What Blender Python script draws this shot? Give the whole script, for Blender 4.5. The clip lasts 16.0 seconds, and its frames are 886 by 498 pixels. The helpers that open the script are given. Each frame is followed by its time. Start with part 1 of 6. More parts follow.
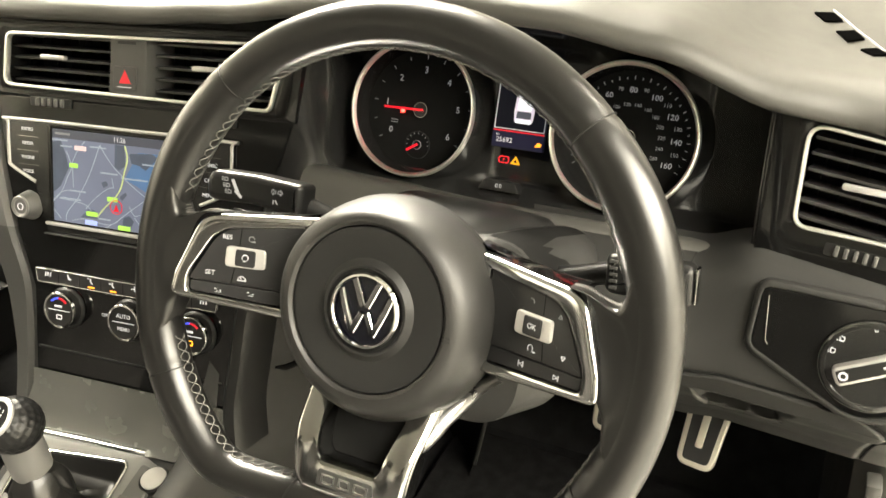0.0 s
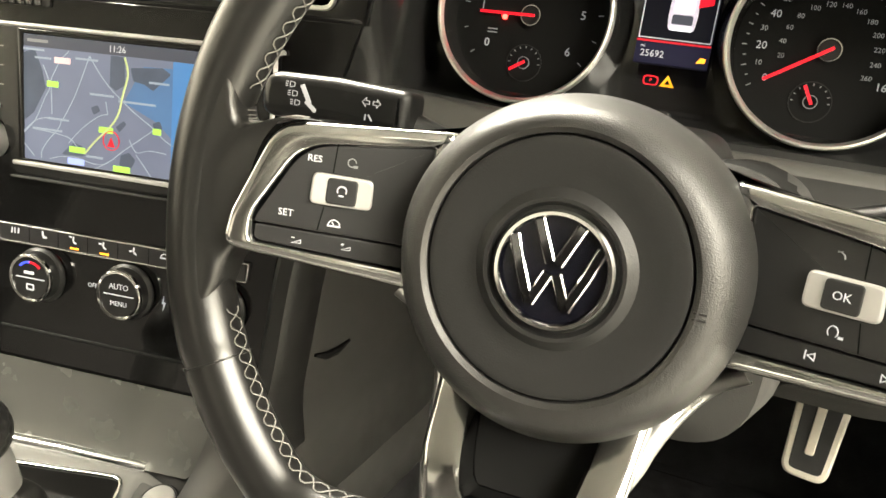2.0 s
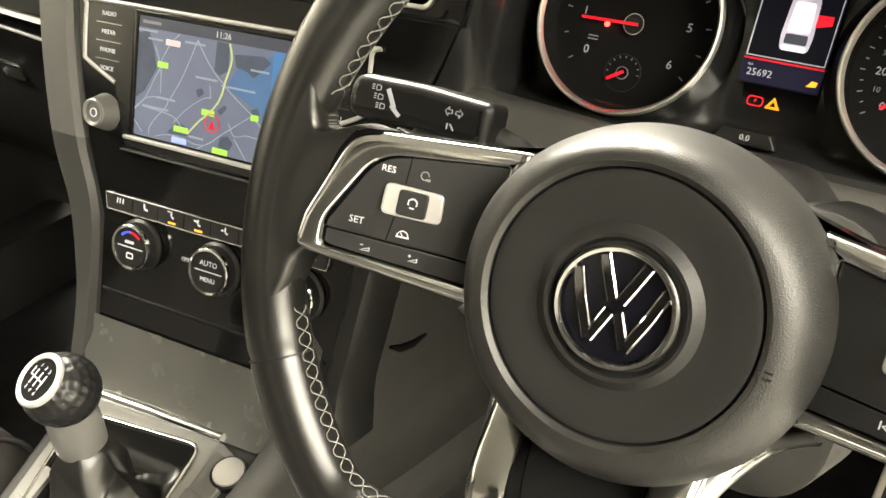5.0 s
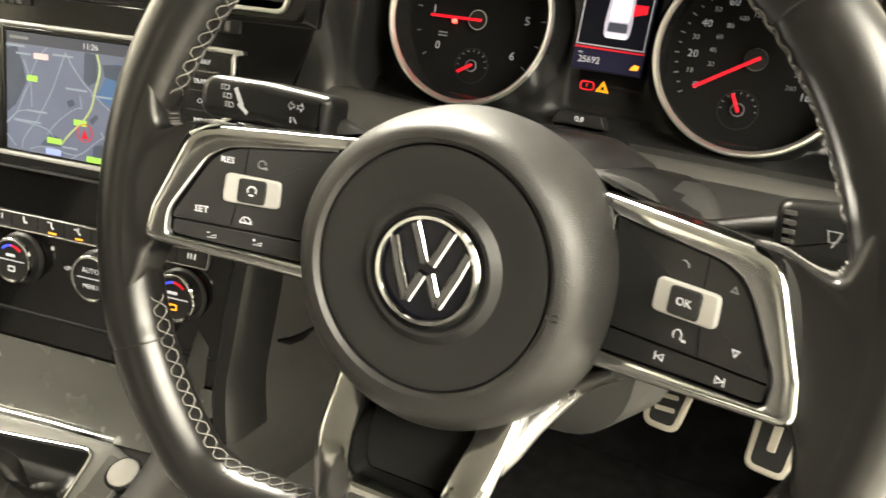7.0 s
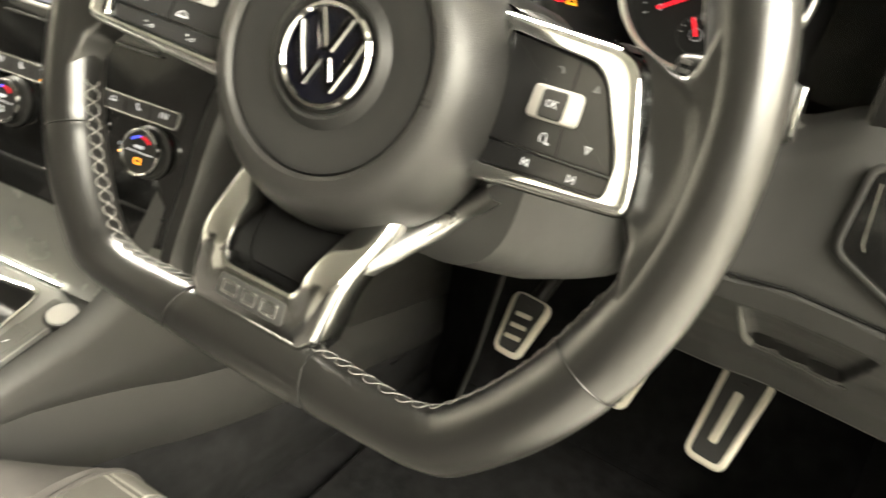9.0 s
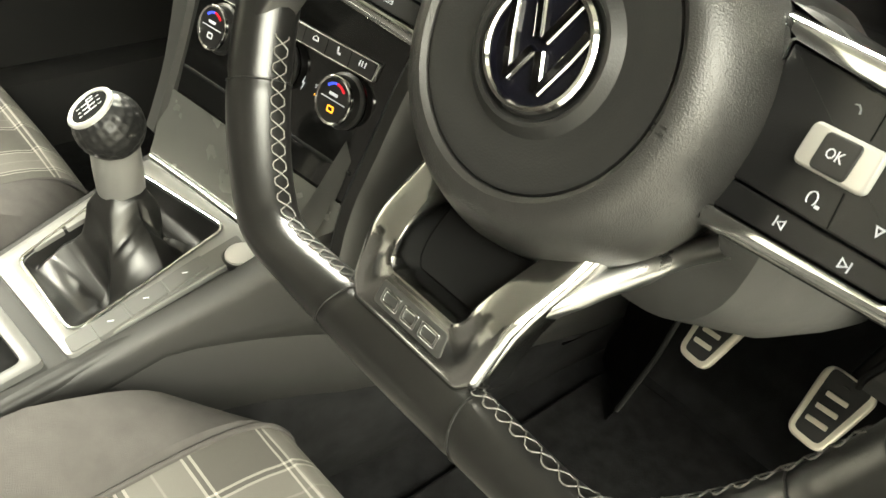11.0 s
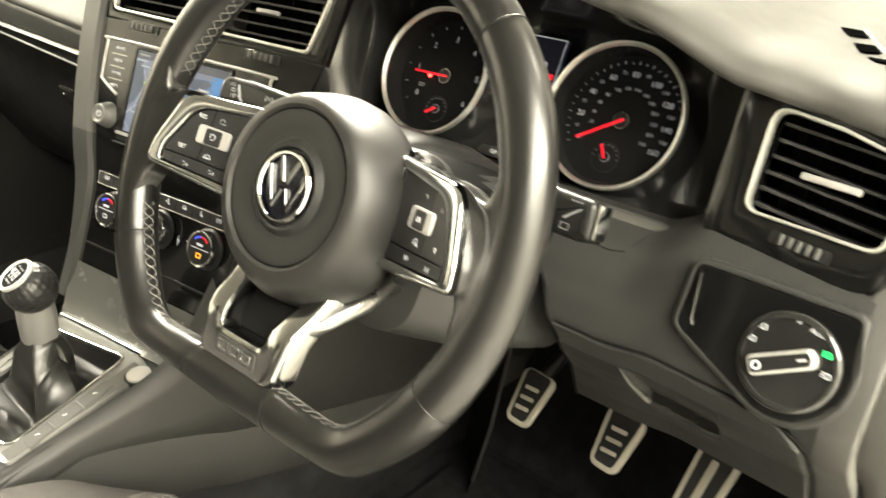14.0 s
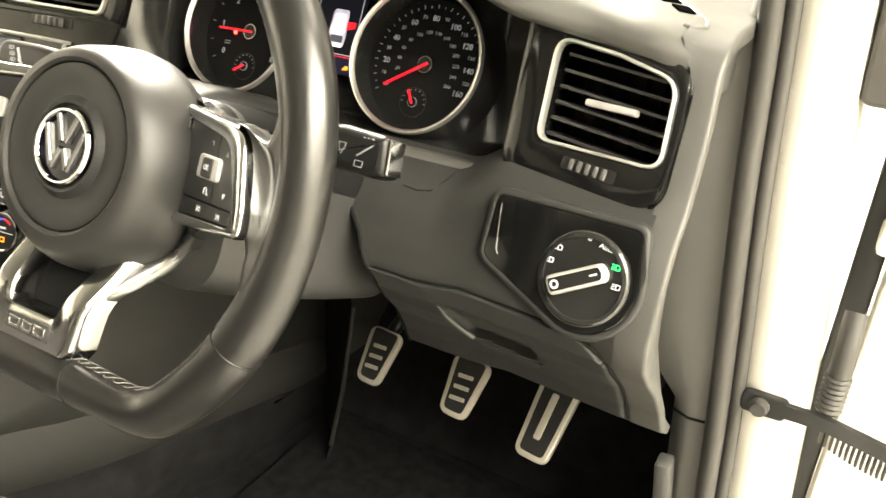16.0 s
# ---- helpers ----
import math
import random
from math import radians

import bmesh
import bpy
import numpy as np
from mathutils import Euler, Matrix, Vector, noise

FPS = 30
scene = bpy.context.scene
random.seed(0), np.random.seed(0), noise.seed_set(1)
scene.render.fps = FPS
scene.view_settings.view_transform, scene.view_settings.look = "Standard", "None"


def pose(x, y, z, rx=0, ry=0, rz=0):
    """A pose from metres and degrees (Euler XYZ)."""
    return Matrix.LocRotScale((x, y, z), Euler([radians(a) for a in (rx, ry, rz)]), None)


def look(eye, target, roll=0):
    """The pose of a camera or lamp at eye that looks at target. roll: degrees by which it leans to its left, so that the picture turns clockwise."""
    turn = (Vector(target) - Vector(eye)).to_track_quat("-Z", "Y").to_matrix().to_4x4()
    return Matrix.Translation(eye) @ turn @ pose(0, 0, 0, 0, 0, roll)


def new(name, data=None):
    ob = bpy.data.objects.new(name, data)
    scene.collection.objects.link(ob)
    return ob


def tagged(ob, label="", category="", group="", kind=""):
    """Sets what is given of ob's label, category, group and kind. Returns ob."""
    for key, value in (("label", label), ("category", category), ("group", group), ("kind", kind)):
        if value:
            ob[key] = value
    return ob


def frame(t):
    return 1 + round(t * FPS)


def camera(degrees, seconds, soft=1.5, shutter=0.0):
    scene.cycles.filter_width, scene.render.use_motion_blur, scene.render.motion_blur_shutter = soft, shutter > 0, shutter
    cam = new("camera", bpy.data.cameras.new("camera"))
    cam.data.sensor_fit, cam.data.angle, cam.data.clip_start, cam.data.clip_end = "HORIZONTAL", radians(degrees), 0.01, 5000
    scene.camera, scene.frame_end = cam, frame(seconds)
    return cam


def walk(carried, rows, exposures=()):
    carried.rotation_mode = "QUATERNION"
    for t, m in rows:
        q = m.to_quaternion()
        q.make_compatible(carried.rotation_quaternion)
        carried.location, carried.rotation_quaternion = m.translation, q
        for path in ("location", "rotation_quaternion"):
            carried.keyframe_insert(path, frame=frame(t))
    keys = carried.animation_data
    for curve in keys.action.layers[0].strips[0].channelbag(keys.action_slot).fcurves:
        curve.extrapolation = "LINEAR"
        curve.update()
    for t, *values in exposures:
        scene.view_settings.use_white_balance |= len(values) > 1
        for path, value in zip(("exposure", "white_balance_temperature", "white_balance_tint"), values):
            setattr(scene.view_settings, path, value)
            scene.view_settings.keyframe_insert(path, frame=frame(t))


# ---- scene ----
cam = camera(58.2, 16.0, shutter=0.45)
PATH = [
    (0, (0.219, -0.33, 1.131), (-0.54, 1.199, 0.089), -2.8),
    (0.2, (0.214, -0.339, 1.127), (-0.527, 1.193, 0.077), -3.0),
    (0.5, (0.197, -0.353, 1.117), (-0.517, 1.17, 0.036), -3.0),
    (1, (0.161, -0.339, 1.094), (-0.518, 1.178, -0.019), -2.6),
    (1.5, (0.108, -0.289, 1.061), (-0.556, 1.251, -0.031), -1.1),
    (2, (0.059, -0.249, 1.02), (-0.595, 1.308, -0.052), 0.0),
    (2.5, (0.058, -0.246, 1.02), (-0.618, 1.304, -0.048), 0.3),
    (3, (0.095, -0.256, 1.045), (-0.691, 1.225, -0.046), 0.5),
    (3.5, (0.076, -0.239, 1.037), (-0.801, 1.165, -0.086), -0.2),
    (3.7, (0.071, -0.23, 1.03), (-0.815, 1.162, -0.101), -0.3),
    (5.8, (0.067, -0.236, 1.038), (-0.779, 1.207, -0.058), 0.0),
    (6, (0.073, -0.239, 1.04), (-0.765, 1.211, -0.054), -0.2),
    (6.5, (0.099, -0.242, 1.038), (-0.688, 1.235, -0.057), -0.3),
    (7, (0.123, -0.24, 1.038), (-0.602, 1.266, -0.062), -0.2),
    (7.5, (0.142, -0.238, 1.031), (-0.527, 1.289, -0.074), 0.6),
    (8, (0.158, -0.236, 1.026), (-0.466, 1.316, -0.07), 1.9),
    (8.5, (0.198, -0.232, 0.982), (-0.413, 1.36, -0.062), 5.5),
    (9, (0.216, -0.261, 0.961), (-0.618, 1.24, -0.066), 8.0),
    (9.5, (0.189, -0.254, 0.953), (-0.884, 1.032, -0.141), 7.8),
    (9.7, (0.187, -0.245, 0.95), (-0.935, 0.976, -0.167), 8.2),
    (11.8, (0.159, -0.199, 0.987), (-0.939, 0.931, -0.245), 8.3),
    (12, (0.164, -0.208, 0.999), (-0.981, 0.95, -0.162), 7.8),
    (12.5, (0.192, -0.222, 1.026), (-1.06, 0.982, 0.036), 6.2),
    (13, (0.238, -0.236, 1.041), (-1.062, 1.005, 0.163), 4.9),
    (13.5, (0.31, -0.271, 1.041), (-0.928, 1.057, 0.203), 4.1),
    (14, (0.38, -0.306, 1.038), (-0.753, 1.103, 0.184), 3.6),
    (14.5, (0.412, -0.316, 1.034), (-0.652, 1.132, 0.155), 3.2),
    (15, (0.422, -0.321, 1.035), (-0.583, 1.163, 0.148), 3.1),
    (15.5, (0.421, -0.308, 1.025), (-0.486, 1.247, 0.153), 3.4),
    (16, (0.421, -0.288, 1.02), (-0.432, 1.287, 0.131), 3.2),
]
EXPOSURES = [(0.0, 0.15, 6500, 10), (2.0, 0.35, 6450, 10), (3.0, 0.33, 6450, 10), (3.7, 0.22, 6500, 10), (6.0, 0.1, 6500, 10), (8.0, 0.2, 6500, 10), (8.7, 0.5, 6450, 10), (9.7, 0.56, 6300, 5), (11.8, 0.05, 6250, 4), (12.5, 0.08, 6300, 4), (13.5, 0.2, 6450, 7), (15.0, 0.3, 6500, 9), (16.0, 0.33, 6550, 10)]
walk(cam, [(t, look(eye, target, roll)) for t, eye, target, roll in PATH], EXPOSURES)

# ---- light: a bright white showroom with unseen fill lamps overhead ----
world = bpy.data.worlds.new("showroom_air")
world.use_nodes = True
world.node_tree.nodes["Background"].inputs[0].default_value = (0.9, 0.95, 1.0, 1)
world.node_tree.nodes["Background"].inputs[1].default_value = 0.25
scene.world = world


def ceiling_lamp(x, y, sx, sy, watts):
    lamp = bpy.data.lights.new("ceiling_lamp", "AREA")
    lamp.shape, lamp.size, lamp.size_y, lamp.energy = "RECTANGLE", sx, sy, watts
    lamp.color = (1.0, 0.93, 0.76)
    ob = new("ceiling_lamp", lamp)
    ob.matrix_world = pose(x, y, 2.92, 0, 0, 0)
    return ob


# unseen, placed for fill; the largest stands for broad light from the right
for lx, ly, sx, sy, lw in ((2.9, -0.8, 2.6, 2.6, 850), (3.7, 1.0, 1.4, 0.6, 330), (-1.9, 2.1, 2.2, 1.4, 1750), (-2.4, -1.0, 1.4, 0.6, 360), (-0.4, -2.7, 1.4, 0.6, 430)):
    ceiling_lamp(lx, ly, sx, sy, lw)



# ---- materials ----
def material(name, color, rough=0.5, metal=0.0, spec=0.5, bump=0.0, scale=400.0, vary=0.15, vscale=9.0, coat=0.0, emit=None, power=0.0, cell=False, rvary=0.08, crough=0.04):
    m = bpy.data.materials.new(name)
    m.use_nodes = True
    nt = m.node_tree
    b = nt.nodes["Principled BSDF"]
    b.inputs["Roughness"].default_value, b.inputs["Metallic"].default_value = rough, metal
    b.inputs["Specular IOR Level"].default_value = spec
    b.inputs["Coat Weight"].default_value = coat
    b.inputs["Coat Roughness"].default_value = crough
    co = nt.nodes.new("ShaderNodeTexCoord")
    n = nt.nodes.new("ShaderNodeTexNoise")
    n.inputs["Scale"].default_value, n.inputs["Detail"].default_value = vscale, 6
    nt.links.new(co.outputs["Object"], n.inputs["Vector"])
    ramp = nt.nodes.new("ShaderNodeValToRGB")
    lo, hi = 1 - vary, 1 + vary
    ramp.color_ramp.elements[0].position, ramp.color_ramp.elements[1].position = 0.3, 0.7
    ramp.color_ramp.elements[0].color = (*(min(1, c * lo) for c in color), 1)
    ramp.color_ramp.elements[1].color = (*(min(1, c * hi) for c in color), 1)
    nt.links.new(n.outputs["Fac"], ramp.inputs["Fac"])
    nt.links.new(ramp.outputs["Color"], b.inputs["Base Color"])
    if rvary:
        mr = nt.nodes.new("ShaderNodeMapRange")
        mr.inputs["To Min"].default_value, mr.inputs["To Max"].default_value = max(0.01, rough - rvary), min(1, rough + rvary)
        n2 = nt.nodes.new("ShaderNodeTexNoise")
        n2.inputs["Scale"].default_value, n2.inputs["Detail"].default_value = vscale * 5, 5
        nt.links.new(co.outputs["Object"], n2.inputs["Vector"])
        nt.links.new(n2.outputs["Fac"], mr.inputs["Value"])
        nt.links.new(mr.outputs["Result"], b.inputs["Roughness"])
    if bump:
        if cell:
            t = nt.nodes.new("ShaderNodeTexVoronoi")
            t.inputs["Scale"].default_value = scale
            out = t.outputs["Distance"]
        else:
            t = nt.nodes.new("ShaderNodeTexNoise")
            t.inputs["Scale"].default_value, t.inputs["Detail"].default_value = scale, 3
            out = t.outputs["Fac"]
        nt.links.new(co.outputs["Object"], t.inputs["Vector"])
        bp = nt.nodes.new("ShaderNodeBump")
        bp.inputs["Strength"].default_value, bp.inputs["Distance"].default_value = bump, 0.0006
        nt.links.new(out, bp.inputs["Height"])
        nt.links.new(bp.outputs["Normal"], b.inputs["Normal"])
    if emit:
        b.inputs["Emission Color"].default_value = (*emit, 1)
        b.inputs["Emission Strength"].default_value = power
    return m


LEATHER = material("leather_black", (0.007, 0.0068, 0.0066), 0.30, bump=0.05, scale=1500, cell=True, vary=0.3, spec=0.5, rvary=0.05)
COVER = material("airbag_plastic", (0.014, 0.0137, 0.0132), 0.43, bump=0.22, scale=1500, cell=True, spec=0.5)
COVER_DISC = material("airbag_disc", (0.012, 0.012, 0.012), 0.48, bump=0.08, scale=1200, cell=True, spec=0.3)
CONSOLE_GREY = material("console_grey", (0.023, 0.0227, 0.0218), 0.5, bump=0.12, scale=1500, cell=True, vary=0.1, spec=0.35)
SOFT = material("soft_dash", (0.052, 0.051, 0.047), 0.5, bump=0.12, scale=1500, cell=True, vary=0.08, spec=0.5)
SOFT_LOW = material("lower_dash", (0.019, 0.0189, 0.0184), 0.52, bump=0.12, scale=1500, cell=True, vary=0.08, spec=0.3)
GAITER = material("gaiter_leather", (0.007, 0.0068, 0.0065), 0.31, bump=0.08, scale=1300, cell=True, vary=0.25, spec=0.5)
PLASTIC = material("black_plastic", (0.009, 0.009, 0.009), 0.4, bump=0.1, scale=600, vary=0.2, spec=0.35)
DARK = material("dark_cavity", (0.006, 0.006, 0.006), 0.8, vary=0.3, spec=0.08)
GLOSS = material("piano_black", (0.004, 0.004, 0.004), 0.09, spec=0.42, coat=0.0, vary=0.3, rvary=0.03)
SMOKE = material("cluster_gloss", (0.012, 0.012, 0.0118), 0.16, spec=0.7, vary=0.3)
BUTTON = material("button_black", (0.011, 0.011, 0.0115), 0.42, bump=0.1, scale=1500, vary=0.1)
RING = material("polished_ring", (0.85, 0.85, 0.81), 0.42, 1.0, vary=0.03)
SEAL = material("grey_seal", (0.027, 0.0255, 0.023), 0.55, bump=0.2, scale=500)
CHROME = material("chrome", (0.58, 0.58, 0.58), 0.08, 1.0, vary=0.04, rvary=0.04)
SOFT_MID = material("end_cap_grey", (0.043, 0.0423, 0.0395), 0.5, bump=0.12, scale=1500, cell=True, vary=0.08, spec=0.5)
# base grey raised to paint in light the shaded pillar trim lacks
PILLAR = material("pillar_plastic_lit", (0.105, 0.103, 0.097), 0.55, bump=0.1, scale=1500, cell=True, vary=0.06, spec=0.4)
# spoke chrome darkened in two steps, for the dark reflections it should show
STEEL = material("dimmed_arm_chrome", (0.24, 0.24, 0.238), 0.30, 1.0, vary=0.06)
LEG = material("dimmed_leg_chrome", (0.39, 0.39, 0.385), 0.14, 1.0, vary=0.04, rvary=0.02)
DARK_CHROME = material("dark_chrome", (0.10, 0.10, 0.105), 0.06, 1.0, vary=0.05, rvary=0.03)
SATIN = material("satin_chrome", (0.57, 0.575, 0.57), 0.13, 1.0, vary=0.06)
APRON = material("apron_metal", (0.105, 0.106, 0.098), 0.27, 0.45, vary=0.02, spec=0.5, rvary=0.02)
PLATE_SILVER = material("plate_silver", (0.20, 0.198, 0.192), 0.34, 0.5, vary=0.06, rvary=0.05)
KEY_GREY = material("key_panel_grey", (0.085, 0.085, 0.082), 0.38, 0.2, vary=0.1)
STALK = material("stalk_black", (0.006, 0.006, 0.006), 0.32, vary=0.15, spec=0.25)
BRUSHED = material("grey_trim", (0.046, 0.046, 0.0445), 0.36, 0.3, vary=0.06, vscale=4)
SILVER = material("silver_plastic", (0.50, 0.495, 0.485), 0.35, 0.5, vary=0.05)
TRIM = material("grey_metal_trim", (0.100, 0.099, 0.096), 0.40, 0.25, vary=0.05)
SLAT = material("vent_slat", (0.030, 0.030, 0.029), 0.38, bump=0.05, scale=800, vary=0.15)
BLOCK = material("grey_block", (0.045, 0.045, 0.043), 0.5, bump=0.1, scale=1500, cell=True, vary=0.1)
ALU = material("pedal_steel", (0.70, 0.66, 0.58), 0.45, 0.55, vary=0.1, bump=0.1, scale=300)
RUBBER = material("rubber", (0.015, 0.015, 0.015), 0.75, bump=0.3, scale=500)
MAT = material("mat_carpet", (0.009, 0.009, 0.0093), 0.95, bump=1.0, scale=700, vary=0.4, vscale=60, spec=0.05)
CARPET = material("black_carpet", (0.009, 0.009, 0.0095), 0.95, bump=1.0, scale=900, vary=0.4, vscale=40, spec=0.1)
FABRIC = material("grey_seat_cloth", (0.050, 0.047, 0.045), 0.9, bump=0.8, scale=1500, vary=0.12, vscale=60, spec=0.15)
BADGE = material("badge_black", (0.004, 0.004, 0.007), 0.15, spec=0.22, vary=0.2)
# near-black that paints the shade inside the demister slots
VOID = material("slot_shade", (0.002, 0.002, 0.002), 0.95, spec=0.0, vary=0.2)
LINING = material("roof_cloth", (0.30, 0.295, 0.275), 0.95, bump=0.4, scale=1200, vary=0.06, vscale=30, spec=0.1)
PAINT = material("white_paint", (0.47, 0.455, 0.41), 0.3, coat=0.6, vary=0.02)
# one wall white: lit copy for east and west, darkened copy elsewhere
BRIGHT = material("lit_wall_white", (0.80, 0.78, 0.72), 0.8, vary=0.03, vscale=2)
ROOM = material("dimmed_room_white", (0.20, 0.195, 0.18), 0.8, vary=0.04, vscale=2)
# paleness chosen so the floor reflects light into the footwell
FLOOR = material("showroom_floor", (0.50, 0.49, 0.46), 0.35, vary=0.1, vscale=3)
# slight glow lifts the markings, printed ones included, as if better lit
WHITE_MARK = material("glowing_white_mark", (0.45, 0.45, 0.46), 0.5, emit=(0.9, 0.92, 1.0), power=0.28, vary=0.02, rvary=0)
DIM_MARK = material("glowing_dim_mark", (0.16, 0.16, 0.16), 0.5, emit=(0.8, 0.85, 0.9), power=0.10, vary=0.02, rvary=0)
RED_GLOW = material("red_glow", (0.25, 0.003, 0.008), 0.4, emit=(1.0, 0.006, 0.022), power=1.0, vary=0.02, rvary=0)
RED_MARK = material("red_marking", (0.3, 0.006, 0.012), 0.4, emit=(1.0, 0.01, 0.03), power=0.5, vary=0.02, rvary=0)
AMBER = material("amber_glow", (0.8, 0.3, 0.02), 0.4, emit=(1.0, 0.33, 0.02), power=1.6, vary=0.02, rvary=0)
YELLOW = material("yellow_glow", (0.35, 0.16, 0.005), 0.4, emit=(1.0, 0.36, 0.004), power=0.9, vary=0.02, rvary=0)
GREEN = material("green_glow", (0.02, 0.7, 0.15), 0.4, emit=(0.05, 1.0, 0.25), power=1.2, vary=0.02, rvary=0)
BLUE_MARK = material("blue_marking", (0.03, 0.05, 0.7), 0.4, emit=(0.05, 0.1, 1.0), power=0.8, vary=0.02, rvary=0)
THREAD = material("grey_thread", (0.12, 0.117, 0.11), 0.7, vary=0.15)
MAP_BASE = material("map_ground", (0.06, 0.07, 0.10), 0.3, emit=(0.108, 0.118, 0.162), power=1.0, vary=0.25, vscale=22, rvary=0)
MAP_BLUE = material("map_blue", (0.03, 0.10, 0.24), 0.3, emit=(0.05, 0.125, 0.26), power=1.0, vary=0.05, rvary=0)
MAP_ROAD = material("map_road", (0.1, 0.12, 0.14), 0.3, emit=(0.23, 0.26, 0.31), power=1.0, vary=0.05, rvary=0)
MAP_TOP = material("map_header", (0.02, 0.02, 0.025), 0.3, emit=(0.05, 0.055, 0.07), power=1.0, vary=0.05, rvary=0)
MAP_LIME = material("map_lime", (0.25, 0.5, 0.06), 0.3, emit=(0.24, 0.45, 0.07), power=0.8, vary=0.05, rvary=0)
MAP_ROUTE = material("map_route", (0.3, 0.34, 0.15), 0.3, emit=(0.28, 0.33, 0.15), power=0.8, vary=0.05, rvary=0)
MAP_WATER = material("map_water", (0.03, 0.08, 0.17), 0.3, emit=(0.06, 0.10, 0.18), power=1.0, vary=0.25, vscale=30, rvary=0)
MAP_DARK = material("map_wood", (0.03, 0.035, 0.05), 0.3, emit=(0.045, 0.058, 0.078), power=1.0, vary=0.3, vscale=60, rvary=0)
MAP_PINK = material("map_pink", (0.5, 0.35, 0.36), 0.3, emit=(0.45, 0.30, 0.31), power=0.9, vary=0.05, rvary=0)
MAP_SIGN = material("map_sign_blue", (0.2, 0.25, 0.6), 0.3, emit=(0.30, 0.36, 0.75), power=0.9, vary=0.05, rvary=0)
SCREEN_DARK = material("screen_dark", (0.003, 0.003, 0.004), 0.5, spec=0.1, emit=(0.003, 0.003, 0.006), power=1.0, vary=0.05, rvary=0)
SCREEN_BAND = material("screen_band", (0.006, 0.006, 0.012), 0.5, spec=0.1, emit=(0.010, 0.009, 0.022), power=1.0, vary=0.05, rvary=0)
NUMERAL = material("glowing_numeral", (0.30, 0.30, 0.31), 0.5, emit=(0.85, 0.88, 0.95), power=0.16, vary=0.05, rvary=0)
RED_LAMP = material("red_lamp", (0.6, 0.01, 0.01), 0.4, emit=(1.0, 0.015, 0.01), power=30, vary=0.02, rvary=0)
CAR_WHITE = material("pictogram_white", (0.7, 0.7, 0.75), 0.4, emit=(0.75, 0.75, 0.8), power=0.9, vary=0.02, rvary=0)
CAR_BODY = material("pictogram_body", (0.4, 0.38, 0.44), 0.4, emit=(0.42, 0.38, 0.46), power=0.8, vary=0.2, vscale=200, rvary=0)


def tartan():
    m = material("tartan_cloth", (0.10, 0.098, 0.09), 0.9, bump=0.8, scale=1500, vary=0.1, vscale=60, spec=0.12)
    nt = m.node_tree
    b = nt.nodes["Principled BSDF"]
    co = nt.nodes.new("ShaderNodeTexCoord")
    sp = nt.nodes.new("ShaderNodeSeparateXYZ")
    nt.links.new(co.outputs["UV"], sp.inputs[0])

    def bands(axis, repeat, stops):
        mul = nt.nodes.new("ShaderNodeMath")
        mul.operation, mul.inputs[1].default_value = "MULTIPLY", 1 / repeat
        fr = nt.nodes.new("ShaderNodeMath")
        fr.operation = "FRACT"
        nt.links.new(sp.outputs[axis], mul.inputs[0])
        nt.links.new(mul.outputs[0], fr.inputs[0])
        r = nt.nodes.new("ShaderNodeValToRGB")
        r.color_ramp.interpolation = "CONSTANT"
        while len(r.color_ramp.elements) < len(stops):
            r.color_ramp.elements.new(0.5)
        for e, (p, v) in zip(r.color_ramp.elements, stops):
            e.position, e.color = p, (v, v, v, 1)
        nt.links.new(fr.outputs[0], r.inputs[0])
        return r.outputs[0]

    stops = [(0.0, 0.20), (0.36, 0.95), (0.380, 0.20), (0.412, 0.95), (0.432, 0.42), (0.62, 0.60), (0.635, 0.42), (0.80, 0.95), (0.820, 0.20), (0.852, 0.95), (0.872, 0.20)]
    mix = nt.nodes.new("ShaderNodeMixRGB")
    mix.inputs[0].default_value = 0.5
    nt.links.new(bands("X", 0.100, stops), mix.inputs[1])
    nt.links.new(bands("Y", 0.100, stops), mix.inputs[2])
    tint = nt.nodes.new("ShaderNodeMixRGB")
    tint.blend_type = "MULTIPLY"
    tint.inputs[0].default_value = 1.0
    tint.inputs[2].default_value = (0.30, 0.288, 0.262, 1)
    nt.links.new(mix.outputs[0], tint.inputs[1])
    nt.links.new(tint.outputs[0], b.inputs["Base Color"])
    return m


TARTAN = tartan()


# ---- mesh helpers ----
def plane_pose(o, yaw, tilt):
    """Local x to the right, y up along a face that leans forward by tilt degrees, z towards the seats."""
    return pose(*o, 0, 0, yaw) @ pose(0, 0, 0, 90 - tilt)


def finish(bm, smooth=True, angle=35):
    bmesh.ops.recalc_face_normals(bm, faces=bm.faces)
    for f in bm.faces:
        f.smooth = smooth
        if len(f.verts) > 6:
            for e in f.edges:
                e.smooth = False
    for e in bm.edges:
        if len(e.link_faces) == 2 and e.calc_face_angle(0) > radians(angle):
            e.smooth = False
    return bm


def part(name, bm, mat, parent=None, label="", m=None, smooth=True, angle=35):
    finish(bm, smooth, angle)
    me = bpy.data.meshes.new(name)
    bm.to_mesh(me)
    bm.free()
    me.materials.append(mat)
    ob = new(name, me)
    if parent:
        ob.parent = parent
    if m is not None:
        ob.matrix_local = m
    if label:
        ob["label"] = label
    return ob


def thing(name, m, label, category, group="", kind=""):
    ob = new(name)
    ob.matrix_world = m
    ob.empty_display_size = 0.02
    return tagged(ob, label, category, group, kind)


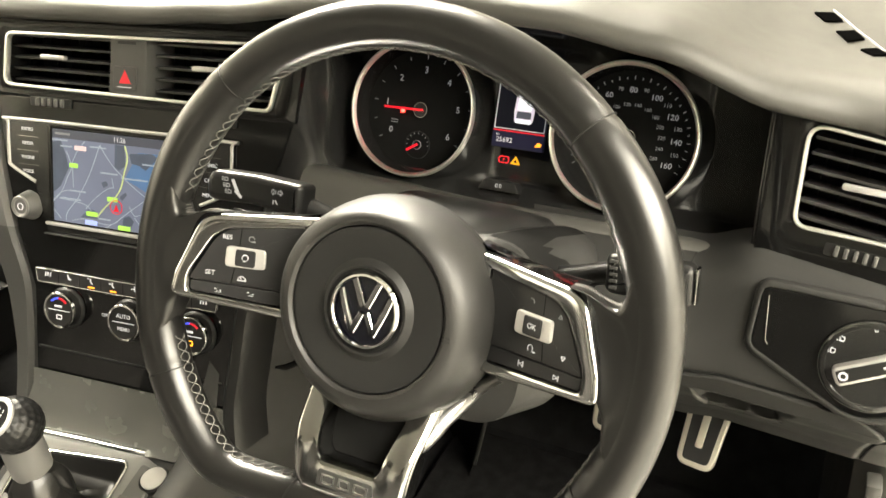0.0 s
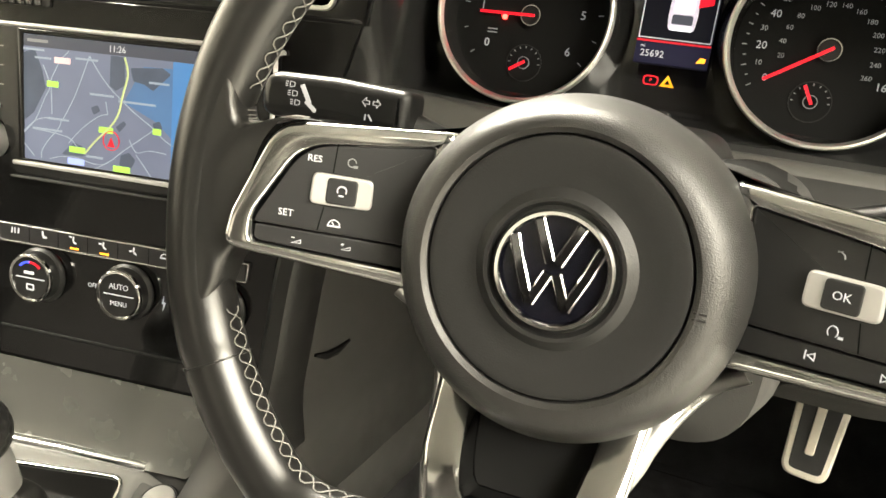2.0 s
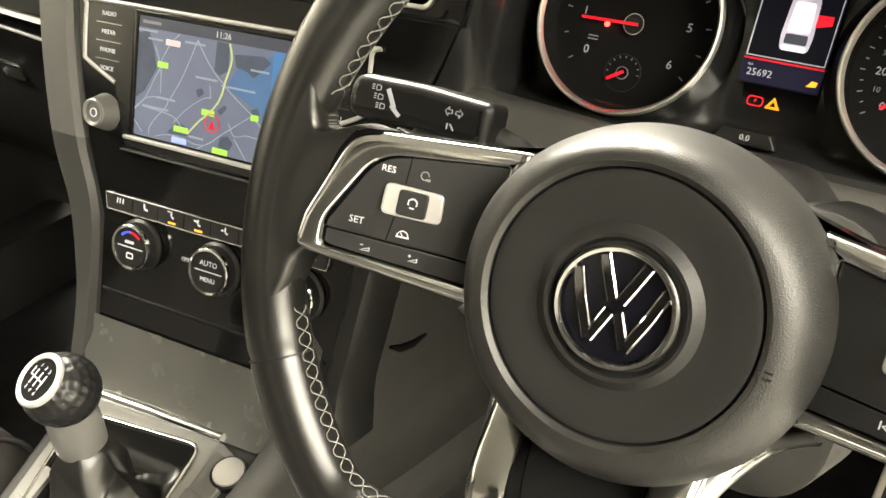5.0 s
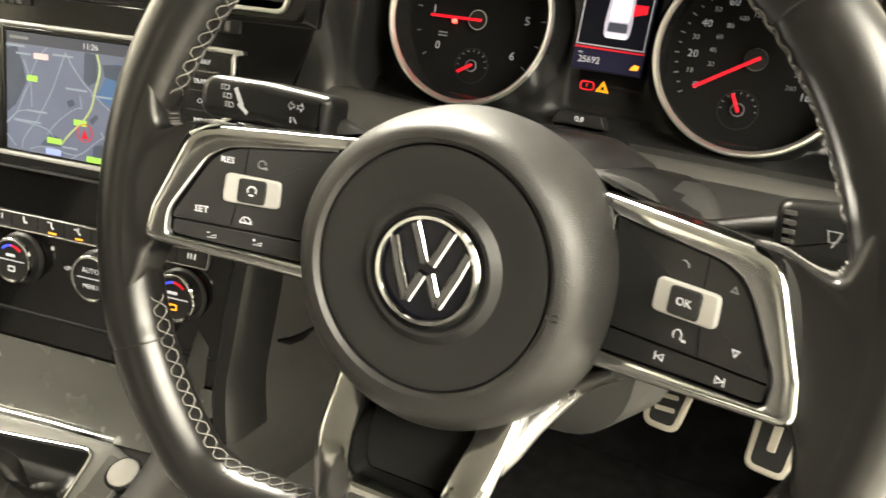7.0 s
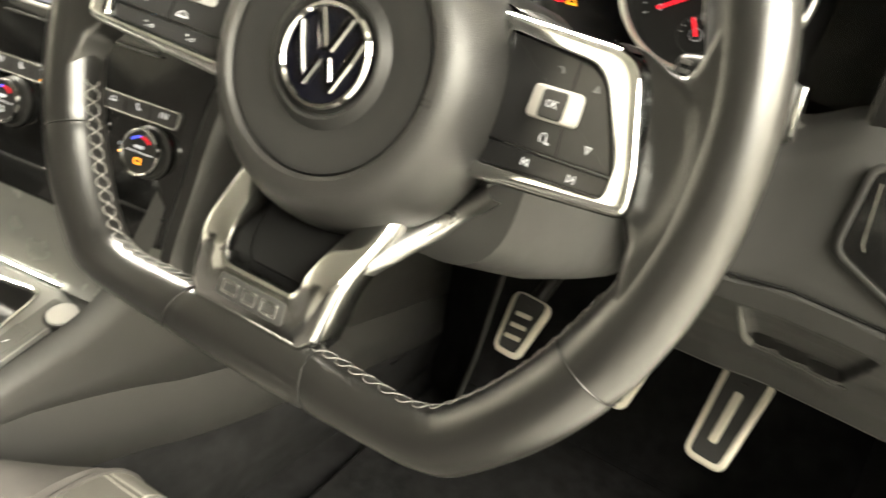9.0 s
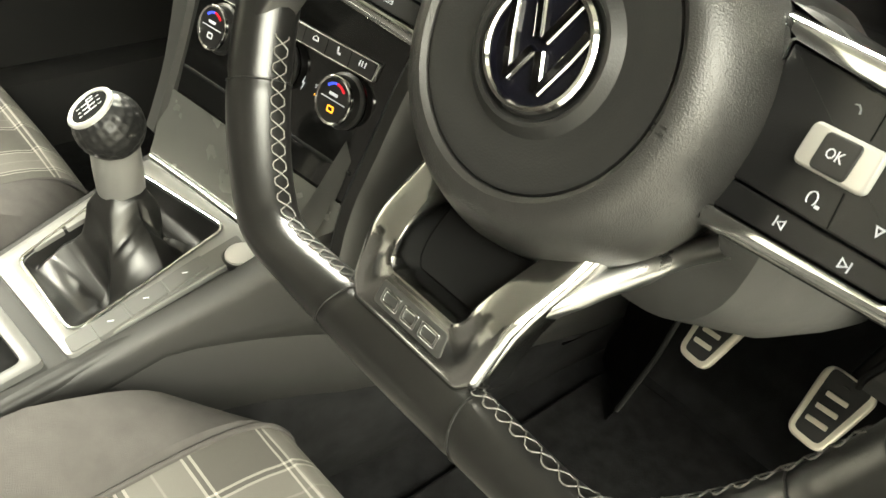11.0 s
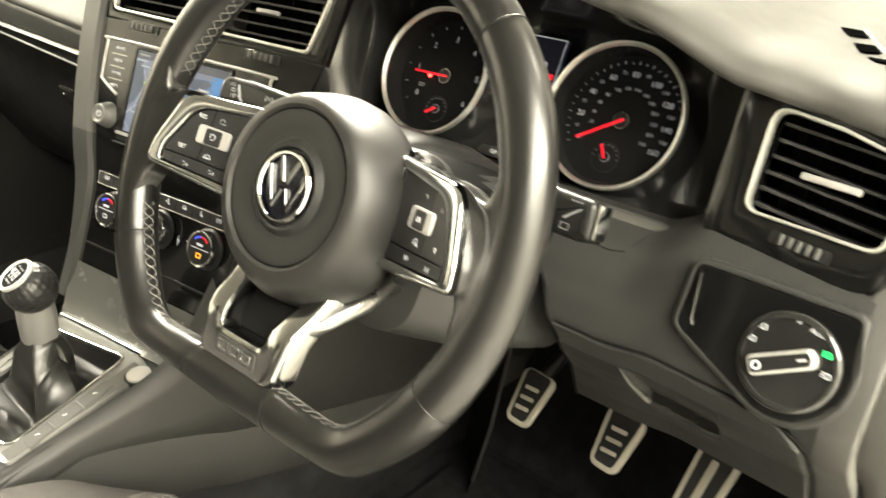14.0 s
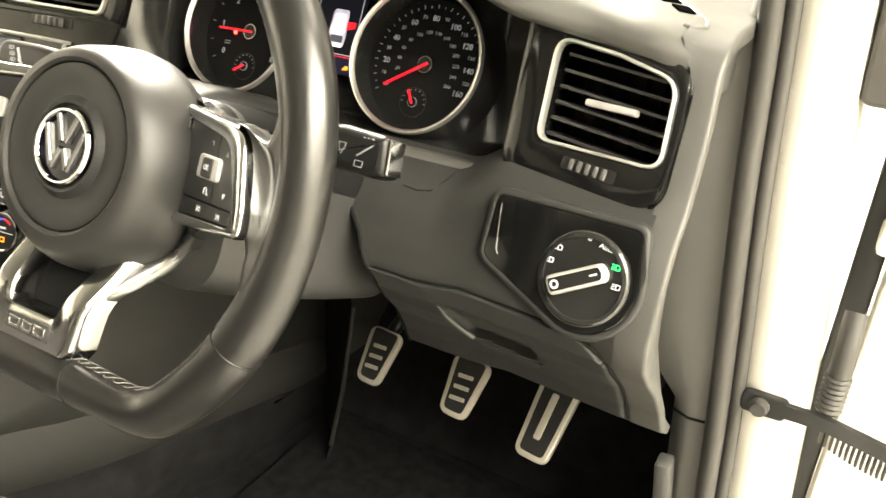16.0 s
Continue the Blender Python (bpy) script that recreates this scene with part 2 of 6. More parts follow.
def rounded(pts, r, n=5):
    """Polygon with rounded corners; r one radius or one each."""
    out, k = [], len(pts)
    for i in range(k):
        p, a, b = (Vector(pts[j % k]).to_2d() for j in (i, i - 1, i + 1))
        ri = r[i] if isinstance(r, (list, tuple)) else r
        u, v = (a - p), (b - p)
        la, lb = u.length, v.length
        u.normalize(), v.normalize()
        ang = math.acos(max(-1, min(1, u.dot(v))))
        d = max(min(ri / math.tan(ang / 2) if ang < 3.1 else ri, la * 0.48, lb * 0.48), 0.00002)
        s, e = p + u * d, p + v * d
        for j in range(n + 1):
            t = j / n
            q = s * (1 - t) ** 2 + p * 2 * t * (1 - t) + e * t * t
            out.append((q.x, q.y))
    return out


def rect(x0, y0, x1, y1):
    return [(x0, y0), (x1, y0), (x1, y1), (x0, y1)]


def prism(poly, z0, z1, bevel=0.0, bm=None, seg=2, top=None):
    """Extrude a polygon from z0 to z1; the front edge is rounded."""
    bm = bm or bmesh.new()
    layers = [(poly, z0)]
    if bevel:
        c = Vector((sum(p[0] for p in poly) / len(poly), sum(p[1] for p in poly) / len(poly)))
        for j in range(seg + 1):
            a = j / seg * math.pi / 2
            layers.append((inset(poly, bevel * (1 - math.cos(a))), z1 - bevel * (1 - math.sin(a))))
    else:
        layers.append((poly, z1))
    rings = [[bm.verts.new((x, y, z)) for x, y in pl] for pl, z in layers]
    for a, b in zip(rings, rings[1:]):
        for i in range(len(a)):
            bm.faces.new((a[i - 1], a[i], b[i], b[i - 1]))
    bm.faces.new(rings[0])
    bm.faces.new(rings[-1])
    return bm


def inset(poly, d):
    if abs(d) < 1e-7:
        return poly
    k = len(poly)
    area = sum(poly[i - 1][0] * poly[i][1] - poly[i][0] * poly[i - 1][1] for i in range(k))
    s = 1 if area > 0 else -1
    out = []
    for i in range(k):
        p, a, b = Vector(poly[i]), Vector(poly[i - 1]), Vector(poly[(i + 1) % k])
        e, f = (p - a), (b - p)
        if e.length < 1e-9:
            e = f
        if f.length < 1e-9:
            f = e
        e, f = e.normalized(), f.normalized()
        n1, n2 = Vector((-e.y, e.x)) * s, Vector((-f.y, f.x)) * s
        n = n1 + n2
        n = n / max(0.35, n.length_squared / 2) if n.length > 1e-6 else n1
        q = p + n * d
        out.append((q.x, q.y))
    return out


def frame_ring(outer, inner, z0, z1, bm=None, bevel=0.0, wide=0.0):
    """A flat ring between two polygons of as many points; wide rounds the outer edge alone."""
    bm = bm or bmesh.new()
    w, n = (wide, 5) if wide else (bevel, 2 if bevel else 1)
    rim = [(inset(outer, w * (1 - math.cos(j / n * math.pi / 2))), z1 - w * (1 - math.sin(j / n * math.pi / 2))) for j in range(n + 1)]
    n = 2 if bevel else 1
    lip = [(inset(inner, -bevel * (1 - math.sin(j / n * math.pi / 2))), z1 - bevel * (1 - math.cos(j / n * math.pi / 2))) for j in range(n + 1)]
    o = [[bm.verts.new((x, y, z)) for x, y in pl] for pl, z in [(outer, z0)] + rim + lip + [(inner, z0)]]
    o.append(o[0])
    for a, b in zip(o, o[1:]):
        for i in range(len(a)):
            try:
                bm.faces.new((a[i - 1], a[i], b[i], b[i - 1]))
            except ValueError:
                pass
    return bm


def lathe(profile, seg=48, bm=None, at=(0, 0), arc=None):
    """Turn (radius, z) pairs round the local z axis."""
    bm = bm or bmesh.new()
    rings = []
    for r, z in profile:
        if r < 1e-6:
            rings.append([bm.verts.new((at[0], at[1], z))])
        else:
            rings.append([bm.verts.new((at[0] + r * math.cos(2 * math.pi * i / seg), at[1] + r * math.sin(2 * math.pi * i / seg), z)) for i in range(seg)])
    for a, b in zip(rings, rings[1:]):
        for i in range(seg):
            q = [a[i - 1], a[i], b[i], b[i - 1]] if len(a) > 1 and len(b) > 1 else ([a[0], b[i], b[i - 1]] if len(a) == 1 else [a[i - 1], a[i], b[0]])
            if len(set(q)) > 2:
                bm.faces.new(q)
    return bm


def tube(path, r, seg=12, closed=False, bm=None, caps=True):
    """A round bar along points; r one radius or one each."""
    bm = bm or bmesh.new()
    pts = [Vector(p) for p in path]
    k = len(pts)
    rings, last = [], None
    for i, p in enumerate(pts):
        if closed:
            d = pts[(i + 1) % k] - pts[i - 1]
        else:
            d = pts[min(i + 1, k - 1)] - pts[max(i - 1, 0)]
        d.normalize()
        side = last - d * last.dot(d) if last else d.orthogonal()
        side.normalize()
        last = side
        up = d.cross(side)
        ri = r[i] if isinstance(r, (list, tuple)) else r
        rings.append([bm.verts.new(p + (side * math.cos(2 * math.pi * j / seg) + up * math.sin(2 * math.pi * j / seg)) * ri) for j in range(seg)])
    pairs = list(zip(rings, rings[1:])) + ([(rings[-1], rings[0])] if closed else [])
    for a, b in pairs:
        for j in range(seg):
            bm.faces.new((a[j - 1], a[j], b[j], b[j - 1]))
    if caps and not closed:
        bm.faces.new(rings[0]), bm.faces.new(rings[-1])
    return bm


def box(cx, cy, cz, sx, sy, sz, bevel=0.0, bm=None, seg=2):
    bm = bm or bmesh.new()
    r = bmesh.ops.create_cube(bm, size=1.0)
    for v in r["verts"]:
        v.co = Vector((cx + v.co.x * sx, cy + v.co.y * sy, cz + v.co.z * sz))
    if bevel:
        es = {e for v in r["verts"] for e in v.link_edges}
        bmesh.ops.bevel(bm, geom=list(es), offset=bevel, segments=seg, affect="EDGES", profile=0.5)
    return bm


def loft(sections, closed=False, bm=None, caps=False, uv=None):
    """Skin rows of points of the same count."""
    bm = bm or bmesh.new()
    rows = [[bm.verts.new(p) for p in s] for s in sections]
    for a, b in zip(rows, rows[1:]):
        n = len(a)
        for i in range(0 if closed else 1, n):
            bm.faces.new((a[i - 1], a[i], b[i], b[i - 1]))
    if caps:
        bm.faces.new(rows[0]), bm.faces.new(rows[-1])
    return bm


def smooth_path(pts, n=8, closed=False):
    """Catmull-Rom through points."""
    P = [Vector(p) for p in pts]
    k, out = len(P), []
    for i in range(k if closed else k - 1):
        g = (lambda j: P[j % k]) if closed else (lambda j: P[max(0, min(k - 1, j))])
        p0, p1, p2, p3 = g(i - 1), g(i), g(i + 1), g(i + 2)
        for j in range(n):
            t = j / n
            out.append(0.5 * (2 * p1 + (p2 - p0) * t + (2 * p0 - 5 * p1 + 4 * p2 - p3) * t * t + (3 * p1 - p0 - 3 * p2 + p3) * t ** 3))
    if not closed:
        out.append(P[-1])
    return out


def lettering(name, text, x, y, z, size, mat, parent, spin=0.0):
    cu = bpy.data.curves.new(name, "FONT")
    cu.body, cu.size, cu.align_x, cu.align_y, cu.extrude = text, size, "CENTER", "CENTER", 0.0001
    cu.resolution_u = 2
    tmp = bpy.data.objects.new(name, cu)
    scene.collection.objects.link(tmp)
    me = bpy.data.meshes.new_from_object(tmp.evaluated_get(bpy.context.evaluated_depsgraph_get()))
    bpy.data.objects.remove(tmp)
    me.materials.append(mat)
    ob = new(name, me)
    ob.parent = parent
    ob.matrix_local = pose(x, y, z, 0, 0, spin)
    return ob


def bar(bm, x0, y0, x1, y1, w, z0, z1):
    """A straight flat stroke."""
    d = Vector((x1 - x0, y1 - y0)).normalized()
    n = Vector((-d.y, d.x)) * w / 2
    return prism([(x0 - n.x, y0 - n.y), (x1 - n.x, y1 - n.y), (x1 + n.x, y1 + n.y), (x0 + n.x, y0 + n.y)], z0, z1, bm=bm)


# ---- the showroom and the shell of the car ----
def slab(name, x0, y0, z0, x1, y1, z1, mat, label, category, bevel=0.0):
    ob = part(name, box((x0 + x1) / 2, (y0 + y1) / 2, (z0 + z1) / 2, x1 - x0, y1 - y0, z1 - z0, bevel), mat)
    return tagged(ob, label, category, kind="structure")


slab("floor", -4.6, -4.6, -0.1, 4.6, 4.6, 0, FLOOR, "polished showroom floor, made pale to bounce light into the cabin", "floor")
# brightness painted in: dim white here, lit white on the side walls
slab("ceiling", -4.6, -4.6, 3.0, 4.6, 4.6, 3.1, ROOM, "plain white showroom ceiling, darkened as if dim", "ceiling")
slab("wall_north", -4.6, 4.5, 0, 4.6, 4.6, 3.0, ROOM, "plain showroom wall, its white graded as if lit or dim", "wall")
slab("wall_south", -4.6, -4.6, 0, 4.6, -4.5, 3.0, ROOM, "plain showroom wall, its white graded as if lit or dim", "wall")
slab("wall_west", -4.6, -4.5, 0, -4.5, 4.5, 3.0, BRIGHT, "plain showroom wall, its white graded as if lit or dim", "wall")
slab("wall_east", 4.5, -4.5, 0, 4.6, 4.5, 3.0, BRIGHT, "plain showroom wall, its white graded as if lit or dim", "wall")

# planes of the instrument side
WHEEL = plane_pose((0, 0, 0.85), 0, 24)
STACK = plane_pose((-0.363, 0.107, 0.668), 6, 20.7)
CLUSTER = plane_pose((0.005, 0.254, 0.878), 0, 24)
VENT_R = plane_pose((0.222, 0.200, 0.854), -8, 22)
LIGHTS = plane_pose((0.27, 0.152, 0.79), -4, 20)
CONSOLE = plane_pose((-0.287, 0.034, 0.548), 0, 82)


def along(table, x):
    """Straight interpolation in rows (x, a, b, ...)."""
    if x <= table[0][0]:
        return table[0][1:]
    for p, q in zip(table, table[1:]):
        if x <= q[0]:
            t = (x - p[0]) / (q[0] - p[0])
            t = t * t * (3 - 2 * t) * 0.5 + t * 0.5
            return tuple(a + (b - a) * t for a, b in zip(p[1:], q[1:]))
    return table[-1][1:]


# ---- dashboard ----
dash = thing("dashboard", pose(0, 0, 0), "dark grey soft-touch dashboard with a hooded instrument recess", "dashboard")

# x, y of the lip, z of the lip
LIP = [(-1.12, 0.168, 0.8685), (-0.57, 0.168, 0.8455), (-0.55, 0.186, 0.946), (-0.50, 0.186, 0.948), (-0.36, 0.199, 0.949), (-0.25, 0.203, 0.957), (-0.15, 0.195, 0.973), (-0.03, 0.188, 0.984), (0.045, 0.190, 0.980), (0.123, 0.193, 0.966), (0.204, 0.206, 0.933), (0.25, 0.215, 0.925), (0.285, 0.209, 0.921), (0.305, 0.2085, 0.916), (0.322, 0.2115, 0.910), (0.333, 0.2150, 0.906), (0.338, 0.221, 0.902), (0.3425, 0.240, 0.898)]


def pad_row(x):
    ly, lz = along(LIP, x)
    right = max(0, min(1, (x - 0.1) / 0.15))
    rise = 0.955 - 0.010 * right + 0.012 * math.exp(-((x + 0.02) / 0.2) ** 2)
    left = max(0, min(1, (-0.55 - x) / 0.02))
    end = max(0, min(1, (x - 0.288) / 0.026))
    end = end * end * (3 - 2 * end)
    return [(x, ly + 0.09 - 0.085 * end, lz - 0.03), (x, ly + 0.04 - 0.038 * end, lz - 0.016), (x, ly + 0.006 - 0.004 * end, lz - 0.010), (x, ly + 0.001, lz - 0.005), (x, ly + 0.002 + 0.001 * end, lz + 0.001 + 0.003 * end), (x, ly + 0.010, lz + 0.007 + 0.004 * right), (x, ly + 0.04, lz + 0.012 + 0.005 * right + 0.006 * left), (x, ly + 0.12, max(lz, 0.94 - 0.022 * right) + 0.010 - 0.045 * left), (x, 0.50, rise + 0.004), (x, 0.80, rise - 0.01)]


def on_pad(x, y, lift=0.0):
    """The point of the top pad above x, y."""
    r = pad_row(x)[4:]
    for p, q in zip(r, r[1:]):
        if p[1] <= y <= q[1]:
            return Vector((x, y, p[2] + (q[2] - p[2]) * (y - p[1]) / (q[1] - p[1]) + lift))
    return Vector((x, y, r[0][2] + lift))


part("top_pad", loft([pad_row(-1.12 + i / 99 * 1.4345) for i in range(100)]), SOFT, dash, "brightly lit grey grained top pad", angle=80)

# soft panel below: knee side, right of the column
LOW = [(0.225, 0.816), (0.200, 0.812), (0.178, 0.803), (0.163, 0.785), (0.152, 0.765), (0.146, 0.745), (0.152, 0.728), (0.170, 0.708), (0.195, 0.683), (0.222, 0.650), (0.240, 0.622), (0.262, 0.606), (0.36, 0.60)]
BULGE = [(0.205, 0.838), (0.192, 0.834), (0.176, 0.824), (0.162, 0.808), (0.151, 0.780), (0.141, 0.752), (0.145, 0.732), (0.165, 0.710), (0.195, 0.683), (0.222, 0.650), (0.240, 0.622), (0.262, 0.606), (0.36, 0.60)]


def low_row(x):
    t = max(0, min(1, (x - 0.165) / 0.045))
    t = t * t * (3 - 2 * t)
    back = 0.0
    return [(x, a[0] + (b[0] - a[0]) * t - (x - 0.27) * 0.07 * t + back, a[1] + (b[1] - a[1]) * t) for a, b in zip(LOW, BULGE)]


EDGE = [(0.0, 0.030), (1.66, 0.050), (3.0, 0.092), (4.0, 0.112), (5.8, 0.128), (7.5, 0.122), (9.5, 0.108), (12.0, 0.100)]


def on_low(x, k):
    """A point of the lower panel: x across, k along its profile."""
    r = low_row(x)
    k = min(k, 11.999)
    return Vector(r[int(k)]).lerp(Vector(r[int(k) + 1]), k - int(k))


bm = bmesh.new()
grid = [[bm.verts.new(on_low(along(EDGE, k)[0] + (0.320 - along(EDGE, k)[0]) * i / 40, k)) for k in [j * 0.25 for j in range(49)]] for i in range(41)]
for i in range(40):
    for j in range(48):
        c = (grid[i][j].co + grid[i + 1][j + 1].co) / 2
        if not (0.140 < c.x < 0.300 and 5.4 < (j + 0.5) * 0.25 < 9.3):
            bm.faces.new((grid[i][j], grid[i][j + 1], grid[i + 1][j + 1], grid[i + 1][j]))
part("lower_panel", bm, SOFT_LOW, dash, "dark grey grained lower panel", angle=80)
part("panel_gap", tube([on_low(along(EDGE, k)[0], k) for k in [3.0 + j * 0.5 for j in range(15)]], 0.0022, 8), DARK, dash)
part("blank_outline", tube([on_low(*q) + Vector((0, -0.0002, 0.0002)) for q in ((0.166, 0.9), (0.163, 1.5), (0.157, 2.1), (0.146, 2.2), (0.134, 2.15))], 0.0004, 6), DARK, dash)

# right end: face, rounded corner and side in one skin
STATIONS = [(0.212, 0.908), (0.212, 0.893), (0.206, 0.875), (0.198, 0.857), (0.190, 0.842), (0.182, 0.829)] + [(p[1], p[2]) for p in low_row(0.322)[3:12]]
rows = []
TOPS = [(0.5, 1.0), (0.36, 1.0), (0.29, 1.0), (0.255, 0.95), (0.236, 0.85), (0.2245, 0.65), (0.2175, 0.4)]
for n, (y, z, u) in enumerate([(y, 0.92, u) for y, u in TOPS] + [(*q, 0.0) for q in STATIONS]):
    x0 = 0.306
    if n >= len(TOPS) + 6:
        x0, y = 0.316, y - 0.0005
    elif n >= len(TOPS):
        p = VENT_R @ Vector((0.097, (z - 0.854) / 0.927, -0.0016))
        x0, y = p.x - (0.005 if z > 0.90 else 0.0), p.y
    up = max(0, min(1, (z - 0.87) / 0.04))
    xc = 0.3375 + 0.004 * max(0, (0.75 - z) / 0.14) - 0.0025 * up
    row = []
    for k, (x, d) in enumerate(((x0, 0.0005), ((x0 + xc) / 2 - 0.004, 0.0), (xc - 0.003, 0.0), (xc - 0.0008, 0.0004), (xc, 0.0018), (xc - 0.0003, 0.012), (xc - 0.022 + 0.014 * u, max(0.04, 0.27 - y)), (xc - 0.032 + 0.022 * u, max(0.06, 0.325 - y)))):
        zk = on_pad(min(x, 0.322), y, 0.0013).z if u else z
        row.append((x, y + d * (1 - u) + (0.0 if k < 6 else 0.01) * u, zk - (d if k < 6 else 0.02 + 0.03 * (k - 6)) * u))
    rows.append(row)
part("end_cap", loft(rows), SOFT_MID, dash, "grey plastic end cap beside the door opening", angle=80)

# soft frame round the driver's vent
HOUSING = [(-0.016, -0.0385), (0.100, -0.0290), (0.0955, 0.0590), (0.050, 0.0720), (-0.026, 0.0765)]
inner = rounded(HOUSING, [0.004, 0.018, 0.018, 0.02, 0.004], 6)
outer = inset(inner, -0.0022)
part("vent_surround", frame_ring(outer, inner, -0.05, -0.0015, bevel=0.001), GLOSS, dash, m=VENT_R)

# recess of the instruments
bm = bmesh.new()
rows = []
for i in range(41):
    x = -0.250 + i / 40 * 0.445
    ly, lz = along(LIP, x + 0.005)
    c = CLUSTER.inverted() @ Vector((x + 0.005, ly + 0.03, lz - 0.012))
    rows.append([(x, c.y, c.z), (x, 0.5 * c.y + 0.032, -0.018), (x, 0.05, -0.030), (x, -0.052, -0.030), (x, -0.063, -0.016), (x, -0.071, 0.004), (x, -0.075, 0.012)])
part("instrument_recess", loft(rows), SMOKE, dash, "glossy black instrument surround", m=CLUSTER, angle=60)
for sx, tilt in ((0.196, 1),):
    bm = bmesh.new()
    pts = [(sx, 0.085, -0.03), (sx + 0.012 * tilt, 0.088 if tilt < 0 else 0.04, 0.03), (sx + 0.004 * tilt, -0.08, 0.02), (sx, -0.08, -0.03)]
    if tilt > 0:
        pts[0] = (sx, 0.05, -0.03)
    a = [bm.verts.new(p) for p in pts]
    b = [bm.verts.new((p[0] + 0.01 * tilt, p[1], p[2])) for p in pts]
    bm.faces.new(a), bm.faces.new(b)
    for i in range(4):
        bm.faces.new((a[i - 1], a[i], b[i], b[i - 1]))
    part("recess_cheek", bm, SMOKE, dash, m=CLUSTER)

# glossy panel between the fascia and the dials
rows = []
for a, b in (((0.193, 0.287, -0.003), (-0.172, 0.075, -0.020)), ((0.190, 0.250, -0.003), (-0.170, 0.030, -0.029)), ((0.186, 0.213, -0.003), (-0.168, -0.010, -0.030)), ((0.176, 0.180, -0.003), (-0.168, -0.045, -0.026)), ((0.165, 0.148, -0.003), (-0.168, -0.068, -0.004))):
    p, q = STACK @ Vector(a), CLUSTER @ Vector(b)
    rows.append([p.lerp(q, k / 6) + Vector((0, -0.010 * math.sin(math.pi * k / 6), 0)) for k in range(7)])
part("side_panel", loft(rows), SMOKE, dash, "glossy black panel beside the dials", angle=80)

# padded ledge below the instruments
rows = []
for i in range(31):
    x = -0.258 + i / 30 * 0.44
    lift = 0.0080 * max(0, min(1, (-x - 0.02) / 0.16))
    rows.append([(x, 0.232, 0.806), (x, 0.219, 0.8145 + lift), (x, 0.209, 0.816 + lift), (x, 0.203, 0.8135 + lift), (x, 0.196, 0.805 + lift), (x, 0.180, 0.788), (x, 0.172, 0.770), (x, 0.19, 0.74)])
gap = next(n for n, r in enumerate(rows) if r[0][0] > -0.193)
# the paler dash grey stands in for light falling on the ledge
part("ledge", loft(rows[gap:]), SOFT, dash, "grained padded ledge below the instruments", angle=60)
for r in rows[:gap]:
    k = max(0.0, 1 - (r[0][0] + 0.258) / 0.020)
    for n in (1, 2, 3, 4):
        r[n] = (r[n][0], r[n][1] + 0.006 * k * k, r[n][2] + 0.0015 - 0.008 * k * k)
part("ledge_end", loft(rows[:gap]), SOFT, dash, "rounded end block of the ledge", angle=60)

# passenger side: decor panel, bright strip, glove box; the lines draw together towards the door
SPAN = [-1.12 + i * 0.056 for i in range(11)]
seam = lambda x: 0.8500 - 0.043 * (x + 0.8)
strip = lambda x: 0.8125 - 0.014 * (x + 0.8)
thin = lambda x: 0.7985 - 0.036 * (x + 0.8)
part("decor_panel", loft([[(x, 0.180, seam(x) + 0.001), (x, 0.172, seam(x) - 0.002), (x, 0.169, seam(x) - 0.010), (x, 0.170, strip(x) + 0.004), (x, 0.180, strip(x) + 0.001)] for x in SPAN]), BRUSHED, dash, "grey decor panel", angle=70)
part("trim_strip", loft([[(x, 0.178, strip(x) + 0.003), (x, 0.169, strip(x) + 0.002), (x, 0.167, strip(x) - 0.0015), (x, 0.172, strip(x) - 0.003)] for x in SPAN]), SILVER, dash, "bright metal trim strip")
part("gloss_strip", loft([[(x, 0.174, strip(x) - 0.0028), (x, 0.172, strip(x) - 0.0034), (x, 0.172, thin(x) + 0.001), (x, 0.176, thin(x) + 0.0005)] for x in SPAN]), GLOSS, dash)
part("trim_lip", loft([[(x, 0.176, thin(x) + 0.0012), (x, 0.170, thin(x) + 0.0008), (x, 0.170, thin(x) - 0.0008), (x, 0.176, thin(x) - 0.0014)] for x in SPAN]), SILVER, dash, "thin light line below the strip")
part("glove_box", loft([[(x, 0.184, thin(x) - 0.001), (x, 0.177, thin(x) - 0.005), (x, 0.201, 0.745), (x, 0.212, 0.70), (x, 0.238, 0.62), (x, 0.28, 0.56), (x, 0.40, 0.53)] for x in SPAN + [-0.53]]), PLASTIC, dash, "black glove box lid")

latch = part("glove_box_latch", prism(rounded(rect(-0.019, -0.010, 0.019, 0.010), 0.003, 3), -0.004, 0.003, 0.001), PLASTIC, dash, "black latch with a bright edge", m=plane_pose((-0.720, 0.2055, 0.728), 0, -10))
part("latch_edge", box(0.0, 0.0078, 0.0034, 0.034, 0.0022, 0.0016, 0.0006), SATIN, latch)
part("latch_lock", lathe([(0.0035, 0.0), (0.0035, 0.0044), (0.0, 0.0046)], 16), SATIN, latch, m=pose(-0.011, -0.003, 0))

# ---- footwell, tunnel, floor of the car ----
body = thing("car_body", pose(0, 0, 0), "white painted car body with its black-lined cabin shell", "car body", kind="structure")
part("floor_pan", box(-0.37, 0.0, 0.215, 1.50, 2.3, 0.04), CARPET, body, "black floor carpet")
part("bulkhead", loft([[(x, 0.52, 0.23), (x, 0.58, 0.30), (x, 0.66, 0.42), (x, 0.68, 0.62), (x, 0.62, 0.95)] for x in (-1.12, -0.37, 0.37)]), CARPET, body, "black bulkhead lining")
part("roof_lining", box(-0.37, -0.75, 1.43, 1.30, 1.75, 0.04, 0.015), LINING, body, "pale grey roof lining")
# unseen closing pieces, added to keep light from behind out of the cabin
part("rear_light_block", box(-0.37, -1.70, 0.62, 1.50, 0.04, 0.84), PLASTIC, body)
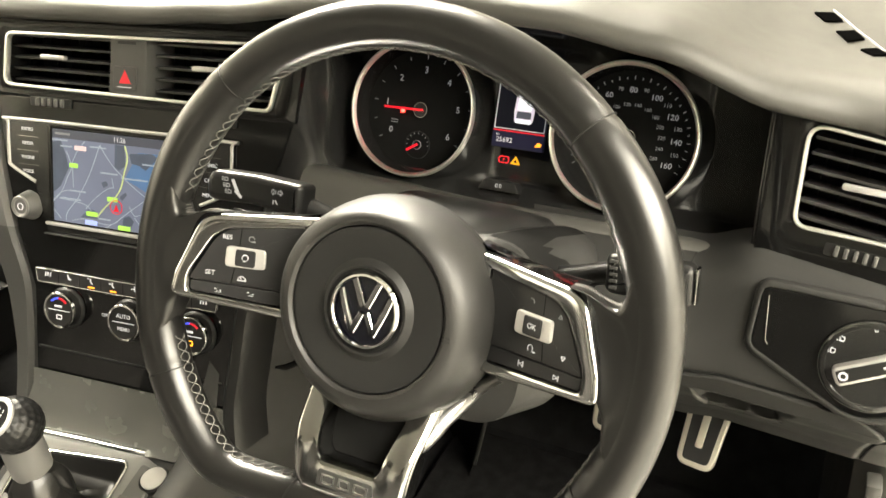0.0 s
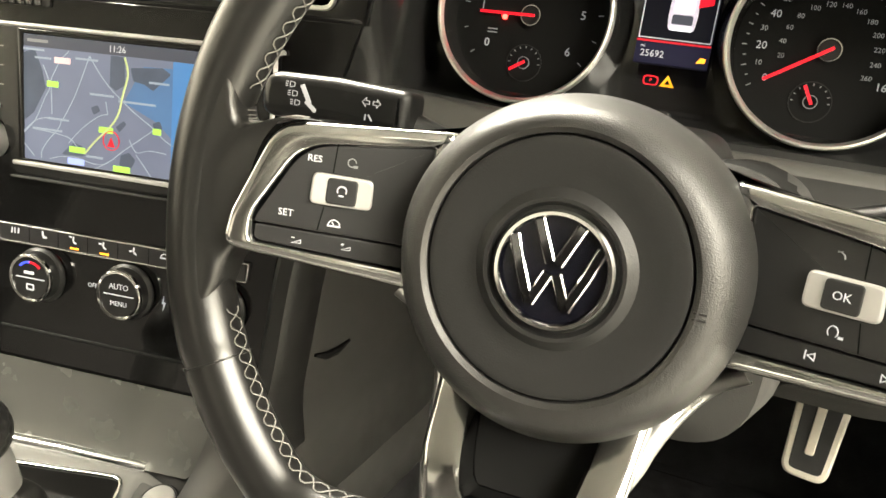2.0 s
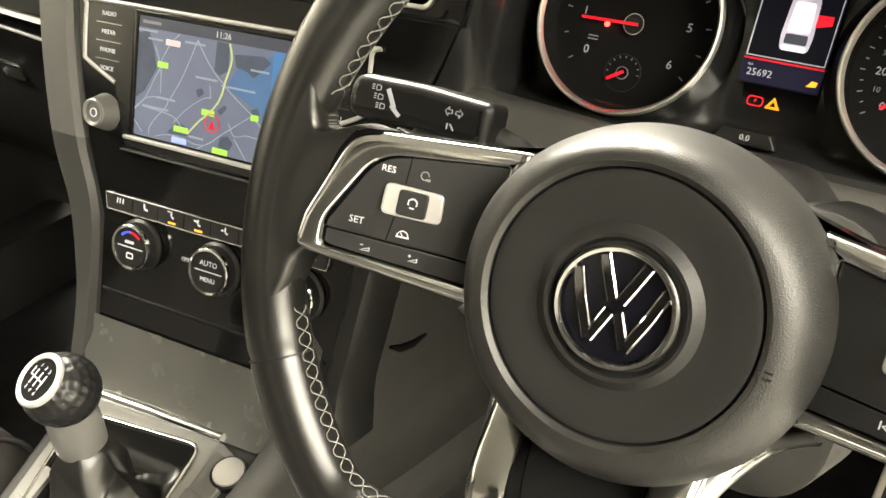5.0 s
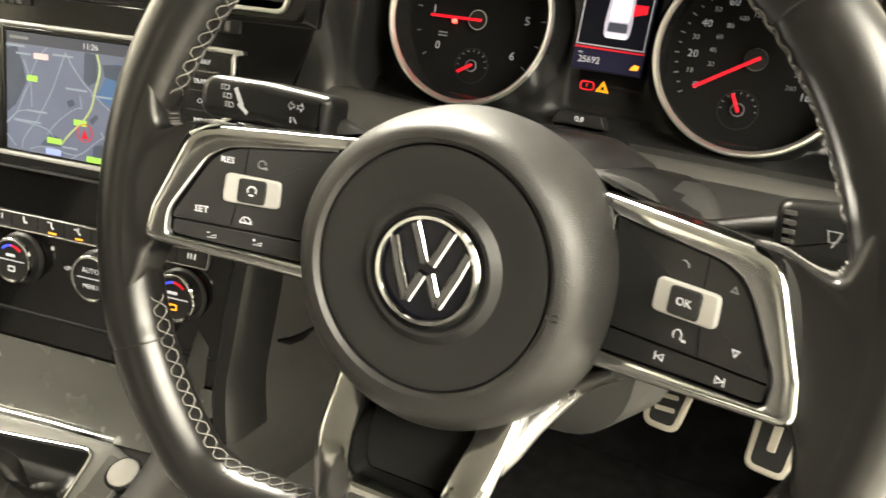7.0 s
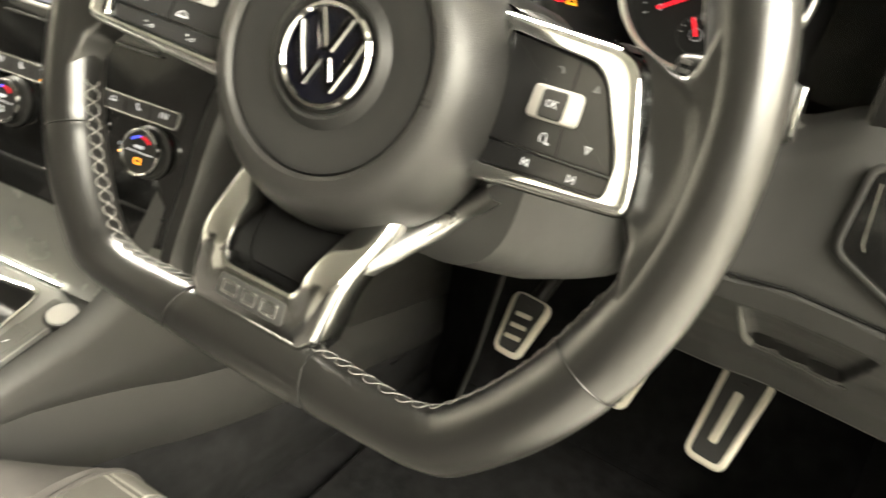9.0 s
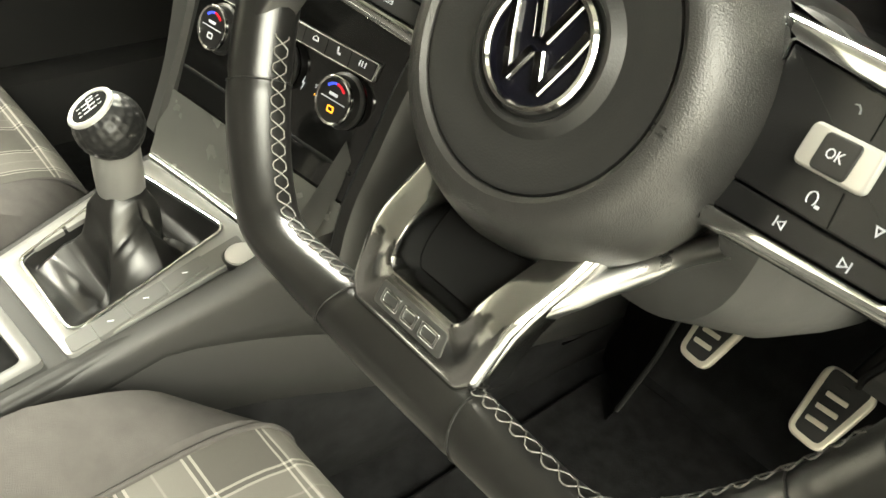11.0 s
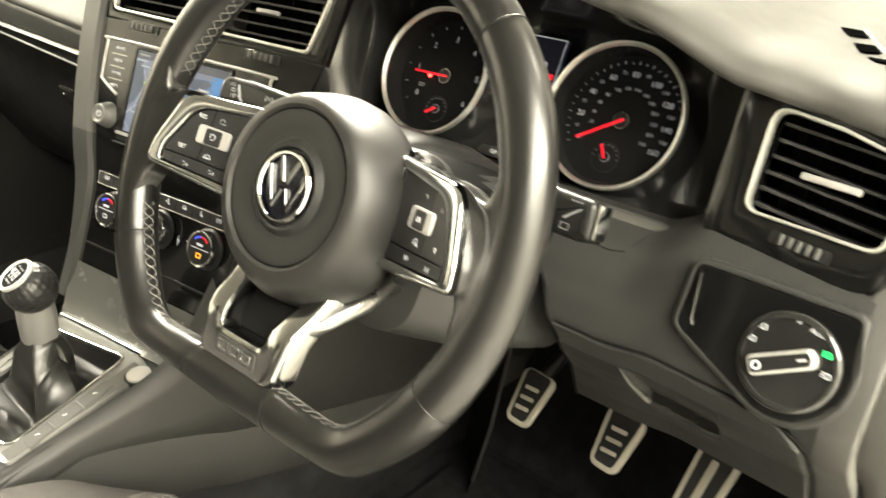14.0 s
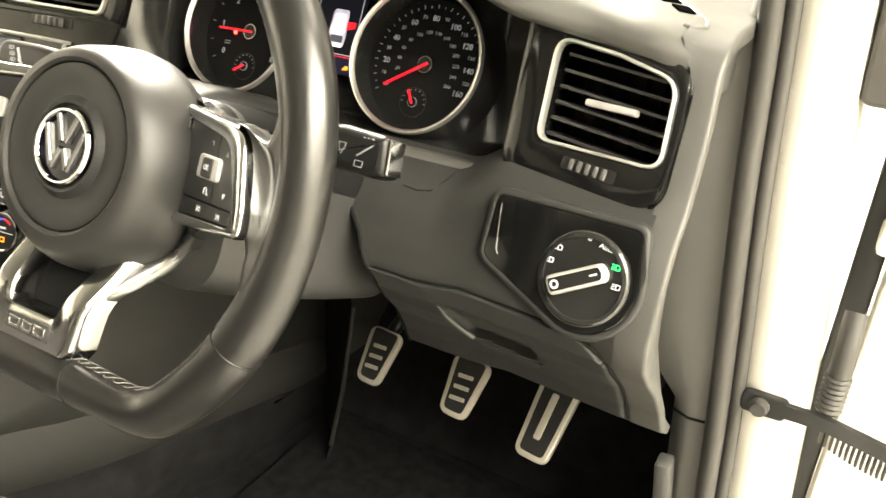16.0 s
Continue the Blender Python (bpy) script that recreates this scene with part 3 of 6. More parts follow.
part("door_post", box(0.36, -0.88, 0.84, 0.07, 0.14, 1.20, 0.02), PLASTIC, body, "unseen dark centre door post")
part("rear_side", box(0.375, -1.32, 0.60, 0.05, 0.74, 0.78, 0.02), PLASTIC, body, "unseen dark rear side lining")
part("passenger_side", loft([[(-1.13, y, 0.22), (-1.12, y, 0.40), (-1.06, y, 0.55), (-1.05, y, 0.64), (-1.10, y, 0.68), (-1.11, y, 0.92), (-1.13, y, 0.95)] for y in (-1.7, -0.5, 0.1, 0.5)]), SOFT_LOW, body, "black door lining of the closed passenger door")
rows = []
for p in smooth_path([(0, -0.60, 0.703), (0, -0.25, 0.694), (0, 0.06, 0.672), (0, 0.150, 0.658), (0, 0.195, 0.637), (0, 0.203, 0.600), (0, 0.158, 0.550), (0, 0.084, 0.512), (0, 0.02, 0.505), (0, -0.30, 0.500), (0, -0.60, 0.51)], 6):
    up = -0.016 + 0.026 * max(0.0, min(1.0, (p.z - 0.54) / 0.06))
    rows.append([(-1.085, p.y + 0.010, p.z + up * 2.6), (-1.056, p.y + 0.007, p.z + up * 1.8), (-1.044, p.y, p.z), (-1.054, p.y - 0.005, p.z - up * 1.2), (-1.095, p.y - 0.008, p.z - up * 1.6)])
part("armrest_frame", loft(rows), SOFT_MID, body, "dark grey rim of the door pocket", angle=70)
part("door_ledge", loft([[(-1.115, y, 0.866 - 0.02 * y), (-1.075, y, 0.864 - 0.02 * y), (-1.062, y, 0.856 - 0.02 * y), (-1.064, y, 0.842 - 0.02 * y), (-1.115, y, 0.834 - 0.02 * y)] for y in (-0.9, -0.3, 0.0, 0.065, 0.075)], caps=True), SOFT_MID, body, "grey ledge on the passenger door", angle=60)
part("passenger_sill", loft([[(-1.13, y, 0.34), (-1.07, y, 0.352), (-1.045, y, 0.346), (-1.04, y, 0.30), (-1.04, y, 0.23)] for y in (-1.2, -0.2, 0.15, 0.36, 0.42)]), SOFT_LOW, body, "dark grey sill cover")
part("windscreen_pillar", tube([(-1.10, 0.62, 0.95), (-0.98, 0.12, 1.40)], 0.04, 12), PLASTIC, body)

# tunnel side between console and driver's footwell: panel, skirt, carpet
rows, under, pile = [], [], []
for p in smooth_path([(-0.5, -0.262, 0.50), (-0.2, -0.262, 0.515), (-0.02, -0.262, 0.541), (0.06, -0.256, 0.572), (0.11, -0.246, 0.645), (0.17, -0.236, 0.745), (0.26, -0.226, 0.80), (0.42, -0.210, 0.80), (0.64, -0.19, 0.78)], 5):
    y, xo, zt = p
    zs = min(zt - 0.03, 0.495 - 0.28 * y if y < 0.1 else 0.467 - 0.20 * (y - 0.1))
    wall = lambda z: xo + 0.002 + 0.018 * max(0, (zt - 0.006 - z) / (zt - 0.38))
    rows.append([(xo - 0.012, y, zt), (xo, y, zt - 0.006)] + [(wall(z), y, z) for z in [zt - 0.006 + (zs - zt + 0.006) * n / 4 for n in (1, 2, 3, 4)]] + [(wall(zs) - 0.004, y, zs - 0.002)])
    under.append([(wall(z) - d, y, z) for z, d in ((zs + 0.001, 0.0035), (zs - 0.004, 0.0025), (zs - 0.035, 0.0025), (zs - 0.072, 0.003), (zs - 0.075, 0.008))])
    pile.append([(wall(zs - 0.07) - 0.005, y, zs - 0.068), (wall(zs - 0.07) - 0.002, y, zs - 0.078), (wall(0.33), y, 0.33), (xo + 0.012, y, 0.29), (xo - 0.01, y, 0.23)])
part("slit_handle", tube([(-0.2270, 0.167, 0.605), (-0.2245, 0.178, 0.597), (-0.2228, 0.192, 0.592), (-0.2210, 0.211, 0.590)], [0.0015, 0.0035, 0.0035, 0.0015], 8), DARK, body, "dark finger slit in the tunnel panel")
part("carpet_edge", tube([(-0.075, 0.405, 0.515), (-0.090, 0.402, 0.385), (-0.110, 0.400, 0.285)], 0.003, 8), SOFT_LOW, body)
part("foot_rest", loft([[(-0.20, 0.50, z), (-0.13, 0.44 + 0.02 * k, z), (-0.112 + 0.036 * k, 0.405, z)] for z, k in ((0.235, -0.4), (0.285, 0.0), (0.385, 0.55), (0.515, 1.0))]), CARPET, body, "black carpeted foot rest")
part("tunnel_side", loft(rows), CONSOLE_GREY, body, "dark grey tunnel side panel", angle=80)
part("tunnel_skirt", loft(under), CONSOLE_GREY, body, "dark skirt below the tunnel panel's seam", angle=80)
part("tunnel_carpet", loft(pile), CARPET, body, "black carpet on the tunnel", angle=80)

# ---- door opening beside the driver ----
rows = []
for z, x, y in ((0.22, 0.398, 0.30), (0.50, 0.377, 0.30), (0.63, 0.367, 0.30), (0.80, 0.350, 0.30), (0.95, 0.338, 0.30), (1.05, 0.330, 0.24), (1.2, 0.30, 0.05), (1.42, 0.25, -0.25)):
    rows.append((x, y, z))
inner_line = smooth_path(rows, 5)
reach = lambda z: 0.0 if z < 0.60 else min(1.0, (z - 0.60) / 0.06) * max(0.0, min(1.0, (0.925 - z) / 0.03))
slim = lambda z: 1 - 0.75 * max(0.0, min(1.0, (z - 0.90) / 0.03))
part("pillar_trim", loft([[(p.x - 0.045 * slim(p.z) - 0.055 * reach(p.z), p.y + 0.06 - 0.02 * reach(p.z), p.z), (p.x - 0.030 * slim(p.z) - 0.045 * reach(p.z), p.y + 0.012, p.z), (p.x - 0.02 * slim(p.z), p.y + 0.004, p.z), (p.x - 0.004, p.y + 0.002, p.z), (p.x + 0.002, p.y + 0.02, p.z)] for p in inner_line]), PILLAR, body, "grey plastic pillar trim, lightened as if lit", angle=60)
part("trim_seam", tube([(0.334, 0.3135, 0.5935), (0.341, 0.3090, 0.5945), (0.349, 0.3035, 0.596), (0.366, 0.3015, 0.599)], 0.0012, 6), DARK, body)
part("release_lever", box(0, 0, 0, 0.014, 0.020, 0.105, 0.003), SOFT_MID, body, "grey bonnet release lever", m=pose(0.3455, 0.294, 0.503, 4, -6, 0))
# lighter grey than the lower dash paints in light from the door side
part("kick_panel", loft([[(0.352, 0.315, z), (0.346, 0.34, z), (0.342, 0.42, z), (0.335, 0.52, z), (0.33, 0.64, z)] for z in (0.23, 0.40, 0.55, 0.70)]), SOFT_MID, body, "dark grey kick panel beside the pedals, lightened as if lit")
part("door_seal", tube([(p.x + 0.003, p.y, p.z) for p in inner_line], 0.0085, 12), SEAL, body, "grey rubber door seal")
part("seal_lip", tube([(p.x + 0.016, p.y + 0.006, p.z) for p in inner_line], 0.006, 12), SEAL, body, "thin grey rubber lip")
part("body_pillar", loft([[(p.x + 0.012, p.y + 0.03, p.z), (p.x + 0.020, p.y + 0.010, p.z), (p.x + 0.040, p.y + 0.006, p.z), (p.x + 0.060, p.y + 0.02, p.z), (p.x + 0.068, p.y + 0.08, p.z), (p.x + 0.066, p.y + 0.6, p.z)] for p in inner_line]), PAINT, body, "white painted door pillar", angle=60)
part("sill", box(0.41, -0.55, 0.26, 0.09, 1.7, 0.14, 0.02), PAINT, body, "white painted door sill")

# ---- side window demister ----
dem = thing("demister_grille", pose(0, 0, 0), "slotted demister grille moulded into the dashboard top", "air vent")
L0, L1, R0, R1 = Vector((0.172, 0.440)), Vector((0.300, 0.241)), Vector((0.189, 0.446)), Vector((0.3070, 0.258))
# uncut pad: thin black blocks stand in for the shaded slots
for i in range(2, 7):
    t0, t1 = (i + 0.14) / 7, (i + 0.62) / 7
    c = [on_pad(*v) for v in (L0.lerp(L1, t0), L0.lerp(L1, t1), R0.lerp(R1, t1), R0.lerp(R1, t0))]
    bm = bmesh.new()
    lo = [bm.verts.new(v + Vector((0, 0, dz))) for dz in (-0.006, 0.0016) for v in c]
    for f in ((0, 1, 2, 3), (4, 5, 6, 7), (0, 1, 5, 4), (1, 2, 6, 5), (2, 3, 7, 6), (3, 0, 4, 7)):
        bm.faces.new([lo[j] for j in f])
    part("slot", bm, VOID, dem)
o, d = Vector((0.0075, 0.0040)), (L1 - L0).normalized()
way = [R0.lerp(R1, 0.27) + o * 0.6, R0.lerp(R1, 0.6) + o * 0.6, R1 + o * 0.35, (R1 + L1) / 2 + d * 0.012, L1 + d * 0.006 - o * 0.3]
part("slot_rim", tube([on_pad(min(p.x, 0.3205), p.y, -0.0002) for p in smooth_path([(*q, 0) for q in way], 6)], 0.0016, 12), SOFT, dem)

# ---- open driver's door, seen past the pillar ----
door = thing("driver_door", pose(0, 0, 0), "white driver's door standing open with its check strap", "car door")
part("door_shell", prism(rounded([(0.462, 0.24), (0.466, 0.80), (0.46, 0.93), (1.45, 0.93), (1.45, 0.24)], 0.01, 4), -0.07, 0.0, 0.006), PAINT, door, "white painted door end", m=pose(0, 0.44, 0, 90, 0, 0))
part("door_trim", prism(rounded([(0.408, 0.872), (0.402, 1.05), (1.4, 1.10), (1.4, 0.872)], 0.01, 4), -0.02, 0.01, 0.004), SEAL, door, "grey door trim", m=pose(0, 0.36, 0, 90, 0, 0))
# black box stands in for the shade between pillar and door
part("gap_shade", box(0.450, 0.47, 0.57, 0.024, 0.03, 0.56, 0.004), PLASTIC, door, "black box for the shade in the door gap")
part("door_rib", box(0.56, 0.425, 0.752, 0.22, 0.03, 0.03, 0.006), PAINT, door, "white pressed rib")
part("door_catch", box(0.462, 0.41, 0.800, 0.022, 0.03, 0.036, 0.005), PLASTIC, door, "small dark bracket")
strap = part("check_strap", loft([[(p.x, p.y, p.z - 0.006), (p.x, p.y, p.z + 0.006), (p.x + 0.002, p.y + 0.006, p.z + 0.006), (p.x + 0.002, p.y + 0.006, p.z - 0.006)] for p in smooth_path([(0.404, 0.300, 0.634), (0.444, 0.298, 0.636), (0.475, 0.300, 0.630), (0.520, 0.305, 0.620), (0.60, 0.34, 0.60)], 5)], closed=True, caps=True), PLASTIC, door, "dark steel check strap")
part("strap_plate", prism(rounded(rect(-0.018, -0.010, 0.018, 0.010), 0.006, 4), 0, 0.006, 0.002), PLASTIC, door, "dark bracket", m=pose(0.404, 0.306, 0.634, 90, 0, 0))
part("bolt", lathe([(0.0080, 0.0), (0.0080, 0.003), (0.006, 0.004), (0.006, 0.008), (0.0, 0.008)], 12), SEAL, door, "bolt head", m=pose(0.401, 0.299, 0.634, 90, 0, 0))
part("wiring_boot", lathe([(0.0090 + 0.0014 * (i % 2), i * 0.0024) for i in range(15)], 20), SEAL, door, "ribbed grey wiring boot", m=pose(0.449, 0.312, 0.642, 0, 0, 0))
part("cable_stem", tube(smooth_path([(0.449, 0.312, 0.675), (0.449, 0.316, 0.695), (0.4485, 0.330, 0.722)], 5), 0.0088, 12), SEAL, door, "grey cable sleeve")
for i in range(13):
    part("strap_tooth", box(0.450 + i * 0.0042, 0.306 + i * 0.0008, 0.622 - i * 0.0018, 0.0022, 0.008, 0.013 + 0.004 * math.sin(i / 12 * math.pi), 0.0006), SEAL, door)


# ---- steering wheel ----
wheel = thing("steering_wheel", WHEEL, "flat-bottomed black leather steering wheel with chrome spokes", "steering wheel")
RIM_R, FLAT = 0.1718, 0.1372


def rim_at(a):
    """Radius of the rim's centre line at an angle in degrees, flattened below."""
    s = -math.sin(radians(a))
    if s <= 0.3:
        return RIM_R
    q = FLAT / s
    k = 0.010
    h = max(0, min(1, 0.5 + 0.5 * (q - RIM_R) / k))
    return q + (RIM_R - q) * h - k * h * (1 - h)


def rim_point(a, phi, grow=0.0):
    """phi 0 outwards, 90 towards the driver."""
    r, c = rim_at(a), Vector((math.cos(radians(a)), math.sin(radians(a)), 0))
    grip = 0.0016 * math.exp(-((abs((a + 180) % 360 - 180) - 28) / 16) ** 2) + 0.0016 * math.exp(-((abs((a % 360) - 180) - 28) / 16) ** 2)
    ra, rb = 0.0146 + grip + grow, 0.0149 + grip * 0.6 + grow
    p = c * (r + ra * math.cos(radians(phi))) + Vector((0, 0, -0.0112 + rb * math.sin(radians(phi))))
    return p


SEAMS = (46.6, 133.4, 207.5, -27.5, -73, 253)
rows = []
for i in range(240):
    a = i * 1.5
    rows.append([rim_point(a, j * 15, -0.0007 if any(abs((a - s + 180) % 360 - 180) < 0.6 for s in SEAMS) else 0) for j in range(24)])
rows.append(rows[0])
bm = loft(rows, closed=True)
bmesh.ops.remove_doubles(bm, verts=bm.verts, dist=1e-6)
part("rim", bm, LEATHER, wheel, "smooth black leather rim")
for s in SEAMS:
    part("seam", tube([rim_point(s, j * 15, -0.0001) for j in range(24)], 0.0005, 6, closed=True), PLASTIC, wheel)
bm = bmesh.new()
step = 2.9
a = -76.0
while a < 254:
    mid = a + step / 2
    if not (-19 < mid < 19 or 161 < mid < 199):
        for lo, hi in ((163, 191), (191, 163)):
            q = [rim_point(a + step * t, lo + (hi - lo) * u, 0.0004 + 0.0005 * math.sin(math.pi * t)) for t, u in ((0, 0), (0.2, 0.04), (0.5, 0.5), (0.8, 0.96), (1, 1))]
            tube(q, 0.00036, 4, bm=bm)
    a += step
tagged(part("stitching", bm, THREAD, wheel, "grey cross stitching", smooth=False), kind="stuff")

# airbag cover
bm = lathe([(0.052, -0.004), (0.0525, -0.0008), (0.0545, 0.0010), (0.058, 0.0005), (0.063, -0.0025), (0.067, -0.0085), (0.0707, -0.017), (0.0733, -0.027), (0.0748, -0.038), (0.0740, -0.048), (0.068, -0.058)], 96)
for v in bm.verts:
    k = max(0.0, min(1.0, (v.co.to_2d().length - 0.056) / 0.015))
    v.co.y *= 1 - 0.072 * k if v.co.y > 0 else 1 + 0.050 * k
part("airbag_cover", bm, COVER, wheel, "domed black grained airbag cover")
part("cover_disc", lathe([(0.0525, -0.005), (0.0512, -0.0012), (0.049, -0.0006), (0.040, -0.0030), (0.032, -0.0030), (0.0295, -0.0008), (0.0280, 0.0004), (0.0265, 0.0002), (0.0250, -0.0030), (0.0, -0.0035)], 96), COVER_DISC, wheel, "matt dark grey centre disc")
mark = part("release_mark", bar(bar(bmesh.new(), -0.0025, 0.0012, 0.0025, 0.0012, 0.0008, 0, 0.0003), -0.0025, -0.0012, 0.0025, -0.0012, 0.0008, 0, 0.0003), PLASTIC, wheel, m=pose(0.0555, -0.005, 0.0006))

def ridge(x0, y0, x1, y1, w, h):
    """A stroke with a raised middle line."""
    d = Vector((x1 - x0, y1 - y0)).normalized()
    n = Vector((-d.y, d.x)) * w / 2
    rows = []
    for x, y in ((x0, y0), (x1, y1)):
        rows.append([(x - n.x, y - n.y, -0.002), (x - n.x, y - n.y, 0.0004), (x - n.x * 0.68, y - n.y * 0.68, h), (x + n.x * 0.68, y + n.y * 0.68, h), (x + n.x, y + n.y, 0.0004), (x + n.x, y + n.y, -0.002)])
    return loft(rows, closed=True, caps=True)


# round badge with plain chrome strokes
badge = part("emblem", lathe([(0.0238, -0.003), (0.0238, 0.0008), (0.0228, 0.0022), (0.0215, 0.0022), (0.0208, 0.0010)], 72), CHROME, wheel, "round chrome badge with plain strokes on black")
part("badge_ground", lathe([(0.0215, -0.001), (0.0, -0.001)], 48), BADGE, badge, "glossy black ground")
for s in (-1, 1):
    for x0, y0, x1, y1 in ((0.0085, 0.0185, 0.0016, 0.0028), (0.0017, -0.0015, 0.0072, -0.0140), (0.0072, -0.0140, 0.0135, 0.0005), (0.0135, 0.0005, 0.0172, 0.0110)):
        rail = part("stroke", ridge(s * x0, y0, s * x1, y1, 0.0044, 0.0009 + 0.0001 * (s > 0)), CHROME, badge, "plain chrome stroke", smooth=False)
        part("stroke_face", ridge(s * x0, y0, s * x1, y1, 0.0037, 0.0014 + 0.0001 * (s > 0)), DARK_CHROME, rail, "dark stroke face", smooth=False)

# side spokes: bezel, leather wing, key pads, all rising from the hub to the rim
PAD = [(0.066, 0.0365), (0.1195, 0.0292), (0.1368, -0.0040), (0.1368, -0.0168), (0.070, -0.0208)]
BEZ = [(0.058, 0.0445), (0.1310, 0.0378), (0.1460, -0.0040), (0.1485, -0.0208), (0.066, -0.0290)]
RISE = 0.42


def dish(x):
    """Height of the key field at a distance from the middle of the wheel."""
    return -0.0165 + RISE * (abs(x) - 0.102)


def dished(bm):
    """Shear a flat spoke piece, built about zero height, onto the rising spoke."""
    for v in bm.verts:
        v.co.z += dish(v.co.x)
    return bm


def lay(x, y, h=0.0):
    """Pose of a small piece lying on the key field."""
    return pose(x, y, dish(x) + h, 0, math.degrees(math.atan(RISE)) * (-1 if x > 0 else 1), 0)


def thumb_wing(side):
    """Leather that flows from the bezel's outer edge into the rim."""
    k = 1.035
    inner = smooth_path([(0.116 * k, 0.0395, 0), (0.1255 * k, 0.0375, 0), (0.1335 * k, 0.0270, 0), (0.1385 * k, 0.0080, 0), (0.1405 * k, -0.0100, 0), (0.1405 * k, -0.0215, 0)], 5)
    n = len(inner) - 1

    def rim_in(a):
        p = rim_point(a, 104)
        return Vector((p.x, p.y, 0))

    outer = [rim_in(23.0 - 44.0 * i / n) for i in range(n + 1)]
    top = smooth_path([inner[0], (0.1300, 0.0392, 0), (0.1430, 0.0345, 0), (0.1505, 0.0370, 0), outer[0]], 4)
    low = smooth_path([inner[-1], (0.1470, -0.0240, 0), (0.1500, -0.0300, 0), (0.1515, -0.0400, 0), outer[-1]], 4)
    m = len(top) - 1
    reach, rows = 0.0055, []
    ss = [0, 0.012, 0.035, 0.07, 0.11, 0.16] + [0.16 + 0.68 * j / 12 for j in range(1, 12)] + [0.84, 0.89, 0.93, 0.965, 0.988, 1]
    for j in range(-1, len(ss) + 1):
        s = ss[max(0, min(len(ss) - 1, j))]
        row = []
        for i in range(m + 1):
            v = i / m
            q = s * n
            q0 = min(int(q), n - 1)
            pi_, po_ = inner[q0].lerp(inner[q0 + 1], q - q0), outer[q0].lerp(outer[q0 + 1], q - q0)
            p = pi_.lerp(po_, v) + (1 - s) * (top[i] - inner[0].lerp(outer[0], v)) + s * (low[i] - inner[-1].lerp(outer[-1], v))
            span = (top[i] - low[i]).length
            d = min(s, 1 - s) * span
            e = max(0.0, 1 - d / reach)
            z = -0.0050 + 0.0082 * v ** 1.3 - reach * 0.8 * (1 - math.sqrt(max(0, 1 - e * e)))
            if j < 0 or j == len(ss):
                z -= 0.014
            row.append((side * p.x, p.y, z))
        rows.append(row)
    part("thumb_wing", loft(rows), LEATHER, wheel, "black leather thumb rest")
    bm = bmesh.new()
    for i in range(1, m):
        for u in (0.25, 0.75):
            p = top[i].lerp(top[min(i + 1, m)], u)
            tube([(side * (p.x - 0.0005), p.y + 0.001, -0.0150), (side * (p.x + 0.0006), p.y + 0.0004, -0.0110 + 0.004 * (i / m) ** 2)], 0.0003, 4, bm=bm)
    tagged(part("edge_stitching", bm, THREAD, wheel, "grey edge stitches", smooth=False), kind="stuff")


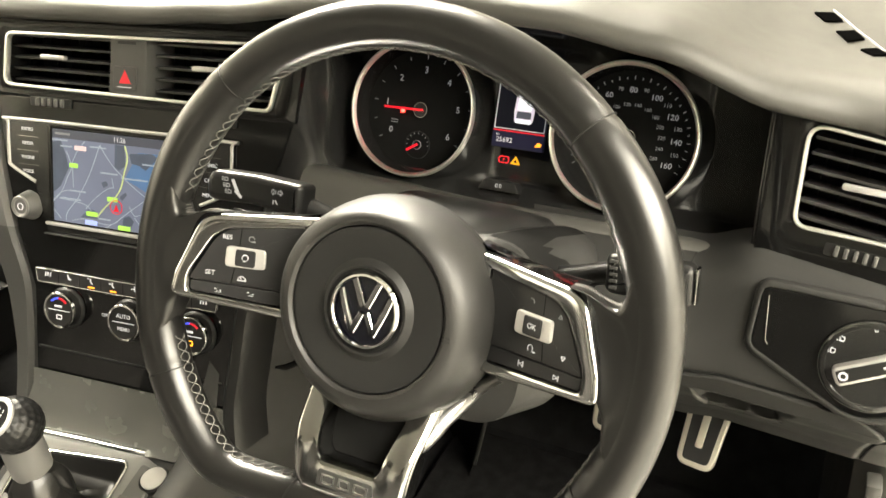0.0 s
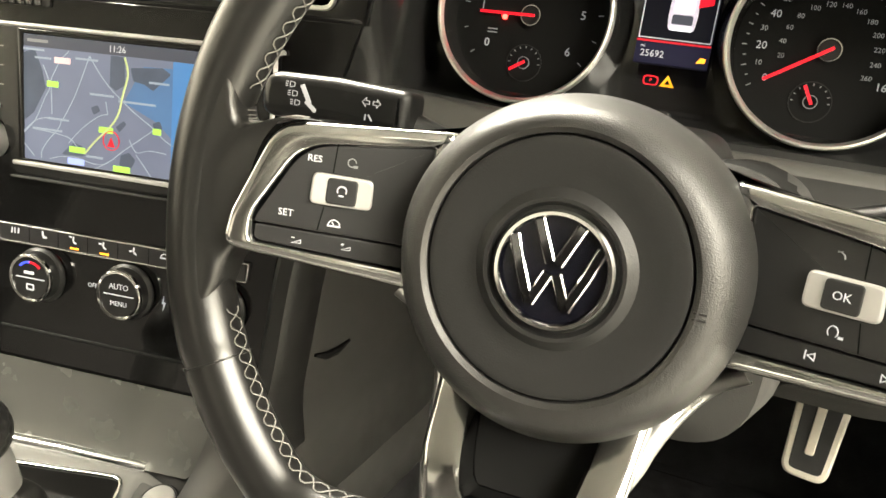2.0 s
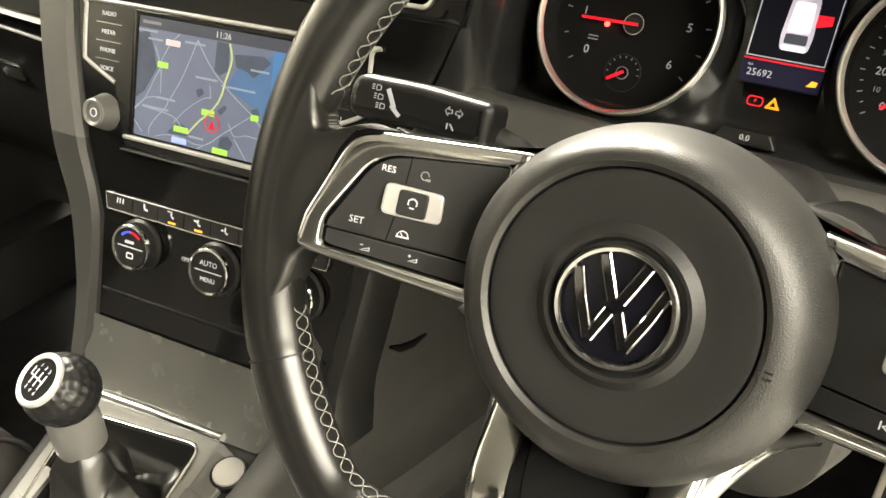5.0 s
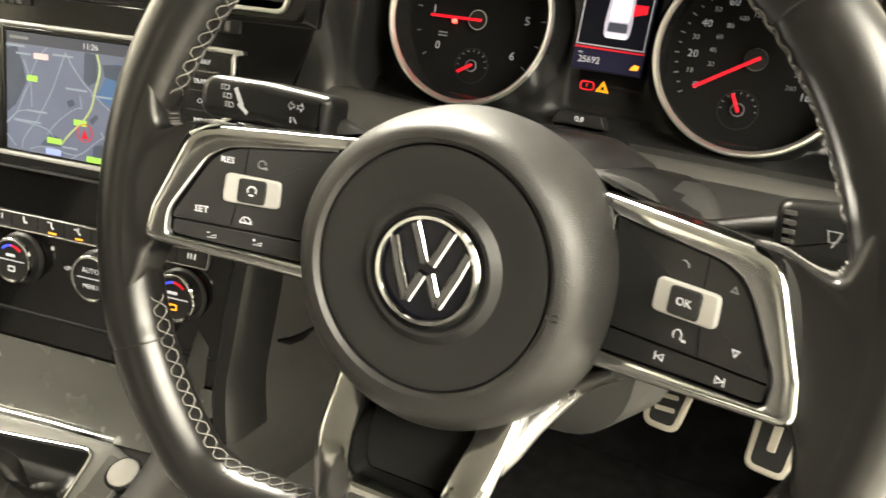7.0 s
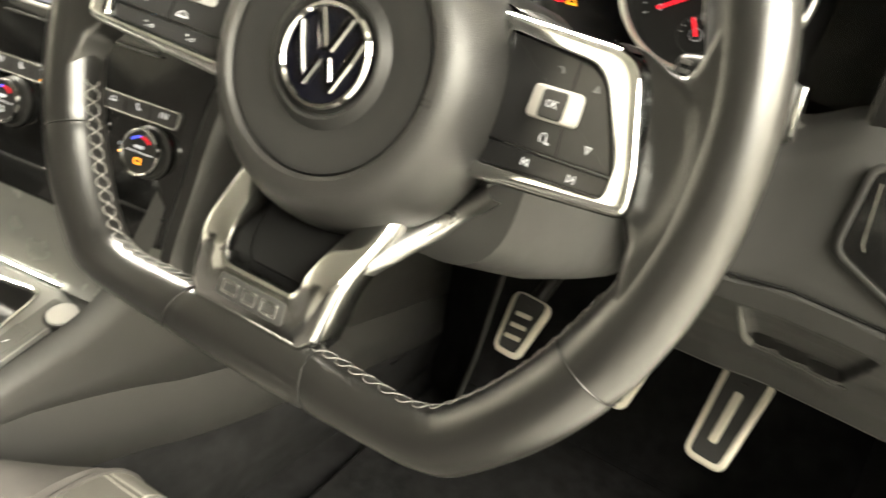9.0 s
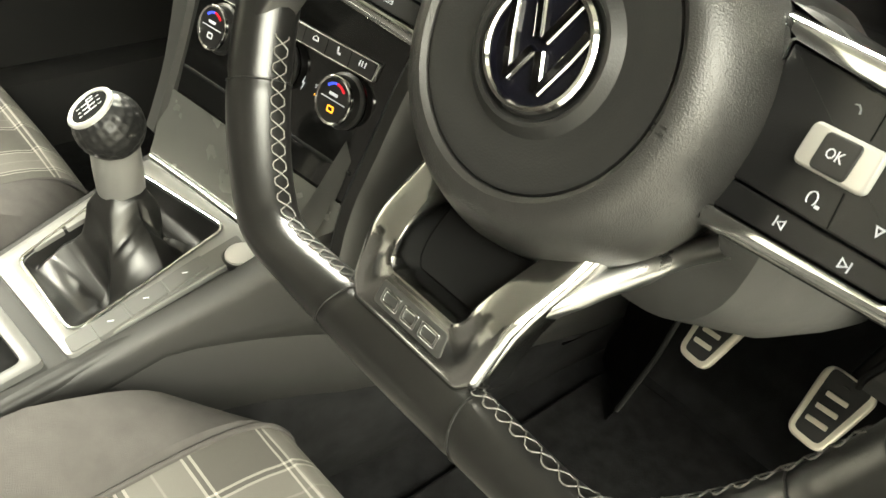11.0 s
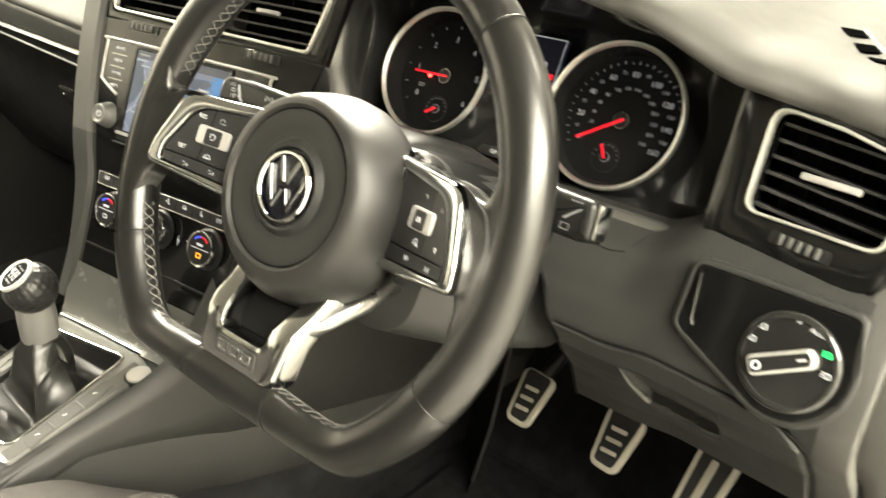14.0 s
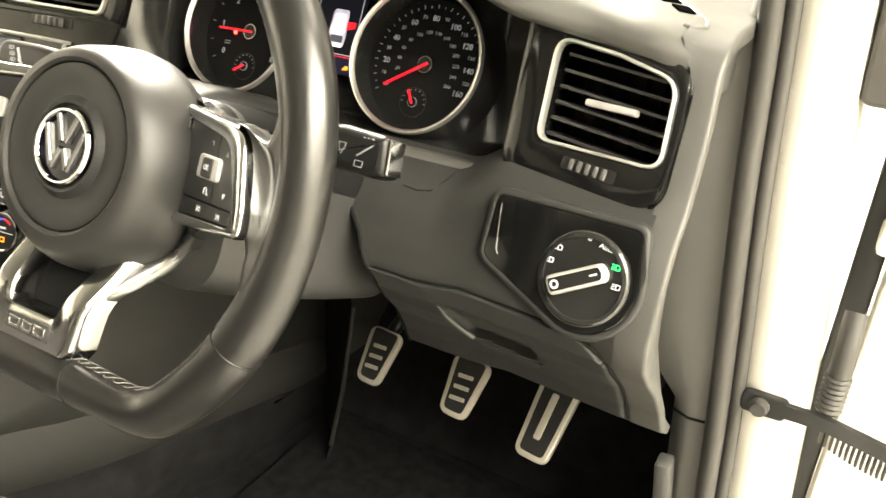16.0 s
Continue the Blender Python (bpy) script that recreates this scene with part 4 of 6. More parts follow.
for side in (1, -1):
    f = lambda pts: [(side * x, y) for x, y in pts]
    po = rounded(f(BEZ), [0.002, 0.020, 0.026, 0.007, 0.002], 8)
    pi = rounded(f(PAD), [0.002, 0.022, 0.020, 0.004, 0.002], 8)
    part("spoke_bezel", dished(frame_ring(po, pi, -0.026, 0.0022, bevel=0.0009, wide=0.0042)), SATIN, wheel, "satin chrome spoke bezel")
    thumb_wing(side)
    # key field split in two rows by a groove
    g = 0.0005
    up = [(PAD[0][0] + g, PAD[0][1] - g), (PAD[1][0] - g, PAD[1][1] - g), (PAD[2][0] - 0.0012, PAD[2][1] - 0.001), (PAD[2][0] - 0.0008, -0.0080), (0.0690, -0.0092)]
    lo = [(0.0692, -0.0100), (PAD[2][0] - 0.0008, -0.0088), (PAD[3][0] - 0.0008, PAD[3][1] + 0.0018), (PAD[3][0] - 0.003, PAD[3][1] + g), (0.0705, -0.0203)]
    part("key_field", dished(prism(rounded(f(up), [0.001, 0.023, 0.008, 0.001, 0.001], 8), -0.016, 0, 0.0008)), BUTTON, wheel, "black rubbery key field")
    part("lower_key", dished(prism(rounded(f(lo), [0.001, 0.001, 0.003, 0.003, 0.001], 4), -0.016, -0.0010, 0.0008)), BUTTON, wheel)
    sl = part("rocker", prism(rounded([(-0.0138, -0.0068), (0.0138, -0.0066), (0.0132, 0.0068), (-0.0135, 0.0072)], 0.003, 4), 0, 0.0026, 0.001), SILVER, wheel, "silver rocker key", m=lay(side * 0.1020, 0.0108, -0.0003))
    part("rocker_centre", prism(rounded(rect(-0.0068, -0.0058, 0.0068, 0.0058), 0.002, 4), 0.002, 0.0034, 0.0007), BUTTON, sl, "black key cap")
    h = 0.0001
    if side > 0:
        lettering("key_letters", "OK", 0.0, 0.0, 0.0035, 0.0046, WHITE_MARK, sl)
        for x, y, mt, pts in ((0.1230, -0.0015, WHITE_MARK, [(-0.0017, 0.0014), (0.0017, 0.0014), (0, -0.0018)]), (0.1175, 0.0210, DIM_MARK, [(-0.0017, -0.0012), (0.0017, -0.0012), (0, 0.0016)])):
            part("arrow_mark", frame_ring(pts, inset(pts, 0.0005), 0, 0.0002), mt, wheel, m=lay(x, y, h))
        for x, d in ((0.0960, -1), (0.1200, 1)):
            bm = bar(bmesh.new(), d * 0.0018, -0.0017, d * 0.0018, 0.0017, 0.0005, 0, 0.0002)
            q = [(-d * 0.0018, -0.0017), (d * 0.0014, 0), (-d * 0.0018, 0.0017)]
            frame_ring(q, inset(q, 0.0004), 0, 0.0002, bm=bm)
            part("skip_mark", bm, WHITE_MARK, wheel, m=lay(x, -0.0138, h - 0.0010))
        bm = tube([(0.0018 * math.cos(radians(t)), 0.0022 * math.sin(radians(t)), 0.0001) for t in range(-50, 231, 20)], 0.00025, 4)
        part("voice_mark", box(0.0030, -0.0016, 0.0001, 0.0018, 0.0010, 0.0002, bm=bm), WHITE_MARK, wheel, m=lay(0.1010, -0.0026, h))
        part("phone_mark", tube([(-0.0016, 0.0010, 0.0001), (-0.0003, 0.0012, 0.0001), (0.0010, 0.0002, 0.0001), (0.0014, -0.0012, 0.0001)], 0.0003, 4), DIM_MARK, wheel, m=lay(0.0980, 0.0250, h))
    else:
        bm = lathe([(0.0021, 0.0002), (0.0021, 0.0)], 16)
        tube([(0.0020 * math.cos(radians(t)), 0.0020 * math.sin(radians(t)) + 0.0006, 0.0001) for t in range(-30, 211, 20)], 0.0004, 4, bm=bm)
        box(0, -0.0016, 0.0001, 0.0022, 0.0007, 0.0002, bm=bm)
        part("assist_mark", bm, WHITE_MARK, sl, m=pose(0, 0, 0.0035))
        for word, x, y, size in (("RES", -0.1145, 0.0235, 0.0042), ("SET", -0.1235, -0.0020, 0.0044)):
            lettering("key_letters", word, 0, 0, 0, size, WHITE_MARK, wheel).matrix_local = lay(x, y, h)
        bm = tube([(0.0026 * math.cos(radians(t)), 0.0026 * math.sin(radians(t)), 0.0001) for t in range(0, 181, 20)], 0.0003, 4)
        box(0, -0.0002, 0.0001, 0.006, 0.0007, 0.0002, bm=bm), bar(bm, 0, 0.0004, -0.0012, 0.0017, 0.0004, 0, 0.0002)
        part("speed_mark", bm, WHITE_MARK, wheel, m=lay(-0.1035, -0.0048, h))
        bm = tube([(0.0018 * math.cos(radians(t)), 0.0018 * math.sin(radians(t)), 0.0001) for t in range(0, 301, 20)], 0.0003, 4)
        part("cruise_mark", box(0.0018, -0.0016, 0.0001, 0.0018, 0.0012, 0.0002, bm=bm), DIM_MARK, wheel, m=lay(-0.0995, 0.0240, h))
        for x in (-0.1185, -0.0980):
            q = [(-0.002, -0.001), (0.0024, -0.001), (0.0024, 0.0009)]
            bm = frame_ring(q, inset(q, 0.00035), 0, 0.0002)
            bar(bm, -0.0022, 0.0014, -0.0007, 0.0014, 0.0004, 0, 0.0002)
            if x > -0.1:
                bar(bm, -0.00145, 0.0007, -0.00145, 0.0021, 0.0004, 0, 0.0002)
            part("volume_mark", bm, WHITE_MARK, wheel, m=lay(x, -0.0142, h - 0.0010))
    # thin divisions between the keys of the upper field
    for x0, y0, x1, y1 in ((0.1060, 0.0310, 0.1065, 0.0185), (0.1085, 0.0030, 0.1100, -0.0078)):
        part("key_gap", dished(bar(bmesh.new(), side * x0, y0, side * x1, y1, 0.0005, 0, 0.0002)), DARK, wheel)
    # dark shoulder that comes out from behind the airbag cover above the bezel
    rows = []
    for i in range(13):
        k = i / 12
        a = radians(66 - 40 * k)
        o = Vector((0.050 + 0.076 * k, 0.0470 - 0.0090 * k - 0.003 * math.sin(math.pi * k), -0.052 + 0.026 * k))
        b = Vector((0.068 * math.cos(a) + 0.050 * k * k, 0.062 * math.sin(a) + 0.008 * k * k, -0.056 + 0.030 * k))
        rows.append([(side * p.x, p.y, p.z) for p in (b, b.lerp(o, 0.5) + Vector((0, 0, 0.003)), b.lerp(o, 0.85) + Vector((0, 0, 0.002)), o, o + Vector((0.001, 0.002, -0.006)), o + Vector((0, 0, -0.020)))])
    part("spoke_shoulder", loft(rows), GLOSS, wheel, "dark glossy shoulder above the key field", angle=70)


def split_edges(poly, far, n=10):
    """Cut the long sides of a polygon, as many cuts wherever those of another are long."""
    out = []
    for i in range(len(poly)):
        a, b = Vector(poly[i]), Vector(poly[(i + 1) % len(poly)])
        long = (Vector(far[i]) - Vector(far[(i + 1) % len(far)])).length > 0.012
        out += [tuple(a.lerp(b, j / n)) for j in range(n if long else 1)]
    return out


def sunk(bm, depth=0.024):
    """The twin spoke dips under the airbag cover towards the hub."""
    for v in bm.verts:
        k = max(0.0, min(1.0, (v.co.y + 0.098) / 0.046))
        v.co.z -= depth * k * k * (3 - 2 * k)
    return bm


# lower twin spoke
LOWER = [(-0.0495, -0.040), (-0.0395, -0.1195), (-0.0330, -0.1285), (0.0330, -0.1285), (0.0395, -0.1195), (0.0495, -0.040)]
HOLE = [(-0.0330, -0.044), (-0.0215, -0.0990), (-0.0190, -0.1030), (0.0190, -0.1030), (0.0215, -0.0990), (0.0330, -0.044)]
lo_out = rounded(LOWER, [0.001, 0.008, 0.008, 0.008, 0.008, 0.001], 4)
lo_in = rounded(HOLE, [0.001, 0.003, 0.003, 0.003, 0.003, 0.001], 4)
lower = part("lower_spoke", sunk(frame_ring(split_edges(lo_out, lo_out), split_edges(lo_in, lo_out), -0.022, -0.0015, bevel=0.0040, wide=0.0058)), LEG, wheel, "satin chrome lower twin spoke, darkened against glare")
part("window_panel", sunk(prism(split_edges(rounded(HOLE, 0.002, 4), lo_out), -0.034, -0.0190, 0.0005)), DARK, lower, "glossy black infill")
sign = part("badge_plate", prism(rounded([(-0.0210, -0.1195), (0.0210, -0.1195), (0.0195, -0.1085), (-0.0195, -0.1085)], 0.002, 4), -0.010, -0.0010, 0.0003), BRUSHED, lower, "grey badge plate with plain raised bars")
for i, w in enumerate((0.0105, 0.009, 0.0105)):
    part("raised_bar", frame_ring(rounded(rect(-w / 2, -0.0036, w / 2, 0.0036), 0.0015, 3), rounded(rect(-w / 2 + 0.0016, -0.0018, w / 2 - 0.0016, 0.0018), 0.0006, 3), 0, 0.0010, bevel=0.0003), SATIN, sign, m=pose((i - 1) * 0.0118, -0.1140, -0.0012))
# chrome arms that run from the twin spoke round the cover to the bezels
for side in (1, -1):
    rows = []
    way = smooth_path([(0.0385, -0.0920, -0.0110), (0.0420, -0.0815, -0.0150), (0.0462, -0.0710, -0.0270), (0.0522, -0.0612, -0.0395), (0.0595, -0.0512, -0.0465), (0.0675, -0.0415, -0.0455), (0.0780, -0.0325, -0.0375)], 7)
    for i, p in enumerate(way):
        d = (way[min(i + 1, len(way) - 1)] - way[max(i - 1, 0)])
        n = Vector((-d.y, d.x, 0)).normalized()
        k = i / (len(way) - 1)
        w = (0.0046 - 0.0010 * k) * min(1, 0.25 + 3 * k)
        deep = 0.013 - 0.003 * k
        rows.append([(side * q.x, q.y, q.z) for q in (p + n * w * 1.4 - Vector((0, 0, deep)), p + n * w * 1.2 - Vector((0, 0, 0.001)), p + n * w * 0.7, p + Vector((0, 0, 0.0004)), p - n * w * 0.6 - Vector((0, 0, 0.0010)), p - n * w - Vector((0, 0, 0.0036)), p - n * w * 1.15 - Vector((0, 0, deep)))])
    part("spoke_arm", loft(rows), STEEL, wheel, "polished chrome arm under the airbag cover, darkened against glare", angle=70)

# hub behind the wheel and column shroud
shroud = thing("steering_column", WHEEL, "dark grey two-part steering column shroud behind the wheel", "steering column")
rows = []
for n, hx, ub, ut in ((-0.045, 0.050, -0.060, 0.040), (-0.060, 0.078, -0.074, 0.050), (-0.12, 0.084, -0.078, 0.052), (-0.20, 0.086, -0.080, 0.048), (-0.26, 0.086, -0.080, 0.040)):
    rows.append([(x + 0.014 * min(1, (-n - 0.045) / 0.03), y, n) for x, y in rounded(rect(-hx, ub, hx, ut), 0.034, 8)])
part("lower_shell", loft(rows, closed=True, caps=True), SOFT_LOW, shroud, "dark grey lower shell")
# dark skin over the closed shell paints the shade of the stalk opening
rows = []
for n, hx, ut, g in ((-0.063, 0.0785, 0.0502, 0.0), (-0.066, 0.079, 0.0505, 0.0012), (-0.12, 0.084, 0.052, 0.0012), (-0.20, 0.086, 0.048, 0.0012), (-0.26, 0.086, 0.040, 0.0012)):
    rows.append([(hx - 0.034 + 0.014 * min(1, (-n - 0.045) / 0.03) + (0.034 + g) * math.cos(radians(a)), ut - 0.034 + (0.034 + g) * math.sin(radians(a)), n) for a in range(-25, 96, 15)])
part("stalk_opening_shade", loft(rows), DARK, shroud, "dark skin for the shade in the wiper stalk opening", angle=80)
rows = []
for n, hx, ut in ((-0.050, 0.040, 0.050), (-0.075, 0.050, 0.060), (-0.13, 0.054, 0.064), (-0.21, 0.058, 0.052)):
    rows.append([(x, y, n) for x, y in rounded(rect(-hx, 0.02, hx, ut), 0.020, 8)])
part("upper_shell", loft(rows, closed=True, caps=True), PLASTIC, shroud, "black upper shell")
part("hub", lathe([(0.055, -0.03), (0.058, -0.045), (0.05, -0.06), (0.0, -0.06)], 40), PLASTIC, wheel)


# ---- instruments ----
cluster = thing("instrument_cluster", CLUSTER, "lit instrument cluster with two round dials and a colour display", "instrument cluster")


def polar(r, a):
    """Clockwise from twelve o'clock."""
    return (r * math.sin(radians(a)), r * math.cos(radians(a)))


def gauge(name, x, label):
    g = part(name, lathe([(0.0602, -0.004), (0.0600, -0.002), (0.0592, 0.0006), (0.0578, 0.0010), (0.0568, -0.0004), (0.0560, -0.003)], 96), RING, cluster, label, m=pose(x, -0.005, 0))
    part("dial_housing", lathe([(0.068, -0.032), (0.0645, -0.016), (0.0602, -0.0035)], 72), SMOKE, g)
    part("dial_tube", lathe([(0.0560, -0.003), (0.0540, -0.0235)], 72), SMOKE, g)
    part("dial_face", lathe([(0.0542, -0.0235), (0.0, -0.0235)], 72), DARK, g, "black dial face")
    return g


def needle(g, x, y, a, length, w, hub, name="needle"):
    bm = bar(bmesh.new(), *polar(-hub * 0.4, a), *polar(length, a), w, 0, 0.0012)
    return part(name, bm, RED_GLOW, g, "glowing red needle", m=pose(x, y, -0.0205))


def tick(bm, r0, r1, a, w):
    bar(bm, *polar(r0, a), *polar(r1, a), w, 0, 0.0003)


tacho = gauge("rev_counter", -0.100, "rev counter with a bright chrome ring")
# scale 0 to 6 from lower left round to lower right
for n in range(7):
    a = -126 + n * 42
    lettering("numeral", str(n), *polar(0.0355, a), -0.0232, 0.0080, NUMERAL, tacho)
bm = bmesh.new()
for n in range(13):
    tick(bm, 0.0455, 0.0485 if n % 2 else 0.0490, -126 + n * 21, 0.0007)
part("scale_ticks", bm, DIM_MARK, tacho, m=pose(0, 0, -0.0233), smooth=False)
part("pivot_ring", lathe([(0.0070, 0), (0.0070, 0.002), (0.0062, 0.002), (0.0062, 0)], 32), SATIN, tacho, m=pose(0, 0, -0.0220))
part("pivot", lathe([(0.0060, 0.0008), (0.0, 0.0012)], 24), PLASTIC, tacho, m=pose(0, 0, -0.0220))
needle(tacho, 0, 0, -91, 0.036, 0.0017, 0.007)
part("red_lamp", lathe([(0.0018, 0.0), (0.0018, 0.0006), (0, 0.0008)], 12), RED_LAMP, tacho, "small red warning lamp", m=pose(-0.0185, -0.0025, -0.0230))
part("unit_mark", bar(bar(bmesh.new(), -0.0035, 0.0012, 0.0035, 0.0012, 0.0008, 0, 0.0003), -0.0035, -0.001, 0.0035, -0.001, 0.0008, 0, 0.0003), DIM_MARK, tacho, m=pose(-0.026, -0.0125, -0.0233))

speedo = gauge("speedometer", 0.087, "speedometer with a bright chrome ring")
for n, v in enumerate(range(0, 161, 20)):
    a = -122 + n * 30
    lettering("numeral", str(v), *polar(0.0385, a), -0.0232, 0.0066, NUMERAL, speedo)
for n, v in enumerate((20, 40, 60, 80, 100, 120, 140, 160, 180, 200, 220, 240, 260)):
    lettering("small_numeral", str(v), *polar(0.0270, -122 + 1.5 * v / 1.609), -0.0232, 0.0042, DIM_MARK, speedo)
for v in range(10, 160, 20):
    lettering("small_numeral", str(v), *polar(0.0400, -122 + v * 1.5), -0.0232, 0.0045, DIM_MARK, speedo)
bm = bmesh.new()
for n in range(33):
    tick(bm, 0.0470, 0.0500 if n % 2 == 0 else 0.0488, -122 + n * 7.5, 0.0006)
part("scale_ticks", bm, DIM_MARK, speedo, m=pose(0, 0, -0.0233), smooth=False)
part("pivot_ring", lathe([(0.0070, 0), (0.0070, 0.002), (0.0062, 0.002), (0.0062, 0)], 32), SATIN, speedo, m=pose(0, 0, -0.0220))
part("pivot", lathe([(0.0060, 0.0008), (0.0, 0.0012)], 24), PLASTIC, speedo, m=pose(0, 0, -0.0220))
needle(speedo, 0, 0, -123, 0.040, 0.0019, 0.007)

# small dials low in each gauge
for g, x, a in ((tacho, 0.0, -122), (speedo, -0.004, -28)):
    part("small_dial", lathe([(0.0125, 0), (0.0125, 0.0006), (0.0118, 0.0006)], 40), PLASTIC, g, m=pose(x, -0.0315, -0.0233))
    bm = bmesh.new()
    for n in range(9):
        tick(bm, 0.0098, 0.0112, -90 + n * 22.5, 0.0006)
    part("small_ticks", bm, DIM_MARK, g, m=pose(x, -0.0315, -0.0231), smooth=False)
    part("small_ring", lathe([(0.0042, 0), (0.0042, 0.001), (0.0037, 0.001)], 24), DIM_MARK, g, m=pose(x, -0.0315, -0.0226))
    needle(g, x, -0.0315, a, 0.0105, 0.0018, 0.004, "small_needle")

# colour display between the dials
disp = part("display", prism(rounded(rect(-0.026, -0.027, 0.020, 0.048), 0.001, 2), -0.020, -0.0150, 0.0005), SCREEN_DARK, cluster, "colour display with a car outline")
part("display_line", box(-0.003, -0.0125, -0.0148, 0.046, 0.0012, 0.0004), RED_MARK, disp)
bm = frame_ring(rect(-0.0255, -0.011, 0.0195, 0.0475), rect(-0.0249, -0.0104, 0.0189, 0.0469), -0.015, -0.0146)
part("display_border", bm, WHITE_MARK, disp)
part("lower_band", box(-0.003, -0.0200, -0.0149, 0.046, 0.013, 0.0002), SCREEN_BAND, disp)
lettering("odometer", "25692", -0.0150, -0.0205, -0.0146, 0.0060, WHITE_MARK, disp)
lettering("odometer_unit", "mi", -0.0215, -0.0160, -0.0146, 0.0030, WHITE_MARK, disp)
part("fuel_mark", prism([(0.0125, -0.0232), (0.0178, -0.0228), (0.0185, -0.0200), (0.0150, -0.0196), (0.0135, -0.0218)], -0.0148, -0.0145), AMBER, disp)
icon = part("car_outline", prism(rounded([(-0.0085, -0.005), (0.0075, -0.005), (0.0085, 0.004), (0.0072, 0.027), (-0.0082, 0.027), (-0.0095, 0.004)], 0.003, 4), -0.0149, -0.0146), CAR_BODY, disp, "white car seen from above")
part("rear_window", prism(rounded([(-0.0070, -0.0010), (0.0060, -0.0010), (0.0058, 0.0048), (-0.0068, 0.0048)], 0.001, 3), -0.0146, -0.0144), MAP_TOP, icon)
part("car_roof", prism(rounded([(-0.0068, 0.006), (0.0058, 0.006), (0.0052, 0.0235), (-0.0062, 0.0235)], 0.002, 3), -0.0146, -0.0144), CAR_WHITE, icon)
part("car_tail", box(-0.0005, -0.0035, -0.0145, 0.013, 0.003, 0.0003), CAR_WHITE, icon)
part("open_door", prism([(0.0078, 0.010), (0.0165, 0.0125), (0.0165, 0.0175), (0.0078, 0.0175)], -0.0146, -0.0144), RED_GLOW, icon, "open door shown in red")

# telltales below the display
part("brake_lamp", frame_ring(rounded(rect(-0.0048, -0.0030, 0.0048, 0.0030), 0.0026, 4), rounded(rect(-0.0041, -0.0023, 0.0041, 0.0023), 0.0020, 4), 0, 0.0003), RED_GLOW, cluster, "red brake telltale", m=pose(-0.0125, -0.0370, -0.0145))
lettering("brake_letter", "P", -0.0125, -0.0370, -0.0144, 0.0032, RED_GLOW, cluster)
q = [(-0.0045, -0.0032), (0.0045, -0.0032), (0, 0.0042)]
part("caution_lamp", frame_ring(q, inset(q, 0.0015), 0, 0.0003), YELLOW, cluster, "yellow warning triangle", m=pose(-0.0020, -0.0368, -0.0145))
trip = part("trip_button", prism(rounded([(-0.030, -0.0640), (0.008, -0.0640), (0.003, -0.0555), (-0.025, -0.0555)], 0.001, 3), -0.02, -0.006, 0.0008), PLASTIC, cluster, "dark trip reset button")
lettering("trip_digits", "0.0", -0.011, -0.0597, -0.0058, 0.0050, WHITE_MARK, trip)


# ---- centre stack ----
fascia = thing("centre_fascia", STACK, "glossy black centre fascia with grey side trims", "fascia")
FACE = [(-0.146, 0.213), (-0.140, 0.150), (-0.126, 0.080), (-0.106, 0.020), (-0.106, -0.084), (0.118, -0.084), (0.122, -0.060), (0.136, 0.062), (0.168, 0.160), (0.186, 0.213)]
part("face_panel", prism(FACE, -0.030, -0.001, 0.001), GLOSS, fascia, "piano black panel")
part("slot_line", box(0.008, -0.0445, -0.0008, 0.222, 0.0012, 0.0008), DARK, fascia)
part("lid_edge", box(0.008, -0.0428, -0.0004, 0.222, 0.0014, 0.0014, 0.0004), PLASTIC, fascia)
LEFT = [(-0.150, 0.290), (-0.149, 0.215), (-0.143, 0.150), (-0.129, 0.080), (-0.109, 0.020), (-0.108, -0.06), (-0.112, -0.115)]
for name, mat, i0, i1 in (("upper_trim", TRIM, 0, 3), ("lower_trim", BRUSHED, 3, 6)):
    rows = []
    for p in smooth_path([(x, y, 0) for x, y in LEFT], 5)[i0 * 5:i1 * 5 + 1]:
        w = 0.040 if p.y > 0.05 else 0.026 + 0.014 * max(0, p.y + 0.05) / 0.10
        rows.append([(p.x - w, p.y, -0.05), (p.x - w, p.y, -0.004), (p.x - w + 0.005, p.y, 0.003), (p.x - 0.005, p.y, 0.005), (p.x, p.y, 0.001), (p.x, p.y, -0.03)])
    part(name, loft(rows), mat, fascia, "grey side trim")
rows = []
for p in smooth_path([(0.170, 0.160, 0), (0.139, 0.062, 0), (0.126, -0.03, 0), (0.122, -0.070, 0), (0.126, -0.11, 0)], 6):
    rows.append([(p.x, p.y, -0.03), (p.x, p.y, 0.001), (p.x + 0.004, p.y, 0.004), (p.x + 0.013, p.y, 0.002), (p.x + 0.018, p.y, -0.008), (p.x + 0.018, p.y, -0.05)])
part("driver_trim", loft(rows), PLASTIC, fascia, "dark grey side trim")

# ---- air vents ----
def slats(parent, x0, x1, y0, y1, count, depth, slope=0.0, n0=-0.012):
    for i in range(count):
        y = y0 + (y1 - y0) * (i + 0.5) / count
        bm = bmesh.new()
        rows = []
        for x in (x0, (x0 + x1) / 2, x1):
            k = (x - x0) / (x1 - x0) * slope
            rows.append([(x, y + k - 0.0008, n0), (x, y + k + 0.0012, n0 + 0.0005), (x, y + k + 0.0036, n0 - depth), (x, y + k + 0.0016, n0 - depth)])
        part("slat", loft(rows, closed=True, caps=True), SLAT, parent)


